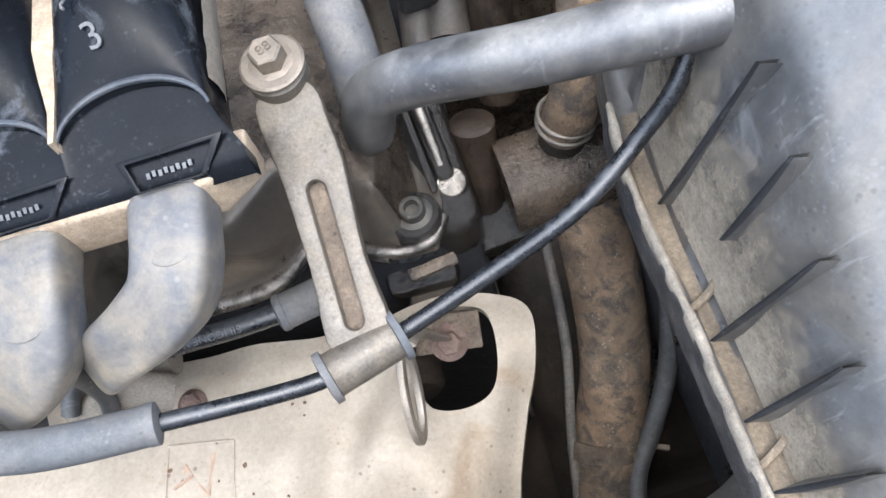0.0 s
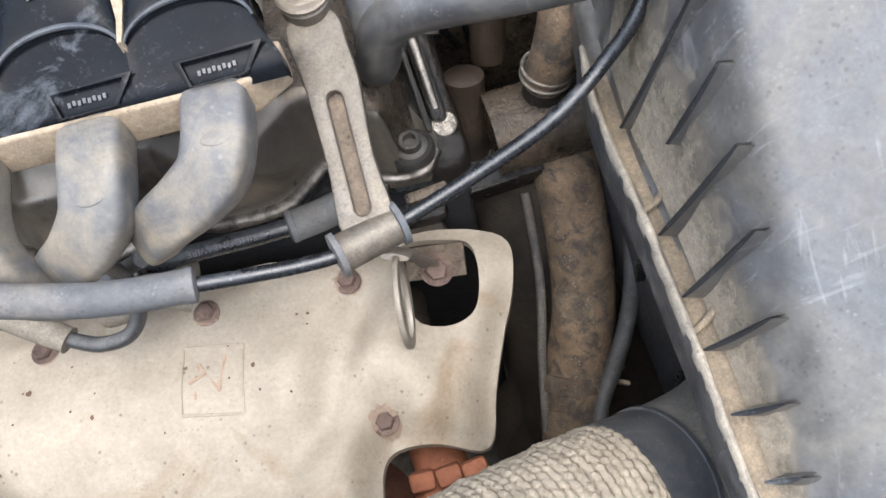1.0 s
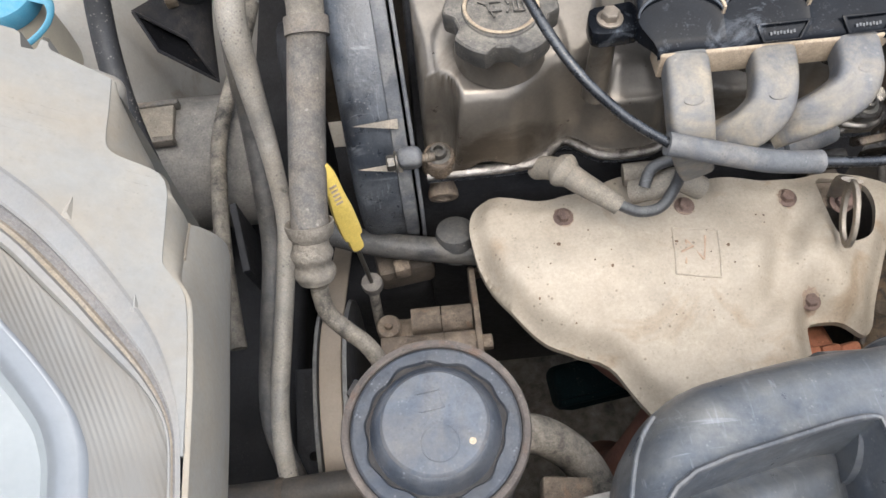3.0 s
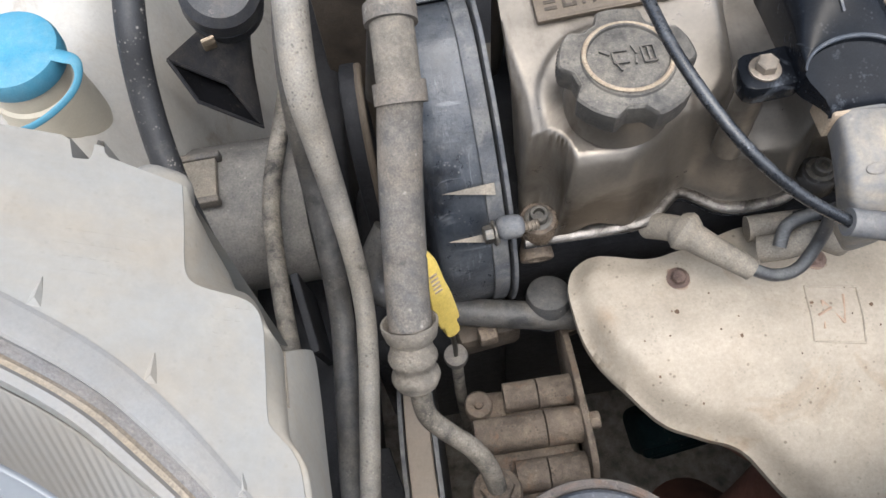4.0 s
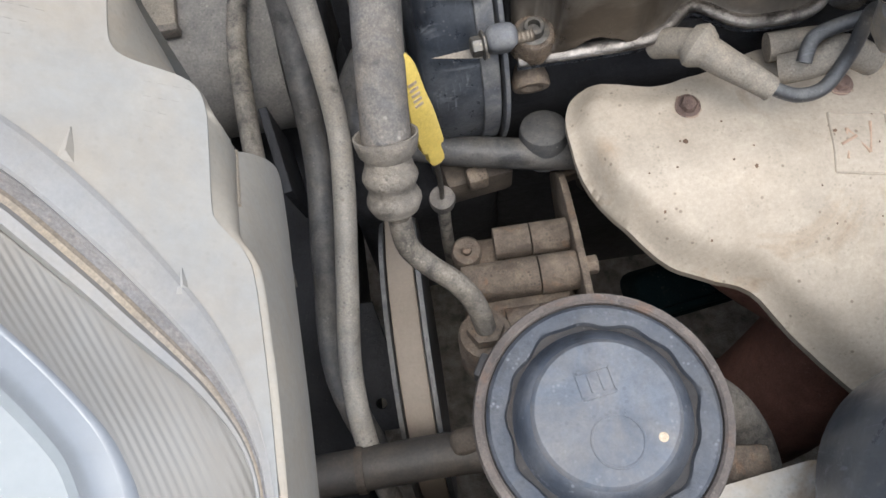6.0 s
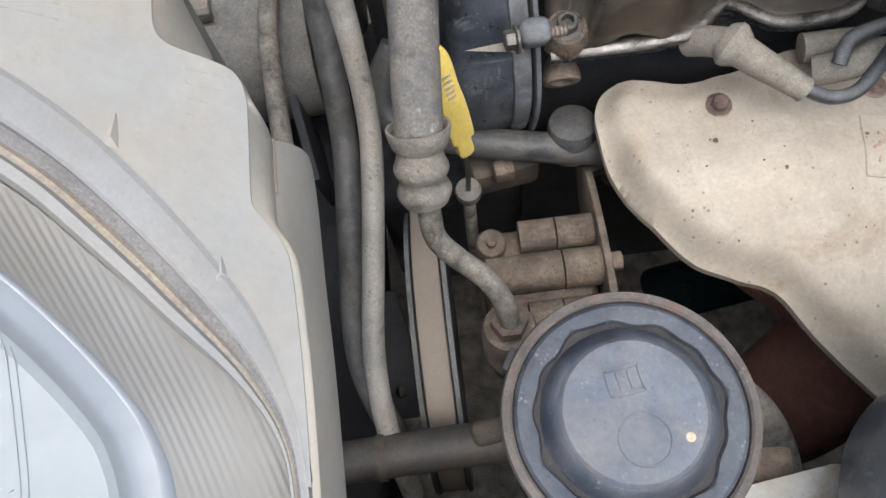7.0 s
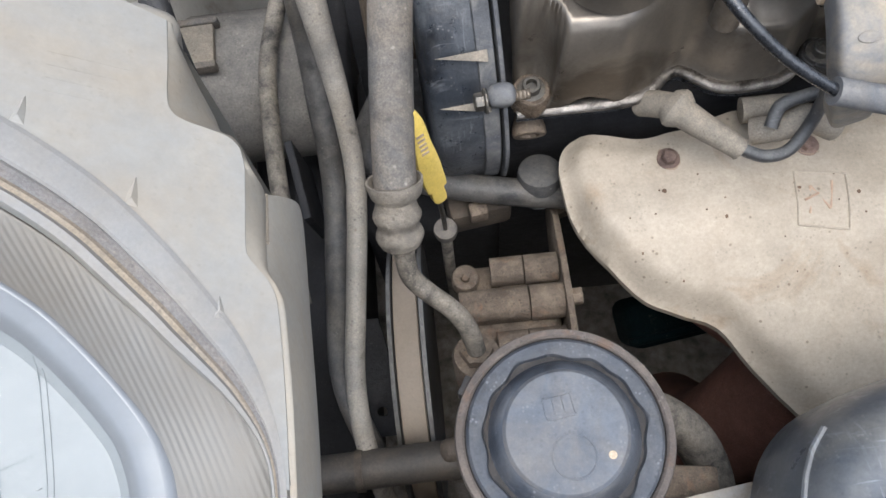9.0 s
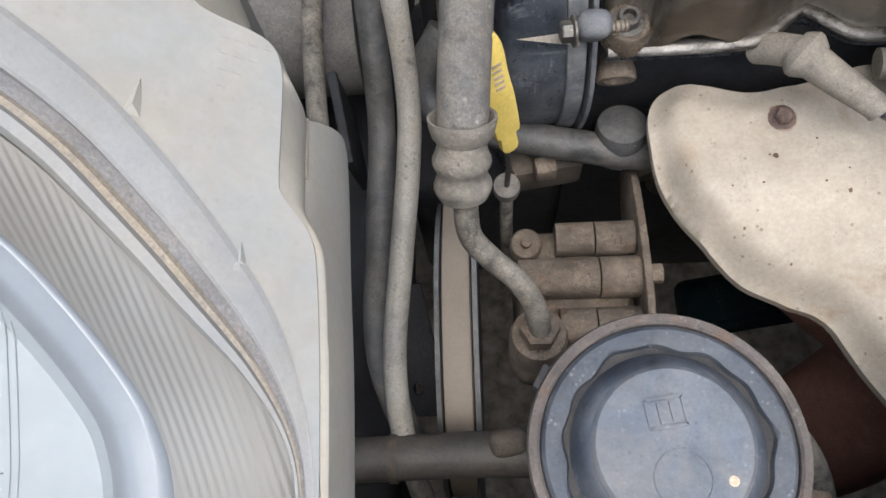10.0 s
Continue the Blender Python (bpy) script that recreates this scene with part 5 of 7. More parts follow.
part("lug", block((0.040, 0.022, 0.018), pose(0.128, 0.045, 0.735, 15, 0, 0), 0.006), M["alu_wet"], head_end)
part("lower_lug", block((0.030, 0.022, 0.03), pose(0.130, 0.035, 0.712, 25, 0, 0), 0.008), M["grime_brown"], head_end)

# pipes, a hose connector and a harness behind the coil pack
for name, pts, r, mat, label in (
        ("rear_pipe", [(0.158, 0.13, 0.79), (0.166, 0.17, 0.82), (0.170, 0.25, 0.84)], 0.010, "hose_dark", "dark grey rubber pipe behind the engine"),
        ("rear_pipe", [(0.176, 0.14, 0.80), (0.186, 0.20, 0.83), (0.19, 0.28, 0.84)], 0.013, "hose_dark", "dark dusty pipe behind the engine"),
        ("rear_pipe", [(0.09, 0.17, 0.86), (0.12, 0.16, 0.868), (0.15, 0.17, 0.85)], 0.012, "hose_dark", "short dusty pipe behind the bracket"),
        ("rear_pipe", [(-0.20, 0.20, 0.90), (-0.12, 0.20, 0.915), (-0.02, 0.215, 0.915), (0.06, 0.23, 0.90)], 0.012, "grime_brown", "brown dusty pipe across the back of the engine"),
        ("rear_hose", [(-0.335, 0.210, 0.885), (-0.300, 0.2147, 0.8741), (-0.270, 0.2326, 0.862), (-0.262, 0.240, 0.836), (-0.270, 0.2417, 0.790), (-0.285, 0.240, 0.700)], 0.0125, "hose_dark", "dark brown dusty hose behind the timing cover"),
        ("rear_hose", [(-0.252, 0.275, 0.92), (-0.247, 0.258, 0.865), (-0.240, 0.250, 0.79)], 0.0085, "hose_dusty", "thin dusty hose behind the timing cover")):
    pt = thing(name, pts[0], label, "pipe", "pipes behind the engine")
    part("pipe_run", tube(pts, r, 18), M[mat], pt)
plug_body = thing("sensor_connector", (0.27, 0.10, 0.66), "small black wire connector on a thin lead", "connector")
part("connector", lathe([(0.009, 0), (0.0095, 0.004), (0.0085, 0.018), (0.005, 0.022)], (0.272, 0.092, 0.665), (0, 0.2, 1), 16), M["hose_dusty"], plug_body)
part("lead", tube([(0.272, 0.092, 0.668), (0.270, 0.06, 0.62), (0.262, 0.02, 0.58), (0.25, 0.0, 0.50)], 0.0028, 8), M["wire"], plug_body)
round_mount = thing("round_mount", (0.30, 0.165, 0.69), "round dark rubber mount with a bolt", "mount")
part("mount_disc", lathe([(0.024, 0), (0.025, 0.008), (0.022, 0.012), (0.012, 0.013), (0.011, 0.016), (0.004, 0.016)], (0.303, 0.168, 0.695), (0, -0.25, 1), 30), M["hose_dusty"], round_mount)

# intake bulk behind
rear_plug = thing("wiring_connector", (0.168, 0.15, 0.79), "black plastic wiring connector with two leads behind the engine", "connector")
part("shell", block((0.022, 0.030, 0.040), pose(0.168, 0.155, 0.842, 20, 8, 12), 0.004, 3), M["cuff"], rear_plug)
part("latch", block((0.010, 0.016, 0.005), pose(0.168, 0.150, 0.864, 20, 8, 12), 0.001), M["timing"], rear_plug, "scuffed black latch")
for dx in (-0.005, 0.005):
    part("lead", tube([(0.166 + dx, 0.158, 0.828), (0.168 + dx, 0.170, 0.800), (0.176 + 2 * dx, 0.18, 0.76), (0.19 + dx, 0.20, 0.70)], 0.0034, 10), M["wire"], rear_plug)
for name, a, b, r in (("rear_pipe", (0.196, 0.128, 0.76), (0.204, 0.150, 0.845), 0.0115), ("rear_pipe", (0.250, 0.150, 0.74), (0.262, 0.165, 0.85), 0.0100)):
    rp = thing(name, a, "brown oily upright pipe behind the thermostat", "pipe", "pipes behind the engine")
    part("pipe_run", tube([a, tuple((p + q) / 2 for p, q in zip(a, b)), b], r, 18), M["sensor"], rp)
setting("rear_casting", block((0.16, 0.05, 0.20), (0.215, 0.255, 0.64), 0.015, 3), M["housing"], "brown oily casting behind the thermostat", "engine")
intake = thing("intake_manifold", (0.0, 0.36, 0.70), "dark dusty intake manifold behind the valve cover", "manifold")
ib = tube([(-0.22, 0.36, 0.80), (0.22, 0.36, 0.80)], 0.05, 24, 2)
for k in range(4):
    tube([(-0.13 + 0.085 * k, 0.36, 0.80), (-0.13 + 0.085 * k, 0.30, 0.78), (-0.13 + 0.085 * k, 0.25, 0.73)], 0.02, 14, 4, ib)
part("plenum", ib, M["grime_brown"], intake)


# ---- air box ----
BOX = flat_spline([(0.250, 0.16), (0.236, 0.10), (0.226, 0.03), (0.223, -0.005), (0.2245, -0.04), (0.2255, -0.08), (0.2260, -0.13), (0.228, -0.175), (0.234, -0.205), (0.252, -0.2225), (0.30, -0.229), (0.40, -0.232), (0.50, -0.232), (0.56, -0.20), (0.57, 0.0), (0.56, 0.16), (0.42, 0.20)], 5)


def box_height(x, y):
    d = nearest(BOX, x, y)[0]
    rim = 0.851 + 0.12 * max(0.0, y + 0.025) - 0.02 * smooth(-0.12, -0.22, y)
    z = rim - 0.010 * smooth(0.002, 0.004, d)
    top = 0.969 - 0.64 * 0.02 * math.log(1 + math.exp((0.012 - y) / 0.02))
    top = max(top, rim + 0.004)
    top += 0.026 * (1 - (1 - min(1.0, max(0.0, (d - 0.020) / 0.11))) ** 2) - 0.006 * smooth(0.030, 0.022, math.hypot(x - 0.335, y + 0.02))
    return z + (top - z) * (0.55 * smooth(0.0108, 0.0185, d) + 0.45 * smooth(0.0125, 0.0330, d)) + 0.001 * noise.noise((x * 22, y * 22, 5.0))


airbox = thing("air_filter_box", (0.39, -0.03, 0.70), "black plastic air filter box with ribs along a dusty channel", "air box")
part("lid", pressing(BOX, box_height, 0.0032, 0.0, lip=0.030), M["box_top"], airbox, angle=75)
line = spline([(0.2315, 0.030, 0.0), (0.2290, -0.005, 0.0), (0.2305, -0.04, 0.0), (0.2315, -0.08, 0.0), (0.2320, -0.13, 0.0), (0.234, -0.172, 0.0), (0.2395, -0.198, 0.0), (0.255, -0.2155, 0.0), (0.300, -0.222, 0.0), (0.36, -0.2245, 0.0)], 8)


def inward(k):
    d = line[min(k + 1, len(line) - 1)] - line[max(k - 1, 0)]
    return Vector((-d.y, d.x, 0)).normalized()


dust_rows = []
for off in (-0.0040, -0.0028, -0.0012, 0.0010, 0.0035, 0.0056, 0.0072):
    row = []
    for k, q in enumerate(line):
        p = q + inward(k) * off
        row.append(Vector((p.x, p.y, min(box_height(p.x, p.y), 0.8420 + 0.12 * max(0.0, p.y + 0.025) - 0.02 * smooth(-0.12, -0.22, p.y) + (0.0025 if off > 0.006 else 0.0)) + 0.0014 + 0.006 * smooth(-0.0020, -0.0040, off))))
    dust_rows.append(row)
part("channel_dust", loft_rows(dust_rows), M["channel"], airbox, "tan dust lying in the channel", angle=80)
wall_dust_rows = []
for off in (0.0066, 0.0078, 0.0092, 0.0108, 0.0126, 0.0146, 0.0168, 0.0192, 0.0218):
    row = []
    for k, q in enumerate(line):
        reach = 0.0064 + (off - 0.0064) * (0.55 + 0.75 * abs(noise.noise((q.x * 60, q.y * 60, 2.0))))
        p = q + inward(k) * reach
        row.append(Vector((p.x, p.y, box_height(p.x, p.y) + 0.0004)) - inward(k) * 0.0007)
    wall_dust_rows.append(row)
dust_bm = loft_rows(wall_dust_rows)
fade = dust_bm.verts.layers.float.new("fade")
for k, v in enumerate(dust_bm.verts):
    v[fade] = 1.0 - (k // len(line)) / (len(wall_dust_rows) - 1)
part("wall_dust", dust_bm, soft_edged(M["wall_dust"]), airbox, "tan dust clinging to the foot of the lid wall", angle=80)
band_rows = []
for off, up in ((-0.0064, 0.0010), (-0.0072, -0.001), (-0.0076, -0.008), (-0.0078, -0.016), (-0.0074, -0.024)):
    row = []
    for k, q in enumerate(line):
        p = q + inward(k) * (off + 0.0005 * noise.noise((q.x * 90, q.y * 90, up * 300)))
        row.append(Vector((p.x, p.y, 0.8510 + 0.12 * max(0.0, q.y + 0.025) - 0.02 * smooth(-0.12, -0.22, q.y) + up)))
    band_rows.append(row)
part("flange_band", loft_rows(band_rows), M["box_lip"], airbox, "worn black outer flange", angle=60)
rim_rows = []
for off, up in ((-0.0074, -0.004), (-0.0071, 0.0010), (-0.0058, 0.0020), (-0.0044, 0.0012), (-0.0038, -0.006)):
    row = []
    for k, q in enumerate(line):
        p = q + inward(k) * (off + 0.0007 * noise.noise((q.x * 150, q.y * 150, off * 400)))
        z = 0.8510 + 0.12 * max(0.0, q.y + 0.025) - 0.02 * smooth(-0.12, -0.22, q.y)
        row.append(Vector((p.x, p.y, z + up + (0.0010 * noise.noise((q.x * 110, q.y * 110, 9.0)) if up > 0 else 0.0))))
    rim_rows.append(row)
part("rim_edge", loft_rows(rim_rows), M["rim_dust"], airbox, "chipped dusty rim edge", angle=60)
for foot, crown in (((0.2300, -0.015, 0.8525), (0.2448, -0.029, 0.9410)), ((0.2350, -0.0500, 0.8845), (0.2466, -0.052, 0.9285)), ((0.2292, -0.0695, 0.8490), (0.2465, -0.0761, 0.9136)), ((0.2288, -0.0986, 0.8495), (0.2456, -0.1011, 0.8979)),
                    ((0.2290, -0.1215, 0.8490), (0.2446, -0.1266, 0.8815)), ((0.2300, -0.1470, 0.8470), (0.2440, -0.1513, 0.8630)), ((0.2330, -0.1720, 0.8440), (0.2432, -0.1740, 0.8500))):
    crest = [Vector(foot).lerp(Vector(crown), t) - Vector((0, 0, 0.0022 * math.sin(math.pi * t))) for t in (0, 0.15, 0.3, 0.5, 0.7, 0.85, 1.0)]
    fin, edge = bmesh.new(), bmesh.new()
    for bm, spread in ((fin, ((-0.0034, 0.014), (-0.0012, 0.0030), (-0.0010, 0.0006), (0.0012, 0.0006), (0.0015, 0.0030), (0.0036, 0.014))), (edge, ((-0.0012, 0.0012), (-0.0009, 0.0001), (0.0, -0.0003), (0.0009, 0.0001), (0.0012, 0.0012)))):
        sides = [[bm.verts.new(c + Vector((drop * 0.85, dy * (0.12 + 0.88 * math.sin(math.pi * (0.10 + 0.86 * i / 6)) ** 0.7), -drop * 0.30))) for i, c in enumerate(crest)] for dy, drop in spread]
        for a, b in zip(sides, sides[1:]):
            for i in range(len(crest) - 1):
                bm.faces.new((a[i], a[i + 1], b[i + 1], b[i]))
        bm.faces.new([s[0] for s in sides])
    rib = part("rib", fin, M["box_top"], airbox, "dusty plastic rib", angle=50)
    part("rib_crest", edge, M["rib"], rib, "black worn rib crest", angle=60)
for y, z in ((-0.0530, 0.8445), (-0.1100, 0.8430)):
    part("channel_web", tube([(0.2262, y - 0.004, z + 0.0045), (0.2300, y - 0.002, z + 0.0022), (0.2355, y + 0.001, z + 0.0030), (0.2385, y + 0.003, z + 0.0075)], 0.0016, 8, 4), M["channel"], airbox)
for y in (-0.006, -0.044, -0.066):
    part("drain_hole", lathe([(0.0028, -0.0004), (0.0028, 0.0006), (0.0012, 0.0006)], (0.2375, y, box_height(0.2335, y) + 0.0026), (-0.2, 0, 1), 16), M["wire"], airbox, "dark screw hole")
low = flat_spline([(0.262, 0.16), (0.247, 0.09), (0.250, 0.02), (0.254, -0.03), (0.256, -0.09), (0.258, -0.16), (0.264, -0.195), (0.28, -0.212), (0.42, -0.22), (0.54, -0.2), (0.55, 0.14), (0.42, 0.18)], 4)
part("base", prism(low, 0.20, Matrix.Translation((0, 0, 0.632)), 0.004), M["plastic"], airbox)
for y in (-0.02, -0.09, -0.15):
    part("side_rib", block((0.010, 0.004, 0.12), (0.253, y, 0.76), 0.001), M["wire"], airbox)

# ---- duct wound with rope ----
duct = thing("intake_duct", (0.15, -0.17, 0.74), "intake duct wound with coarse tan rope", "duct")
AX = [Vector((0.082, -0.1925, 0.812)), Vector((0.120, -0.176, 0.796)), Vector((0.160, -0.162, 0.776)), Vector((0.194, -0.1525, 0.7555))]
core_path = spline(AX, 40)
part("liner", tube(AX, 0.0352, 30, 8), M["rope"], duct)
turns, n_pts = 31, 31 * 260
coil_path = []
side = None
for k in range(n_pts + 1):
    f = k / n_pts * (len(core_path) - 1)
    i = min(int(f), len(core_path) - 2)
    q = core_path[i].lerp(core_path[i + 1], f - i)
    d = (core_path[i + 1] - core_path[i]).normalized()
    u = d.cross(Vector((0, 0, 1))).normalized()
    v = u.cross(d)
    a = 2 * math.pi * turns * k / n_pts
    bulge = 0.0350 + 0.0003 * math.sin(a * 43.5) + 0.0014 * noise.noise((q.x * 40, q.y * 40, a * 0.15))
    coil_path.append(q + (u * math.cos(a) + v * math.sin(a)) * bulge + d * 0.0005 * math.sin(a * 43.5 + 1.0))
rope_bm = tube(coil_path, lambda t: 0.0019 + 0.0005 * abs(math.sin(math.pi * turns * t * 60.25)) ** 0.7, 6, straight=True)
part("rope", rope_bm, M["rope"], duct, "coarse tan woven rope", angle=80)
part("cuff", tube([(0.190, -0.1535, 0.758), (0.214, -0.1465, 0.7435)], lambda t: 0.0378 - 0.0006 * t, 34, 6), M["cuff"], duct, "grey rubber cuff")
part("cuff_edge", tube([(0.2130, -0.1468, 0.7441), (0.2152, -0.1462, 0.7428)], 0.0384, 34, 2), M["cuff"], duct)
part("spigot", tube([(0.210, -0.1475, 0.746), (0.240, -0.139, 0.730), (0.262, -0.133, 0.720), (0.30, -0.12, 0.70)], lambda t: 0.0362 + 0.012 * t * t, 32), M["spigot"], duct, "dusty grey plastic spigot")

# ---- cold air snorkel ----
SNORK = flat_spline([(-0.116, -0.36), (-0.116, -0.25), (-0.112, -0.218), (-0.098, -0.190), (-0.070, -0.172), (-0.02, -0.167), (0.03, -0.166), (0.055, -0.166), (0.072, -0.180), (0.072, -0.215), (0.050, -0.232), (0.034, -0.240), (0.034, -0.30), (0.034, -0.36)], 5)
MOUTH = flat_spline([(-0.104, -0.352), (-0.1045, -0.26), (-0.100, -0.236), (-0.076, -0.220), (-0.02, -0.214), (0.012, -0.213), (0.019, -0.220), (0.018, -0.26), (0.017, -0.352)], 5)


def snorkel_height(x, y):
    d = nearest(SNORK, x, y)[0]
    z = 0.822 + 0.046 * (1 - (1 - min(1.0, d / 0.026)) ** 2.2) ** 0.5
    z += 0.008 * smooth(-0.09, 0.03, x) - 0.09 * smooth(-0.24, -0.37, y)
    return z + 0.0012 * math.exp(-(nearest(MOUTH, x, y)[0] / 0.003) ** 2)


def settle(bm):
    """Lift the closed end of the snorkel."""
    for v in bm.verts:
        w = smooth(0.03, -0.08, v.co.x)
        v.co += Vector((-0.002 * w, -0.014 * w, 0.028 * w))
    return bm


snork = thing("air_intake_snorkel", (-0.02, -0.25, 0.78), "grey-black dusty plastic air intake snorkel with an open mouth", "air intake")
part("snorkel_body", settle(pressing(SNORK, snorkel_height, 0.0028, 0.0015, (MOUTH,), lip=0.035)), M["snorkel"], snork, angle=55)
seam_line = []
for k in range(0, len(SNORK) - 24, 2):
    (ax, ay), (bx, by) = SNORK[k], SNORK[k + 1]
    d = Vector((by - ay, ax - bx, 0)).normalized()
    q = Vector((ax, ay, 0)) + d * 0.0042
    if q.x < -0.085 and inside(SNORK, q.x, q.y):
        seam_line.append((q.x, q.y, snorkel_height(q.x, q.y) + 0.0004))
part("seam_rib", settle(tube(seam_line, 0.0017, 8, 2, straight=True)), M["snorkel"], snork, "dusty moulding seam")
part("mouth_floor", settle(pressing(MOUTH, lambda x, y: 0.836 - 0.27 * max(0.0, -0.215 - y) - 0.012 * smooth(0.018, 0.0, nearest(MOUTH, x, y)[0]), 0.004, 0.0012)), M["snorkel"], snork, angle=55)
inner_wall = []
for t in (0.0, 0.05, 0.2, 0.5, 0.8, 1.0):
    row = []
    for x, y in MOUTH + MOUTH[:1]:
        high, low_z = snorkel_height(x, y), 0.836 - 0.27 * max(0.0, -0.215 - y) - 0.012
        cx = x + (-0.043 - x) * 0.05 * math.sin(math.pi * t / 2)
        row.append(Vector((cx, y - 0.004 * math.sin(math.pi * t / 2), high - 0.0004 + (low_z - high) * t)))
    inner_wall.append(row)
part("mouth_wall", settle(loft_rows(inner_wall)), M["snorkel"], snork, angle=55)
part("mouth_lip", settle(tube([(x, y, snorkel_height(x, y) + 0.0006) for x, y in MOUTH[::2]], 0.0018, 8, 2, straight=True)), M["cuff"], snork, "worn moulded lip")
part("elbow", tube([(0.015, -0.197, 0.826), (0.045, -0.199, 0.824), (0.072, -0.1955, 0.816)], lambda t: 0.037 + 0.003 * t, 36), M["snorkel"], snork)
part("collar", tube([(0.068, -0.1965, 0.818), (0.072, -0.1953, 0.8165), (0.080, -0.193, 0.813), (0.084, -0.1918, 0.811)], lambda t: 0.0425 + 0.0015 * math.sin(math.pi * t), 40, 3), M["cuff"], snork, "thick grey rubber collar")
part("collar_line", tube([(0.0745, -0.1945, 0.8155), (0.0755, -0.1942, 0.815)], 0.0445, 40, 2), M["snorkel"], snork, "dusty moulding line")
part("clip", lathe([(0.0035, 0), (0.0055, 0.0008), (0.0055, 0.0025), (0.003, 0.003)], (0.048, -0.236, 0.832), (0, -0.4, 1), 18), M["snorkel"], snork)


# ---- timing cover ----
TURN_T = Matrix.Translation((-0.235, 0.06, 0)) @ Matrix.Rotation(radians(4.0), 4, "Z") @ Matrix.Translation((0.235, -0.06, 0))
YZ = Matrix(((0, 0, 1, 0), (1, 0, 0, 0), (0, 1, 0, 0), (0, 0, 0, 1)))
TIMING = [(0.158, 0.860), (0.152, 0.882), (0.138, 0.893), (0.120, 0.892), (0.106, 0.886), (0.075, 0.862), (0.048, 0.832), (0.030, 0.803), (0.018, 0.772), (0.016, 0.748), (0.021, 0.722), (0.030, 0.698), (0.05, 0.66), (0.05, 0.60), (0.12, 0.58), (0.158, 0.60)]
timing = thing("timing_belt_cover", (-0.235, 0.1, 0.60), "scuffed black plastic timing belt cover with dusty lugs", "timing cover")


def grow(pts, by):
    cx, cy = 0.13, 0.73
    return [(cx + (x - cx) * (1 + by / max(0.05, math.hypot(x - cx, y - cy))), cy + (y - cy) * (1 + by / max(0.05, math.hypot(x - cx, y - cy)))) for x, y in pts]


T_OUT = flat_spline(TIMING, 5)
part("cover_body", prism(T_OUT, 0.046, TURN_T @ Matrix.Translation((-0.256, 0, 0)) @ YZ, 0.013, 5), M["timing"], timing, angle=50)
part("cover_rim", prism(grow(T_OUT, 0.005), 0.003, TURN_T @ Matrix.Translation((-0.2085, 0, 0)) @ YZ, 0.0008), M["scuff"], timing, "worn grey cover edge")
part("step_band", prism(grow(T_OUT, 0.0022), 0.011, TURN_T @ Matrix.Translation((-0.2215, 0, 0)) @ YZ, 0.0015), M["scuff"], timing, "worn grey band along the cover edge")
part("bolt_boss", block((0.018, 0.015, 0.028), pose(-0.2080, 0.0235, 0.8155, 30, 0, 0), 0.006, 3), M["scuff"], timing)
for z, y in ((0.832, 0.044), (0.806, 0.0245)):
    lug = bmesh.new()
    base = [lug.verts.new(c) for c in ((-0.214, y - 0.0055, z - 0.001), (-0.214, y + 0.001, z + 0.003), (-0.214, y + 0.003, z - 0.003))]
    tip = lug.verts.new((-0.247, y - 0.001, z + 0.001))
    lug.faces.new(base)
    for a in range(3):
        lug.faces.new((base[a], base[(a + 1) % 3], tip))
    part("dusty_lug", lug, M["plug"], timing, "dusty pointed lug")
hex_bolt("cover_bolt", (-0.219, 0.019, 0.818), (-1, -0.1, 0.05), 0.010, 0.006, M["bolt_dark"], 0.0082, "dark flanged bolt", timing)
part("bolt_thread", tube([(-0.2, 0.021, 0.817), (-0.190, 0.022, 0.8165)], lambda t: 0.0032 + 0.0004 * math.sin(t * 60), 12, 24), M["bolt"], timing)
part("rear_tab", block((0.012, 0.003, 0.022), pose(-0.2155, 0.162, 0.888, 25, 12, 10), 0.0008), M["tube"], timing, "pale bent metal tab")
part("plug_boss", lathe([(0.0075, -0.026), (0.0088, -0.006), (0.0118, 0.003), (0.0122, 0.008), (0.0112, 0.0095), (0.0070, 0.0095), (0.0060, 0.006)], (-0.186, 0.040, 0.752), (0.0, -0.8, -0.25), 24), M["alu_dusty"], timing)


# ---- power steering hose and pump ----
pshose = thing("power_steering_hose", (-0.27, 0.0, 0.80), "dusty grey rubber hose with crimped metal fittings", "hose", "rubber hoses")
part("hose_run", tube([(-0.262, 0.052, 0.922), (-0.268, 0.024, 0.893), (-0.273, -0.018, 0.862), (-0.2755, -0.046, 0.842)], 0.0122, 26), M["hose_dusty"], pshose)
part("upper_fitting", tube([(-0.261, 0.088, 0.942), (-0.2615, 0.066, 0.932), (-0.262, 0.050, 0.921)], 0.0118, 26), M["crimp"], pshose, "dusty metal fitting")
for a, b in (((-0.261, 0.092, 0.944), (-0.2613, 0.083, 0.940)), ((-0.2618, 0.056, 0.9255), (-0.262, 0.047, 0.919))):
    part("crimp_ring", tube([a, b], 0.0142, 26, 4), M["hose_dusty"], pshose)
part("upper_run", tube([(-0.261, 0.085, 0.941), (-0.262, 0.13, 0.955), (-0.265, 0.20, 0.955), (-0.27, 0.3, 0.93)], 0.0112, 22), M["hose_dusty"], pshose)


def crimp_radius(t):
    return 0.0116 + 0.0026 * (math.exp(-((t - 0.40) / 0.11) ** 2) + math.exp(-((t - 0.76) / 0.12) ** 2)) - 0.004 * smooth(0.92, 1.0, t)


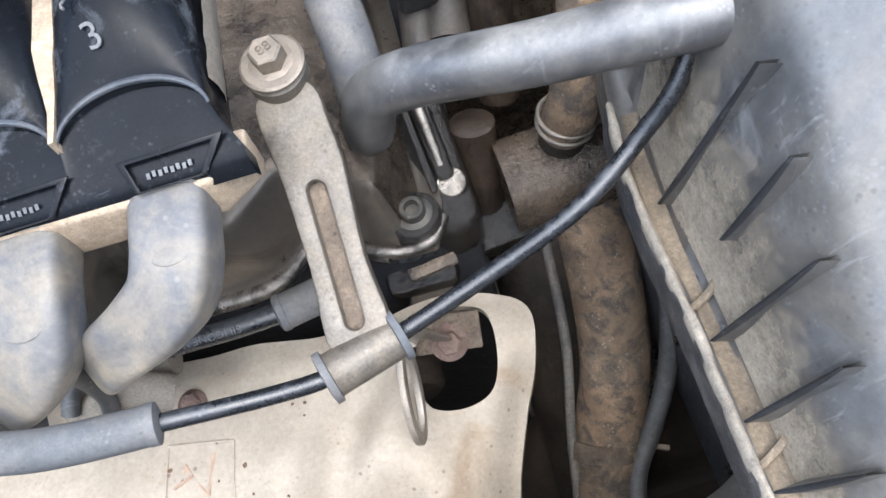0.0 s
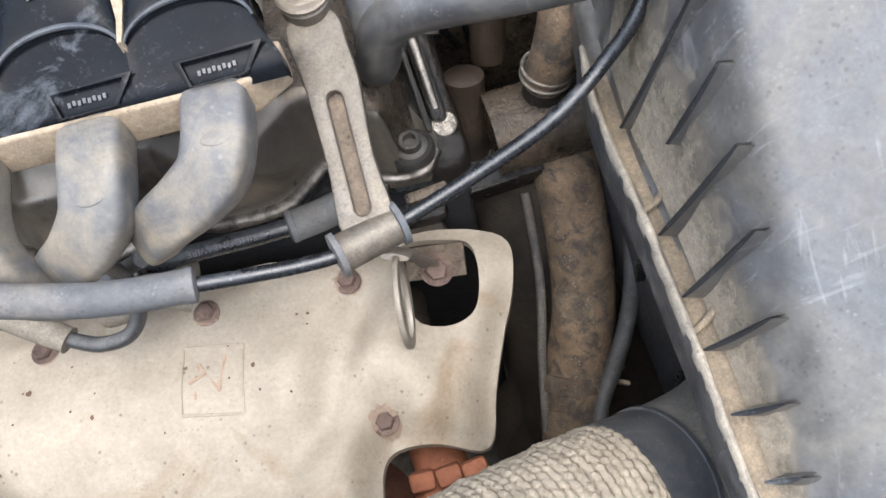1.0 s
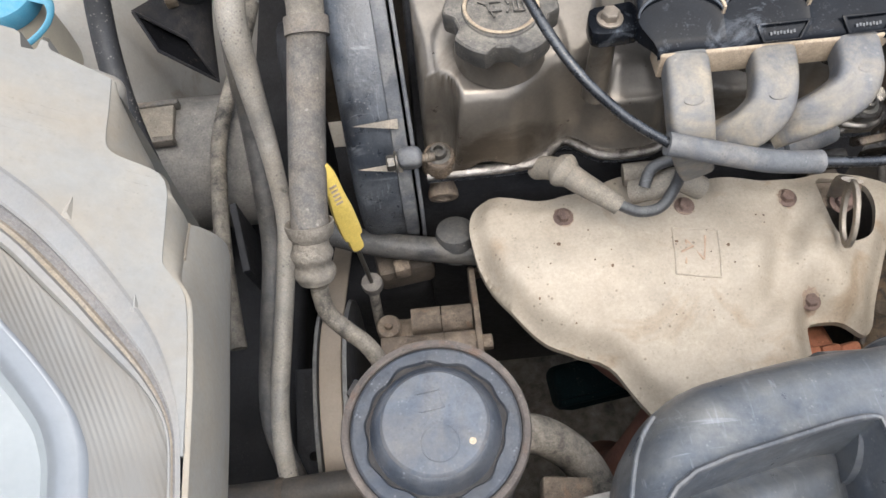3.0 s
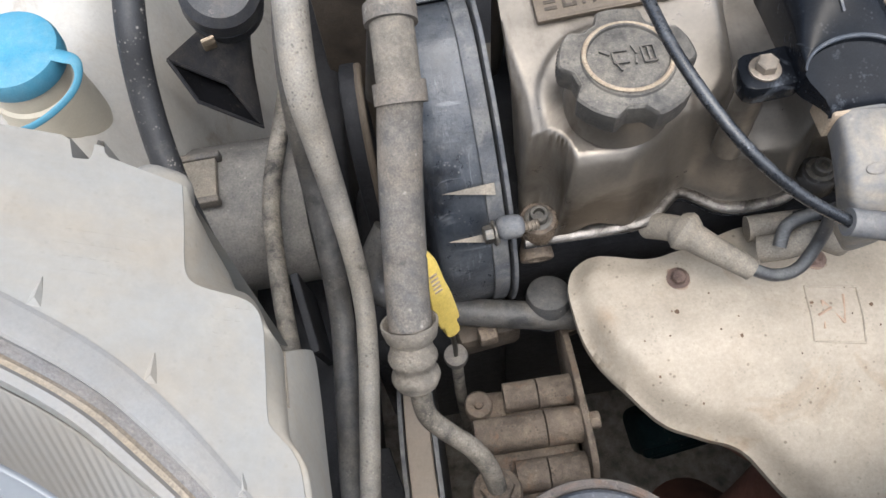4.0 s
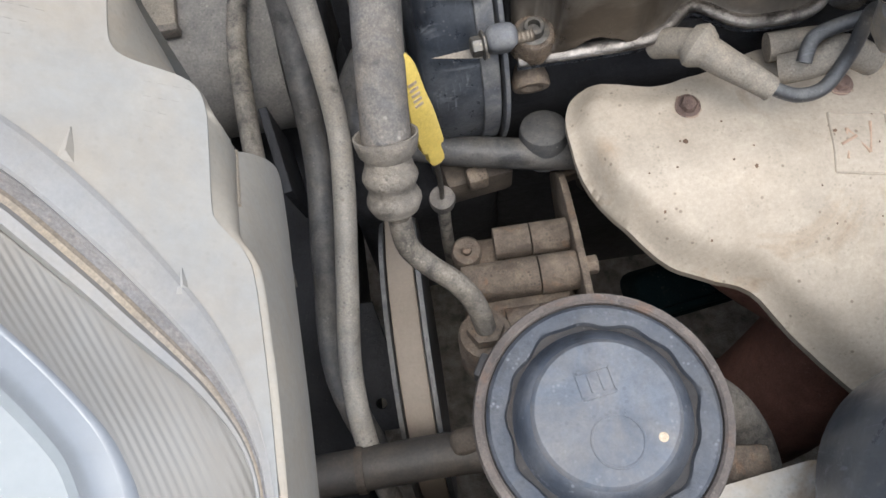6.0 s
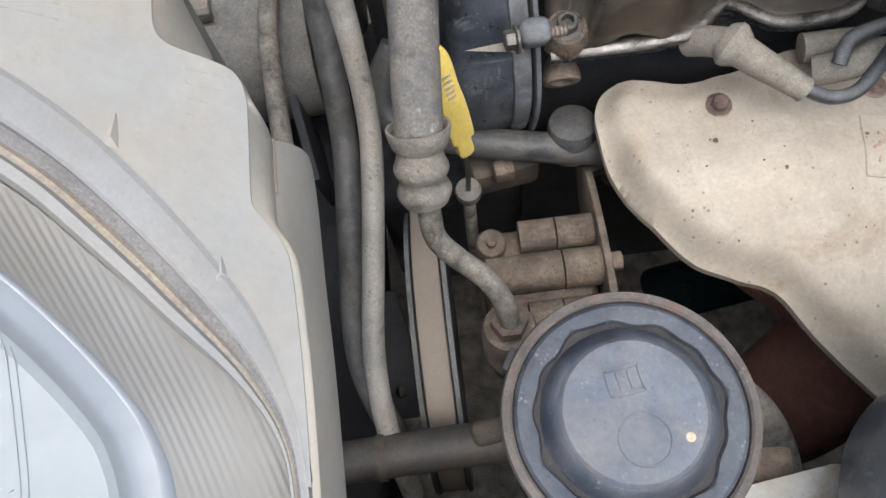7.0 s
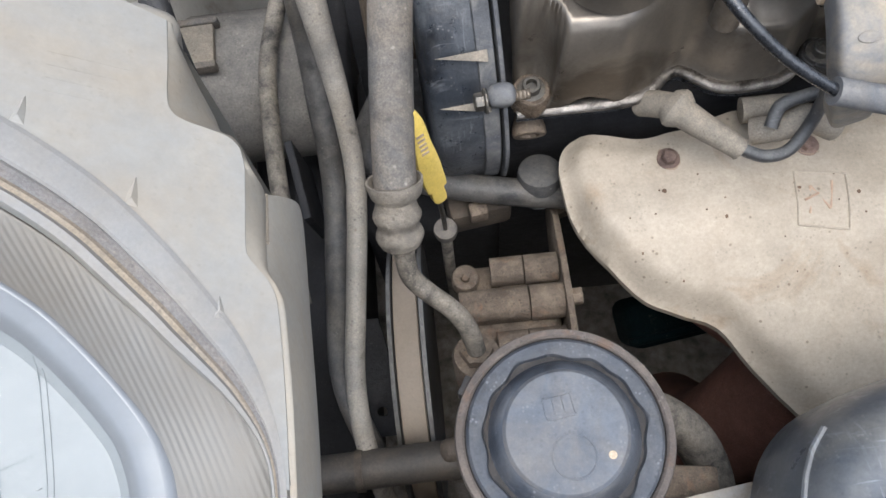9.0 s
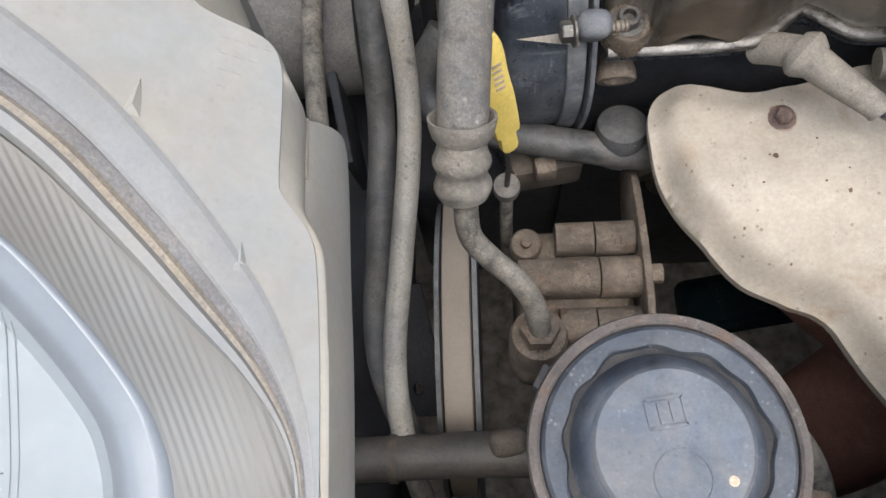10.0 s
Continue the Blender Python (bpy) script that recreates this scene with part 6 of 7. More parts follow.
part("crimp", tube([(-0.2755, -0.045, 0.843), (-0.2765, -0.055, 0.831), (-0.2767, -0.062, 0.8205), (-0.2765, -0.0685, 0.811)], crimp_radius, 28, 9), M["crimp"], pshose, "dusty crimped metal collar")
part("collar_rim", lathe([(0.0118, -0.008), (0.0145, -0.005), (0.0160, 0.001), (0.0162, 0.004), (0.0150, 0.004), (0.0125, -0.001)], (-0.2755, -0.0455, 0.8425), (0, 0.62, 0.78), 30), M["crimp"], pshose)
part("steel_pipe", tube([(-0.276, -0.070, 0.808), (-0.2745, -0.079, 0.789), (-0.265, -0.087, 0.777), (-0.252, -0.096, 0.768), (-0.243, -0.107, 0.760), (-0.239, -0.117, 0.742)], 0.0062, 18), M["tube_dark"], pshose, "dusty steel pipe")
hex_bolt("union_nut", (-0.239, -0.117, 0.732), (0.0, 0.1, 1), 0.019, 0.011, M["alu_dusty"], 0.0, "dusty union nut", pshose)

pump = thing("power_steering_pump", (-0.21, -0.07, 0.55), "dust-covered cast metal power steering pump", "pump")
part("pump_body", block((0.075, 0.085, 0.11), (-0.210, -0.075, 0.620), 0.010, 3), M["alu_dusty"], pump)
part("outlet_boss", lathe([(0.0165, -0.05), (0.0165, -0.006), (0.0150, 0.0)], (-0.239, -0.117, 0.731), (0, 0.05, 1), 28), M["alu_dusty"], pump)
for y, z, x0, x1, xc, r in ((-0.043, 0.681, -0.222, -0.172, -0.198, 0.0105), (-0.070, 0.683, -0.247, -0.170, -0.197, 0.0125), (-0.100, 0.676, -0.222, -0.172, -0.200, 0.0115)):
    part("lobe", tube([(x0, y, z), (xc, y, z)], r, 22, 2, square=0.25), M["alu_dusty"], pump)
    part("lobe_end", tube([(xc + 0.001, y, z), (x1, y, z)], r * 1.06, 22, 2), M["alu_dusty"], pump)
part("bleed_stud", lathe([(0.0105, -0.02), (0.0105, 0), (0.009, 0.002), (0.0035, 0.0022), (0.003, 0.007), (0.001, 0.0075)], (-0.241, -0.046, 0.683), (0, -0.15, 1), 24), M["alu_dusty"], pump)
BRK = flat_spline([(0.012, 0.650), (0.010, 0.668), (-0.002, 0.688), (-0.03, 0.696), (-0.07, 0.700), (-0.105, 0.694), (-0.113, 0.66), (-0.10, 0.64), (-0.05, 0.63)], 4)
part("bracket_plate", prism(BRK, 0.005, Matrix.Translation((-0.171, 0, 0)) @ YZ, 0.001), M["alu_dusty"], pump, "dusty steel bracket plate")
part("bracket_tab", block((0.022, 0.005, 0.020), pose(-0.158, 0.010, 0.660, 10, 0, 15), 0.001), M["alu_dusty"], pump)
hex_bolt("bracket_bolt", (-0.166, -0.071, 0.690), (1, 0, 0.05), 0.011, 0.008, M["alu_dusty"], 0.009, "dusty hexagon bolt", pump)

pulley = thing("pump_pulley", (-0.286, -0.095, 0.52), "dark steel pulley carrying a worn flat belt", "pulley")
part("pulley_disc", lathe([(0.04, -0.013), (0.103, -0.013), (0.104, -0.010), (0.096, -0.009), (0.096, 0.009), (0.104, 0.010), (0.103, 0.013), (0.04, 0.013)], (-0.286, -0.095, 0.608), (1, 0, 0), 64), M["hose"], pulley)
belt_pts = [(-0.286, -0.095 + 0.100 * math.cos(radians(a)), 0.608 + 0.100 * math.sin(radians(a))) for a in range(190, 56, -7)] + [(-0.286, -0.041 + 0.05 * k, 0.6922 - 0.0325 * k) for k in range(1, 5)]
part("belt", tube(belt_pts, 0.0088, 12, 2, flat=0.25, up=(0, 0, 1), square=0.5), M["belt"], pulley, "worn tan-grey rubber belt")

coolant = thing("coolant_pipe", (-0.235, 0.02, 0.70), "dusty grey steel coolant pipe", "pipe")
part("pipe_run", tube([(-0.288, 0.075, 0.748), (-0.303, 0.058, 0.728), (-0.300, 0.042, 0.714), (-0.28, 0.032, 0.711), (-0.25, 0.020, 0.710), (-0.195, 0.008, 0.708), (-0.15, 0.004, 0.700)], 0.0105, 20), M["ac_dark"], coolant)
part("stub", lathe([(0.0165, -0.02), (0.0165, 0.002), (0.0155, 0.006), (0.012, 0.0075)], (-0.179, 0.016, 0.716), (0, 0.2, 1), 26), M["pipe_dark"], coolant)
part("hex_end", block((0.014, 0.012, 0.014), pose(-0.226, 0.004, 0.690, 0, 0, 8), 0.002), M["alu_dusty"], coolant)
part("lower_elbow", block((0.05, 0.03, 0.03), pose(-0.225, 0.02, 0.668, 0, 0, 8), 0.006), M["grime_brown"], coolant)

dip = thing("dipstick", (-0.255, -0.02, 0.66), "yellow plastic dipstick handle on a thin dark rod", "dipstick")
HANDLE = flat_spline([(-0.0040, 0.033), (0.0010, 0.035), (0.0044, 0.028), (0.0052, 0.012), (0.0064, 0.0), (0.0066, -0.018), (0.0058, -0.0215), (0.0042, -0.0225), (0.0038, -0.032), (-0.0036, -0.032), (-0.0042, -0.0225), (-0.0060, -0.0205), (-0.0064, -0.002), (-0.0050, 0.012), (-0.0052, 0.026)], 3)
dz = Vector((0.010, -0.012, -0.085)).normalized()
dx = Vector((1.0, 0.55, 0.0))
dx = (dx - dz * dx.dot(dz)).normalized()
dip_m = Matrix((dx, -dz, dx.cross(-dz))).transposed().to_4x4()
dip_m.translation = (-0.2575, -0.020, 0.822)
part("handle", prism([(x * 1.15, y * 1.32) for x, y in HANDLE], 0.006, dip_m @ Matrix.Translation((0, 0, -0.003)), 0.0011), M["yellow"], dip)
bars([(0.0, 0.026 - 0.004 * k) for k in range(5)], (0.005, 0.0018), dip_m @ Matrix.Translation((0, 0, 0.003)), M["core"], dip, "worn_lettering", 0.0004)
part("rod", tube([(-0.2535, -0.025, 0.782), (-0.252, -0.021, 0.745), (-0.252, -0.010, 0.695)], 0.0018, 8), M["bolt_dark"], dip)
part("knob", lathe([(0.004, -0.007), (0.0085, -0.006), (0.0092, 0.0), (0.0085, 0.004), (0.003, 0.0055)], (-0.252, -0.010, 0.694), (0, -0.1, 1), 22), M["hose_dusty"], dip, "dusty grey rubber seal")
part("tube_pipe", tube([(-0.252, -0.010, 0.692), (-0.252, -0.022, 0.64), (-0.25, -0.03, 0.56)], 0.0045, 12), M["tube_dark"], dip)

# ---- power steering reservoir ----
RC = Vector((-0.2045, -0.1935, 0.865))
res = thing("power_steering_reservoir", (-0.2045, -0.1935, 0.77), "round reservoir with a grey-blue scuffed plastic cap", "reservoir")
part("body", lathe([(0.040, -0.105), (0.0455, -0.095), (0.0465, -0.03), (0.0490, -0.022), (0.0496, -0.004), (0.0485, 0.0)], RC, (0, 0, 1), 64), M["res_body"], res)
part("rim", lathe([(0.0456, -0.004), (0.0500, -0.006), (0.0504, 0.0), (0.0496, 0.0026), (0.0468, 0.0030), (0.0458, 0.0020)], RC, (0, 0, 1), 72, ring_shape=True), M["res_rim"], res, "rusty brown rim")


def grips(a, r, h):
    wave = 0.0007 * math.sin(13 * a) + 0.0006 * math.sin(7 * a + 1.0) + 0.0005 * math.sin(4 * a)
    return r + wave * smooth(0.0400, 0.0372, r)


part("cap_rim", lathe([(0.0456, -0.003), (0.0450, 0.0012), (0.0436, 0.0025), (0.0400, 0.0027), (0.0376, 0.0020), (0.0366, -0.0002), (0.0362, -0.0045)], RC, (0, 0, 1), 160, grips), M["res_band"], res, "dark blue-black outer band with a wavy inner edge", angle=35)
cap_top = part("cap", lathe([(0.0375, -0.0034), (0.0358, -0.0022), (0.0342, 0.0016), (0.0325, 0.0062), (0.0306, 0.0088), (0.0284, 0.0104)], RC, (0, 0, 1), 120), M["res_band"], res, "domed dark cap wall", angle=60)
part("cap_disc", lathe([(0.0288, 0.0098), (0.0280, 0.0112), (0.0268, 0.0121), (0.0200, 0.0123), (0.004, 0.0124)], RC, (0, 0, 1), 96), M["res_cap"], cap_top, "grey-blue scuffed plastic disc", angle=35)
part("raised_ring", lathe([(0.0105, 0.0118), (0.0102, 0.0128), (0.0094, 0.0128), (0.0091, 0.0118)], RC + Vector((0.002, -0.011, -0.0001)), (0, 0, 1), 36, ring_shape=True), M["res_cap"], cap_top)
for k, (w, h) in enumerate(((0.013, 0.0012), (0.013, 0.0012), (0.0012, 0.010), (0.0012, 0.010), (0.0012, 0.007), (0.0012, 0.007))):
    bars([((0, 0.0165), (0, 0.0065), (-0.0065, 0.0115), (0.0065, 0.0115), (-0.0022, 0.0115), (0.0022, 0.0115))[k:k + 1]][0], (w, h), pose(RC.x, RC.y, RC.z + 0.0120, 0, 0, 8), M["res_cap"], cap_top, "raised_symbol", 0.0010)
bars([(-0.008 + 0.0032 * k, -0.001) for k in range(6)], (0.0022, 0.0032), pose(RC.x, RC.y, RC.z + 0.0122, 0, 0, -8), M["res_cap"], cap_top, "raised_symbol", 0.0004)
part("rust_spot", lathe([(0.0020, -0.0002), (0.0018, 0.0002), (0.001, 0.0003)], RC + Vector((0.0185, -0.012, 0.0122)), (0, 0, 1), 14), M["core"], cap_top, "small orange rust spot")
part("spout_tab", block((0.010, 0.006, 0.012), pose(RC.x - 0.042, RC.y + 0.027, RC.z - 0.006, 0, 0, 60), 0.001), M["res_body"], res)
ps_pipe = thing("reservoir_pipe", (-0.30, -0.178, 0.69), "dark dusty hose lying below the reservoir", "hose", "rubber hoses")
part("hose_run", tube([(-0.43, -0.182, 0.700), (-0.33, -0.180, 0.702), (-0.26, -0.179, 0.706), (-0.20, -0.185, 0.712)], 0.0128, 22), M["hose_dark"], ps_pipe)
part("clamp", tube([(-0.3255, -0.180, 0.702), (-0.3205, -0.180, 0.702)], 0.0140, 22, 2), M["grime_brown"], ps_pipe)
part("saddle", block((0.022, 0.016, 0.014), pose(-0.258, -0.174, 0.716, 10, 0, 6), 0.006, 3), M["grime_brown"], ps_pipe)
ret = thing("return_hose", (-0.13, -0.17, 0.72), "dusty brown return hose beside the reservoir", "hose", "rubber hoses")
part("hose_run", tube([(-0.165, -0.170, 0.760), (-0.140, -0.166, 0.745), (-0.115, -0.178, 0.728), (-0.100, -0.200, 0.71), (-0.095, -0.24, 0.69)], 0.0135, 20), M["tube_dark"], ret)
part("lug", block((0.032, 0.020, 0.014), pose(-0.130, -0.213, 0.770, 0, 6, -6), 0.003), M["alu_dusty"], ret)


# ---- tubes beside the lamp ----
ac = thing("air_conditioning_pipe", (-0.315, 0.0, 0.70), "dusty bare aluminium pipe bent down beside the lamp", "pipe", "aluminium pipes")
part("pipe_run", tube([(-0.312, 0.24, 0.955), (-0.315, 0.150, 0.935), (-0.318, 0.096, 0.900), (-0.316, 0.074, 0.860), (-0.310, 0.040, 0.812), (-0.3075, 0.010, 0.775), (-0.3085, -0.025, 0.764), (-0.315, -0.076, 0.742), (-0.321, -0.125, 0.720), (-0.318, -0.167, 0.700), (-0.31, -0.20, 0.66)], lambda t: 0.0104 - 0.0035 * smooth(0.18, 0.45, t), 20), M["tube"], ac)
ac2 = thing("air_conditioning_pipe", (-0.33, 0.0, 0.68), "grey dusty aluminium pipe running below another", "pipe", "aluminium pipes")
part("pipe_run", tube([(-0.322, 0.20, 0.90), (-0.328, 0.140, 0.880), (-0.331, 0.110, 0.840), (-0.332, 0.09, 0.79), (-0.330, 0.055, 0.755), (-0.330, 0.015, 0.72), (-0.333, -0.05, 0.705), (-0.333, -0.12, 0.69), (-0.31, -0.18, 0.66)], 0.0088, 20), M["ac_dark"], ac2)
thinp = thing("spotted_pipe", (-0.37, 0.08, 0.70), "thin grey pipe spotted with dirt", "pipe")
part("pipe_run", tube([(-0.345, 0.26, 0.765), (-0.358, 0.200, 0.752), (-0.373, 0.130, 0.742), (-0.3745, 0.078, 0.731), (-0.369, 0.010, 0.720), (-0.36, -0.06, 0.70)], 0.0070, 16), M["tube_dark"], thinp)
strip = thing("steel_bracket", (-0.355, 0.04, 0.66), "dark rusty flat steel bracket behind the pipes", "bracket")
part("strip", block((0.006, 0.060, 0.10), pose(-0.358, 0.040, 0.680, 15, 0, 10), 0.001), M["grime"], strip)
arm_low = thing("lower_bracket", (-0.32, -0.11, 0.56), "dark painted steel bracket with a round hole", "bracket")
low_plate = [(-0.014, -0.020), (0.016, -0.020), (0.016, 0.014), (0.004, 0.075), (-0.012, 0.075), (-0.014, 0.014)]
part("plate", prism(low_plate, 0.004, pose(-0.318, -0.122, 0.600, 20, 0, 0), 0.0008, 2, ([(0.004 * math.cos(a * 0.5236), 0.004 * math.sin(a * 0.5236)) for a in range(12)],)), M["grime"], arm_low)
mount_arm = thing("mount_bracket", (-0.298, 0.15, 0.60), "brown grimy engine mount bracket with a worn rim", "bracket")
ARCH = flat_spline([(0.105, 0.60), (0.100, 0.72), (0.108, 0.795), (0.128, 0.828), (0.155, 0.832), (0.180, 0.805), (0.190, 0.74), (0.190, 0.60)], 4)
part("arch", prism(ARCH, 0.012, Matrix.Translation((-0.304, 0, 0)) @ YZ, 0.002), M["grime"], mount_arm)
part("arch_rim", tube([(-0.291, y, z) for y, z in ((0.101, 0.70), (0.1045, 0.770), (0.116, 0.812), (0.138, 0.831), (0.160, 0.828))], 0.0030, 8), M["plate"], mount_arm, "worn tan bracket rim")
inner_box = thing("dark_resonator", (-0.41, 0.12, 0.60), "dark grey plastic resonator drum with a dusty latch", "resonator")
part("drum", tube([(-0.490, 0.150, 0.672), (-0.355, 0.155, 0.668)], 0.064, 40, 8), M["drum"], inner_box)
latch = part("latch", block((0.036, 0.036, 0.007), pose(-0.435, 0.148, 0.737, 3, 0, 2), 0.0015), M["plug"], inner_box, "dusty tan latch")
for dy in (-0.021, 0.021):
    part("latch_bar", block((0.040, 0.006, 0.010), pose(-0.434, 0.148 + dy, 0.738, 3, 0, 2), 0.0015), M["hose_dusty"], latch)
bhose = thing("black_hose", (-0.41, 0.1, 0.80), "black speckled rubber hose behind the lamp", "hose", "rubber hoses")
part("hose_run", tube([(-0.405, 0.26, 0.955), (-0.409, 0.150, 0.925), (-0.415, 0.112, 0.880), (-0.409, 0.070, 0.840), (-0.398, 0.035, 0.800), (-0.39, 0.01, 0.74)], 0.0090, 20), M["hose_black"], bhose)

shroud = thing("fan_cowl", (-0.05, -0.03, 0.40), "dark teal plastic fan cowl deep below the shield", "fan cowl")
part("cowl_body", block((0.10, 0.05, 0.07), pose(-0.035, -0.020, 0.440, 20, 0, 8), 0.012, 3), M["teal"], shroud)
part("cowl_lip", block((0.10, 0.008, 0.016), pose(-0.035, -0.046, 0.466, 20, 0, 8), 0.003), M["teal"], shroud)

# ---- horn ----
horn = thing("car_horn", (-0.40, 0.22, 0.76), "black dusty plastic car horn trumpet", "horn")
mouth = [Vector((-0.424, 0.190, 0.830)), Vector((-0.412, 0.175, 0.798)), Vector((-0.378, 0.190, 0.739)), Vector((-0.3945, 0.203, 0.782))]
middle = sum(mouth, Vector()) / 4


def trumpet(grow_by):
    """The flared horn between its four-cornered mouth and its round throat."""
    hb = bmesh.new()
    rings = []
    centre = Vector((-0.393, 0.254, 0.790))
    for t in (0.0, 0.1, 0.25, 0.4, 0.6, 0.8, 1.0):
        ring = []
        for k in range(32):
            side, u = divmod(k, 8)
            q = mouth[side].lerp(mouth[(side + 1) % 4], u / 8)
            q = middle + (q - middle) * (1 + grow_by * 18)
            a = 2 * math.pi * (k + 12) / 32
            rq = centre + Vector((0.018 * math.cos(a), 0.006 * math.cos(a), 0.016 * math.sin(a))) * (1 + grow_by * 40)
            ring.append(hb.verts.new(q.lerp(rq, t ** 0.75)))
        rings.append(ring)
    for a, b in zip(rings, rings[1:]):
        for k in range(32):
            hb.faces.new((a[k], a[(k + 1) % 32], b[(k + 1) % 32], b[k]))
    hb.faces.new(rings[-1])
    return hb


flare = part("trumpet", trumpet(0.0), M["horn"], horn, "dusty flared horn mouth", angle=50)
# added liner whose black colour paints the shade in the mouth
part("inner_face", trumpet(-0.0035), M["inside"], flare, "inside of the horn, coloured black for its shade", angle=50)
rim_pts = [mouth[k // 4].lerp(mouth[(k // 4 + 1) % 4], (k % 4) / 4) for k in range(16)]
part("mouth_edge", tube([middle + (q - middle) * 0.97 for q in rim_pts + rim_pts[:1]], 0.0014, 8, 1, straight=True), M["horn"], flare)
part("coil_body", lathe([(0.022, -0.024), (0.030, -0.018), (0.031, -0.001), (0.0295, 0.0), (0.031, 0.001), (0.030, 0.018), (0.024, 0.024), (0.01, 0.025)], (-0.386, 0.248, 0.826), (0.15, -0.45, 0.85), 32), M["plastic"], horn, "round black horn body")
part("strap", block((0.010, 0.003, 0.020), pose(-0.399, 0.215, 0.814, 25, 0, 20), 0.0012), M["core"], horn, "dusty tan strap")

# ---- washer tank ----
tank = thing("washer_tank_filler", (-0.455, 0.09, 0.85), "cloudy washer tank neck with a bright blue cap", "washer tank")
part("neck", lathe([(0.033, -0.16), (0.0325, -0.10), (0.0315, -0.05), (0.0300, -0.030), (0.0290, -0.016), (0.0265, -0.014), (0.0265, 0.0)], (-0.504, 0.165, 0.866), (0.05, -0.1, 1), 40), M["tank"], tank)
cap_lid = part("cap", lathe([(0.030, -0.003), (0.0308, 0.0), (0.0308, 0.009), (0.0295, 0.0125), (0.026, 0.0140), (0.004, 0.0142)], (-0.504, 0.167, 0.870), (0.05, -0.1, 1), 48), M["blue"], tank, "bright blue plastic cap")
part("strap", tube([(-0.482, 0.160, 0.880), (-0.472, 0.157, 0.879), (-0.463, 0.153, 0.876), (-0.464, 0.144, 0.869), (-0.474, 0.134, 0.863), (-0.492, 0.124, 0.858), (-0.515, 0.122, 0.852)], lambda t: 0.0048 - 0.0024 * smooth(0.2, 0.5, t), 10, flat=0.35), M["blue"], cap_lid, "thin blue plastic strap")


# ---- headlamp ----
lamp = thing("headlamp", (-0.42, -0.15, 0.70), "headlamp with an off-white plastic housing and a fluted clear lens", "headlamp")


def shell_height(x, y):
    return 0.960 - 0.70 * (x + 0.372) + 0.04 * (y + 0.088)


RIDGE = [(-0.53, -0.012), (-0.47, -0.044), (-0.4350, -0.0610), (-0.4085, -0.0755), (-0.3880, -0.0890), (-0.3713, -0.1040), (-0.3510, -0.1285), (-0.3350, -0.1530), (-0.3262, -0.1750), (-0.3210, -0.2000), (-0.3185, -0.24)]
FOLD = [(-0.3620, -0.0105), (-0.3612, -0.030), (-0.3610, -0.0460), (-0.3602, -0.0535), (-0.3575, -0.0575), (-0.3524, -0.0593), (-0.3440, -0.0608), (-0.3390, -0.0625), (-0.3352, -0.0665), (-0.3335, -0.0740), (-0.3332, -0.0800), (-0.3331, -0.0955), (-0.3330, -0.1120), (-0.3320, -0.1170), (-0.3286, -0.1218), (-0.3240, -0.1285), (-0.3215, -0.1400), (-0.3195, -0.1800), (-0.3185, -0.24)]
LOW = [(-0.3640, -0.0095, 0.950), (-0.3610, -0.0165, 0.937), (-0.3594, -0.0223, 0.925), (-0.3586, -0.0250, 0.914), (-0.3580, -0.0270, 0.906), (-0.3577, -0.0287, 0.900), (-0.3560, -0.0360, 0.900), (-0.3520, -0.0385, 0.900), (-0.3490, -0.0450, 0.900), (-0.3345, -0.0735, 0.926), (-0.3328, -0.0735, 0.9014), (-0.3308, -0.0890, 0.9075), (-0.3283, -0.1080, 0.9155), (-0.3270, -0.1180, 0.9190), (-0.3258, -0.1240, 0.9195), (-0.3232, -0.1305, 0.9185), (-0.3208, -0.1410, 0.9170), (-0.3190, -0.1800, 0.9155), (-0.3180, -0.24, 0.913)]
POST_IN = [(-0.3328, -0.0735, 0.9010), (-0.3310, -0.0880, 0.9067), (-0.3290, -0.1040, 0.9132), (-0.3269, -0.1189, 0.9190), (-0.3237, -0.1301, 0.9182), (-0.3208, -0.1500, 0.9162), (-0.3195, -0.1900, 0.9147), (-0.3180, -0.2500, 0.9127)]
POST_OUT = [(-0.3338, -0.0440, 0.823), (-0.3322, -0.0515, 0.823), (-0.3305, -0.0750, 0.823), (-0.3297, -0.0950, 0.823), (-0.3289, -0.1188, 0.823), (-0.3275, -0.1550, 0.822), (-0.3262, -0.1930, 0.822), (-0.3250, -0.2700, 0.820)]
ridge_line = [(q.x, q.y) for q in spline([(x, y, 0) for x, y in RIDGE], 6)]
fold_line = [(q.x, q.y) for q in spline([(x, y, 0) for x, y in FOLD], 6)]
BACK = [(-0.3710, -0.0080), (-0.3883, -0.0033), (-0.3895, 0.0045), (-0.3915, 0.0045), (-0.3930, -0.0065), (-0.3986, -0.0075), (-0.4003, 0.0030), (-0.53, -0.004)]
housing = part("housing", pressing(fold_line[::-1] + BACK + ridge_line[:-1], shell_height, 0.0030, 0.0016, lip=0.003), M["lamp_shell"], lamp, "off-white dusty plastic housing", angle=50)
fold_3d = [Vector((q.x, q.y, shell_height(q.x, q.y) - 0.0010)) for q in spline([(x, y, 0) for x, y in FOLD], 8)]
low_3d = spline(LOW, 8)
wall_rows = [[a.lerp(b, t) + Vector((0.0022 * math.sin(math.pi * t), 0, 0)) for a, b in zip(fold_3d, low_3d)] for t in (0.0, 0.06, 0.15, 0.3, 0.5, 0.7, 0.85, 1.0)]
wall_rows.append([q + Vector((-0.004, 0.002, -0.03)) for q in low_3d])
# paler than the shell: front light is put into side and post colour
part("side_wall", loft_rows(wall_rows), M["lamp_side_lit"], lamp, "dusty tan-streaked housing side", angle=60)
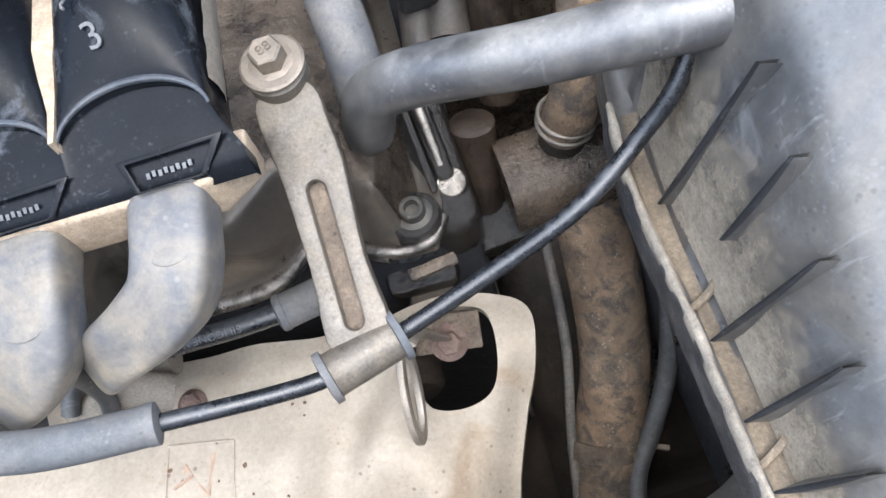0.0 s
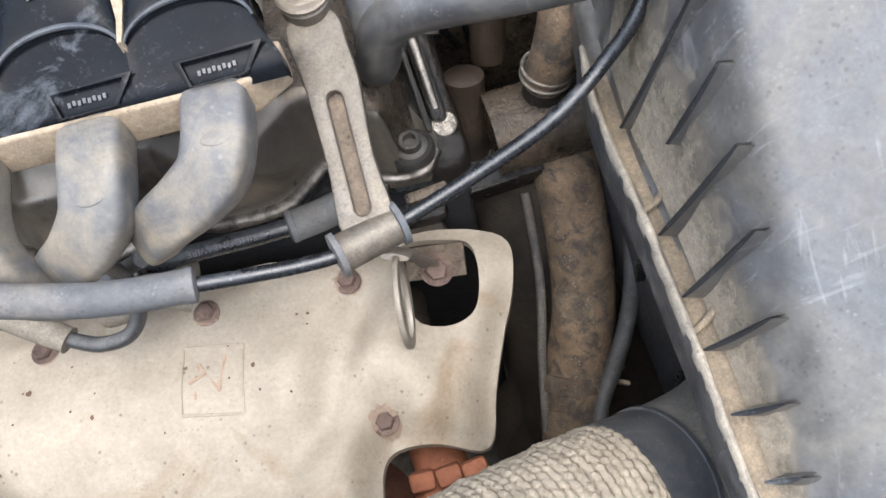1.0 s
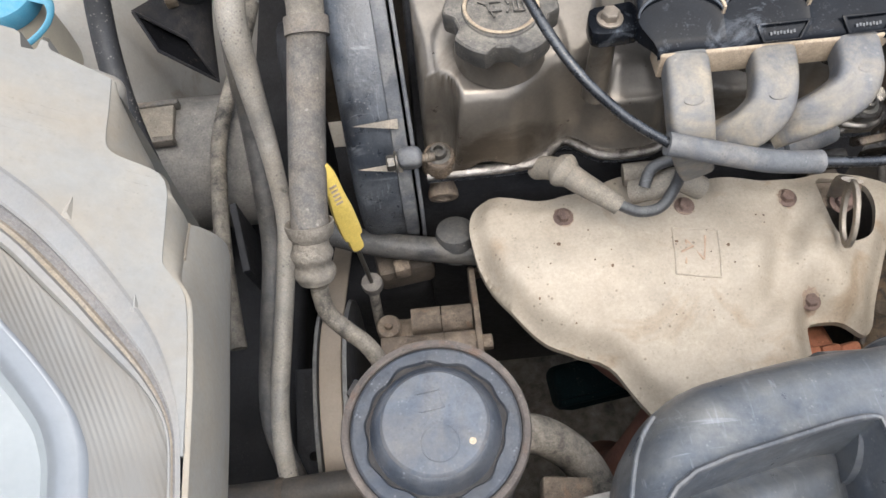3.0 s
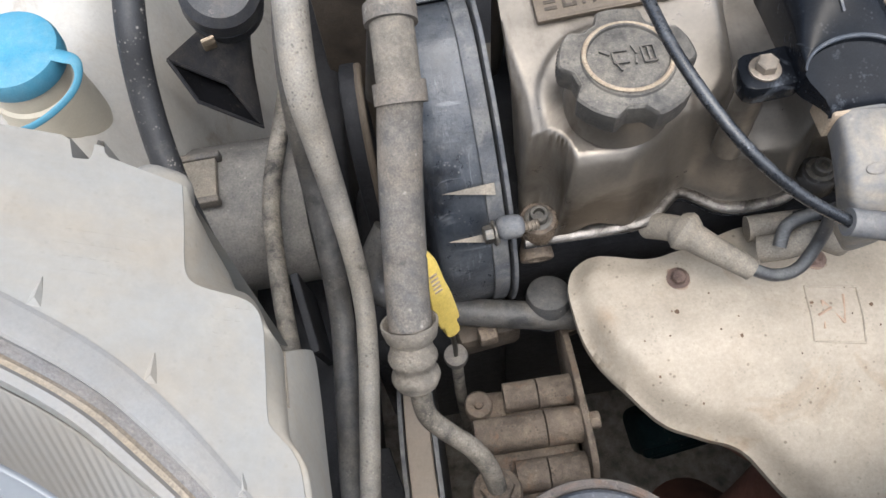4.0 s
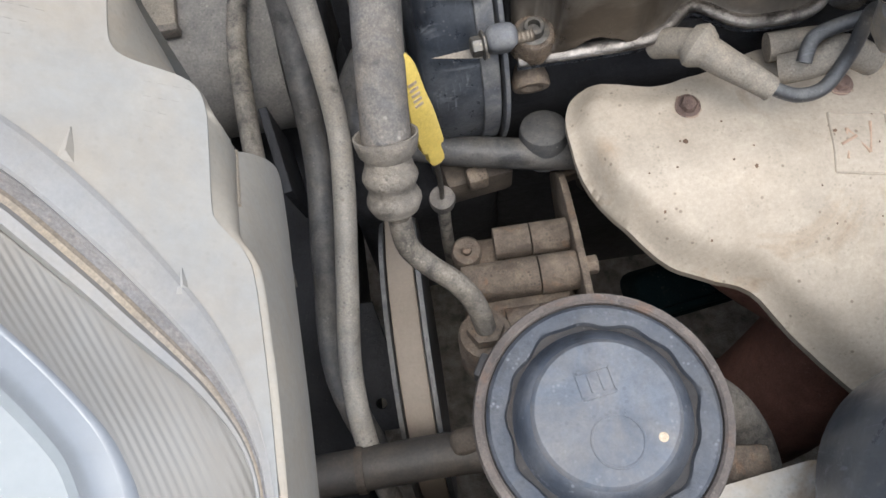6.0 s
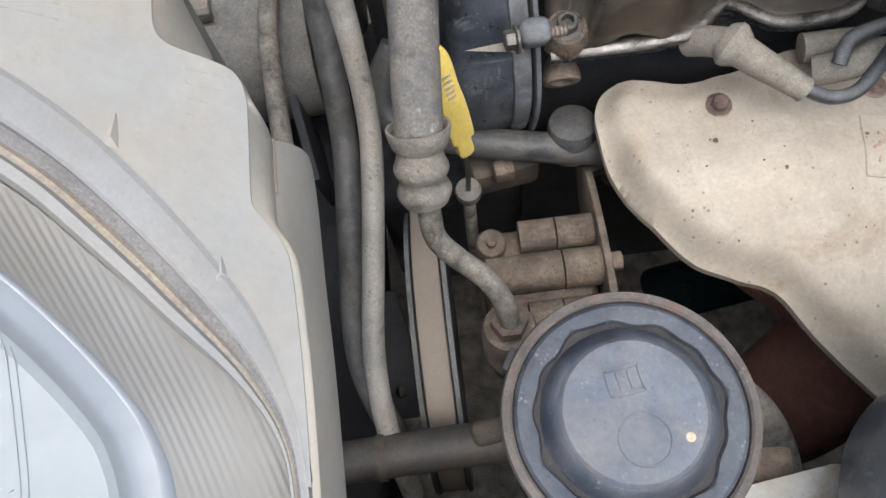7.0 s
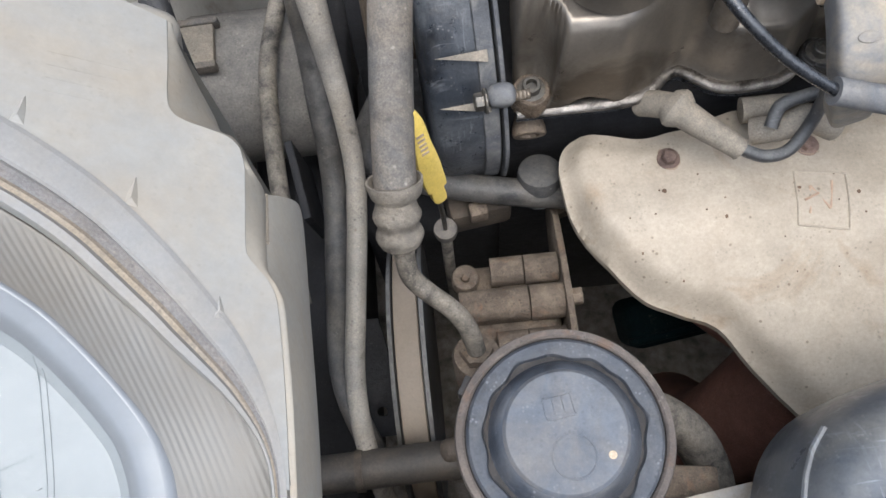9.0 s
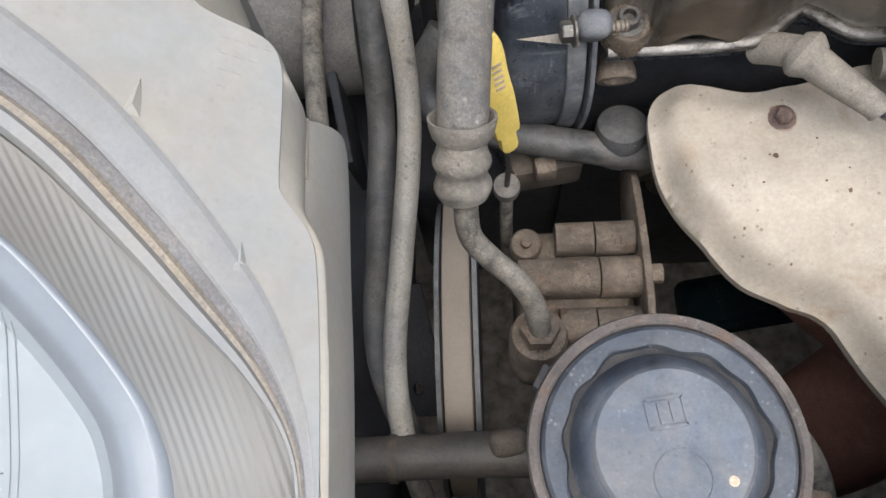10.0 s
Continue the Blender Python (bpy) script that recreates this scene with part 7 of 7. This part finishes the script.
post_in, post_out = spline(POST_IN, 6), spline(POST_OUT, 6)
post_rows = []
for t in (0.0, 0.04, 0.1, 0.2, 0.35, 0.5, 0.65, 0.8, 0.9, 1.0):
    row = [a.lerp(b, t) + Vector((0.0050, 0, 0.003)) * math.sin(math.pi * t) ** 0.7 for a, b in zip(post_in, post_out)]
    post_rows.append([row[0] + Vector((-0.012, 0.016, -0.040)), row[0] + Vector((-0.0015, 0.0012, -0.002))] + row)
post_rows.append([q + Vector((-0.03, -0.010, -0.01)) for q in post_rows[-1]])
part("corner_post", loft_rows(post_rows), M["lamp_post_lit"], lamp, "rounded dusty corner post", angle=60)
part("moulded_edge", tube(POST_IN[:3], 0.0013, 8), M["lamp_dust"], lamp, "tan dust along a moulded edge")
part("rear_boss", block((0.030, 0.024, 0.036), pose(-0.384, 0.006, 0.924, 0, 18, -20), 0.010, 4), M["lamp_shell"], lamp)
SEAM = [(x, y, shell_height(x, y)) for x, y in RIDGE]
back_rows = [[Vector((x, y, shell_height(x, y) - 0.001)), Vector((x, y + 0.002, shell_height(x, y) - 0.03)), Vector((x, y + 0.004, 0.75))] for x, y in [(-0.3633, -0.0105)] + BACK]
part("back_wall", loft_rows([list(r) for r in zip(*back_rows)]), M["lamp_shell"], lamp)
for x, y, bx, by, w in ((-0.3698, -0.0885, -0.3712, -0.1035, 1.0), (-0.3420, -0.1350, -0.3415, -0.1445, 0.7), (-0.4040, -0.0620, -0.4060, -0.0765, 1.0)):
    rib = bmesh.new()
    along = Vector((bx - x, by - y))
    side = Vector((along.y, -along.x)).normalized()
    spots3 = [(0, 0, 0), (1.0, 0.0032 * w, 0), (1.0, -0.0030 * w, 0), (0.70, -0.0004 * w, 0.0018 * w), (0.1, -0.0003, 0.0008)]
    pts = []
    for u, v, h in spots3:
        p = Vector((x, y)) + along * u + side * v
        pts.append(rib.verts.new((p.x, p.y, shell_height(p.x, p.y) + h - (0.0008 if h == 0 else 0.0))))
    for f in ((0, 1, 4), (1, 3, 4), (1, 2, 3), (2, 4, 3), (2, 0, 4), (0, 2, 1)):
        rib.faces.new([pts[k] for k in f])
    bmesh.ops.recalc_face_normals(rib, faces=rib.faces)
    part("mould_rib", rib, M["lamp_shell"], housing, angle=20)
for x0, y0, n in ((-0.398, -0.040, 4), (-0.350, -0.066, 4)):
    for r in range(n):
        bars([(0.0048 * k, 0) for k in range((7 if x0 < -0.37 else 4) - r)], (0.0026, 0.0015), pose(x0, y0 - 0.006 * r, shell_height(x0, y0 - 0.006 * r) + 0.0000, 2, 35, 0), M["lamp_shell"], housing, "moulded_mark", 0.00015)

curve = spline(SEAM, 48)


def strip_rows(offsets, flute=0.0, step=1):
    """Rows that follow the lamp's edge, each a distance outward and a drop."""
    rows = []
    for s, dz in offsets:
        row = []
        for i in range(0, len(curve), step):
            d = curve[min(i + 1, len(curve) - 1)] - curve[max(i - 1, 0)]
            nrm = Vector((d.y, -d.x, 0)).normalized()
            ripple = flute * (1 if (i // step) % 2 else -1) if flute else 0.0
            f = 1.05 - 0.13 * smooth(-0.105, -0.150, curve[i].y) - 0.70 * smooth(-0.135, -0.208, curve[i].y)
            w = s * f if s <= 0.0262 else s - 0.0262 * (1 - f) * max(0.0, 1 - (s - 0.0262) / 0.03)
            q = curve[i] + nrm * w
            row.append(Vector((q.x, q.y, shell_height(q.x, q.y) + dz * (w / s if 0 < s <= 0.0262 else 1.0) + ripple)))
        rows.append(row)
    return rows


def strip_part(name, offsets, mat, label="", flute=0.0, step=4, angle=40):
    bm = loft_rows(strip_rows(offsets, flute, step))
    return part(name, bm, mat, lamp, label, angle)


strip_part("housing_lip", [(-0.001, 0.0004), (0.0008, 0.0006), (0.006, -0.006), (0.0105, -0.0105), (0.0118, -0.0105), (0.0122, -0.015)], M["lamp_grey"], "grey plastic lip")
strip_part("edge_groove", [(0.0120, -0.0150), (0.0140, -0.0185), (0.0168, -0.0180)], M["lamp_gap"])
strip_part("dusty_strip", [(0.0165, -0.0175), (0.0178, -0.0160), (0.0200, -0.0165)], M["lamp_dust"], "tan dusty sealing strip")
strip_part("lens_rim", [(0.0198, -0.0165), (0.0210, -0.0140), (0.0245, -0.0150), (0.0262, -0.0190)], M["lamp_grey"], "grey lens rim")
coarse_curve, curve = curve, spline(SEAM, 300)
flute_rows = strip_rows([(0.026 + 0.0250 * k / 50, -0.023 - 0.0235 * (k / 50) ** 1.25) for k in range(51)])
for k, row in enumerate(flute_rows):
    for q in row:
        q.z += 0.00017 * min(1.0, k / 5, (50 - k) / 5) * math.sin(2 * math.pi * (q.x + 0.35 * q.y) / 0.0030)
part("flutes", loft_rows(flute_rows), M["reflector"], lamp, "silver fluted reflector edge", angle=180)
curve = coarse_curve
strip_part("step_edge", [(0.0508, -0.0463), (0.0520, -0.0455), (0.0532, -0.0462)], M["chrome"], "thin bright moulded step", 0.0, 1, 80)
strip_part("chrome_band", [(0.0530, -0.0462), (0.0560, -0.0490), (0.0600, -0.0520), (0.0640, -0.0560), (0.0672, -0.0615)], M["chrome"], "soft chrome band", 0.0, 1, 80)
strip_part("inner_reflector", [(0.0672, -0.0615), (0.072, -0.068), (0.100, -0.083), (0.120, -0.0913)], M["lamp_white"], "white silvery reflector", 0.0, 4, 15)
floor_edge = [(q.x, q.y) for q in strip_rows([(0.118, 0.0)], 0.0, 24)[0]]
part("reflector_floor", pressing(floor_edge + [(-0.46, -0.36), (-0.66, -0.36), (-0.66, -0.16)], lambda x, y: shell_height(x, y) - 0.0915, 0.006, 0.001), M["lamp_white"], lamp)
DROP = ((0.0672, -0.0615), (0.072, -0.068), (0.100, -0.083), (0.120, -0.0908), (0.20, -0.0910))


def reflector_point(x, y):
    """A place on the inner reflector, or None where it does not reach."""
    d = min(math.hypot(x - a, y - b) for a, b in ridge_line)
    for (s0, z0), (s1, z1) in zip(DROP, DROP[1:]):
        if s0 <= d <= s1:
            return Vector((x, y, shell_height(x, y) + z0 + (z1 - z0) * (d - s0) / (s1 - s0) + 0.0002))
    return None


for k in range(7):
    for x in (-0.535 + 0.019 * k, -0.5325 + 0.019 * k):
        run = [q for q in (reflector_point(x, -0.10 - 0.005 * j) for j in range(36)) if q]
        if len(run) > 3:
            part("reflector_line", tube(run, 0.0003, 6, 1, straight=True), M["lamp_white"], lamp)
glass = bpy.data.materials.new("clear_lens")
glass.use_nodes = True
gn, gl = glass.node_tree.nodes, glass.node_tree.links
clear, gloss, blend, fres = gn.new("ShaderNodeBsdfTransparent"), gn.new("ShaderNodeBsdfGlossy"), gn.new("ShaderNodeMixShader"), gn.new("ShaderNodeFresnel")
gloss.inputs["Roughness"].default_value = 0.08
clear.inputs["Color"].default_value = (0.93, 0.94, 0.94, 1)
fres.inputs["IOR"].default_value = 1.06
for a, b in ((fres.outputs[0], blend.inputs[0]), (clear.outputs[0], blend.inputs[1]), (gloss.outputs[0], blend.inputs[2]), (blend.outputs[0], gn["Material Output"].inputs["Surface"])):
    gl.new(a, b)
lens = strip_part("lens", [(0.0250, -0.0155), (0.040, -0.0180), (0.07, -0.0290), (0.115, -0.050), (0.18, -0.080)], glass, "clear plastic lens")
lens.visible_shadow = False
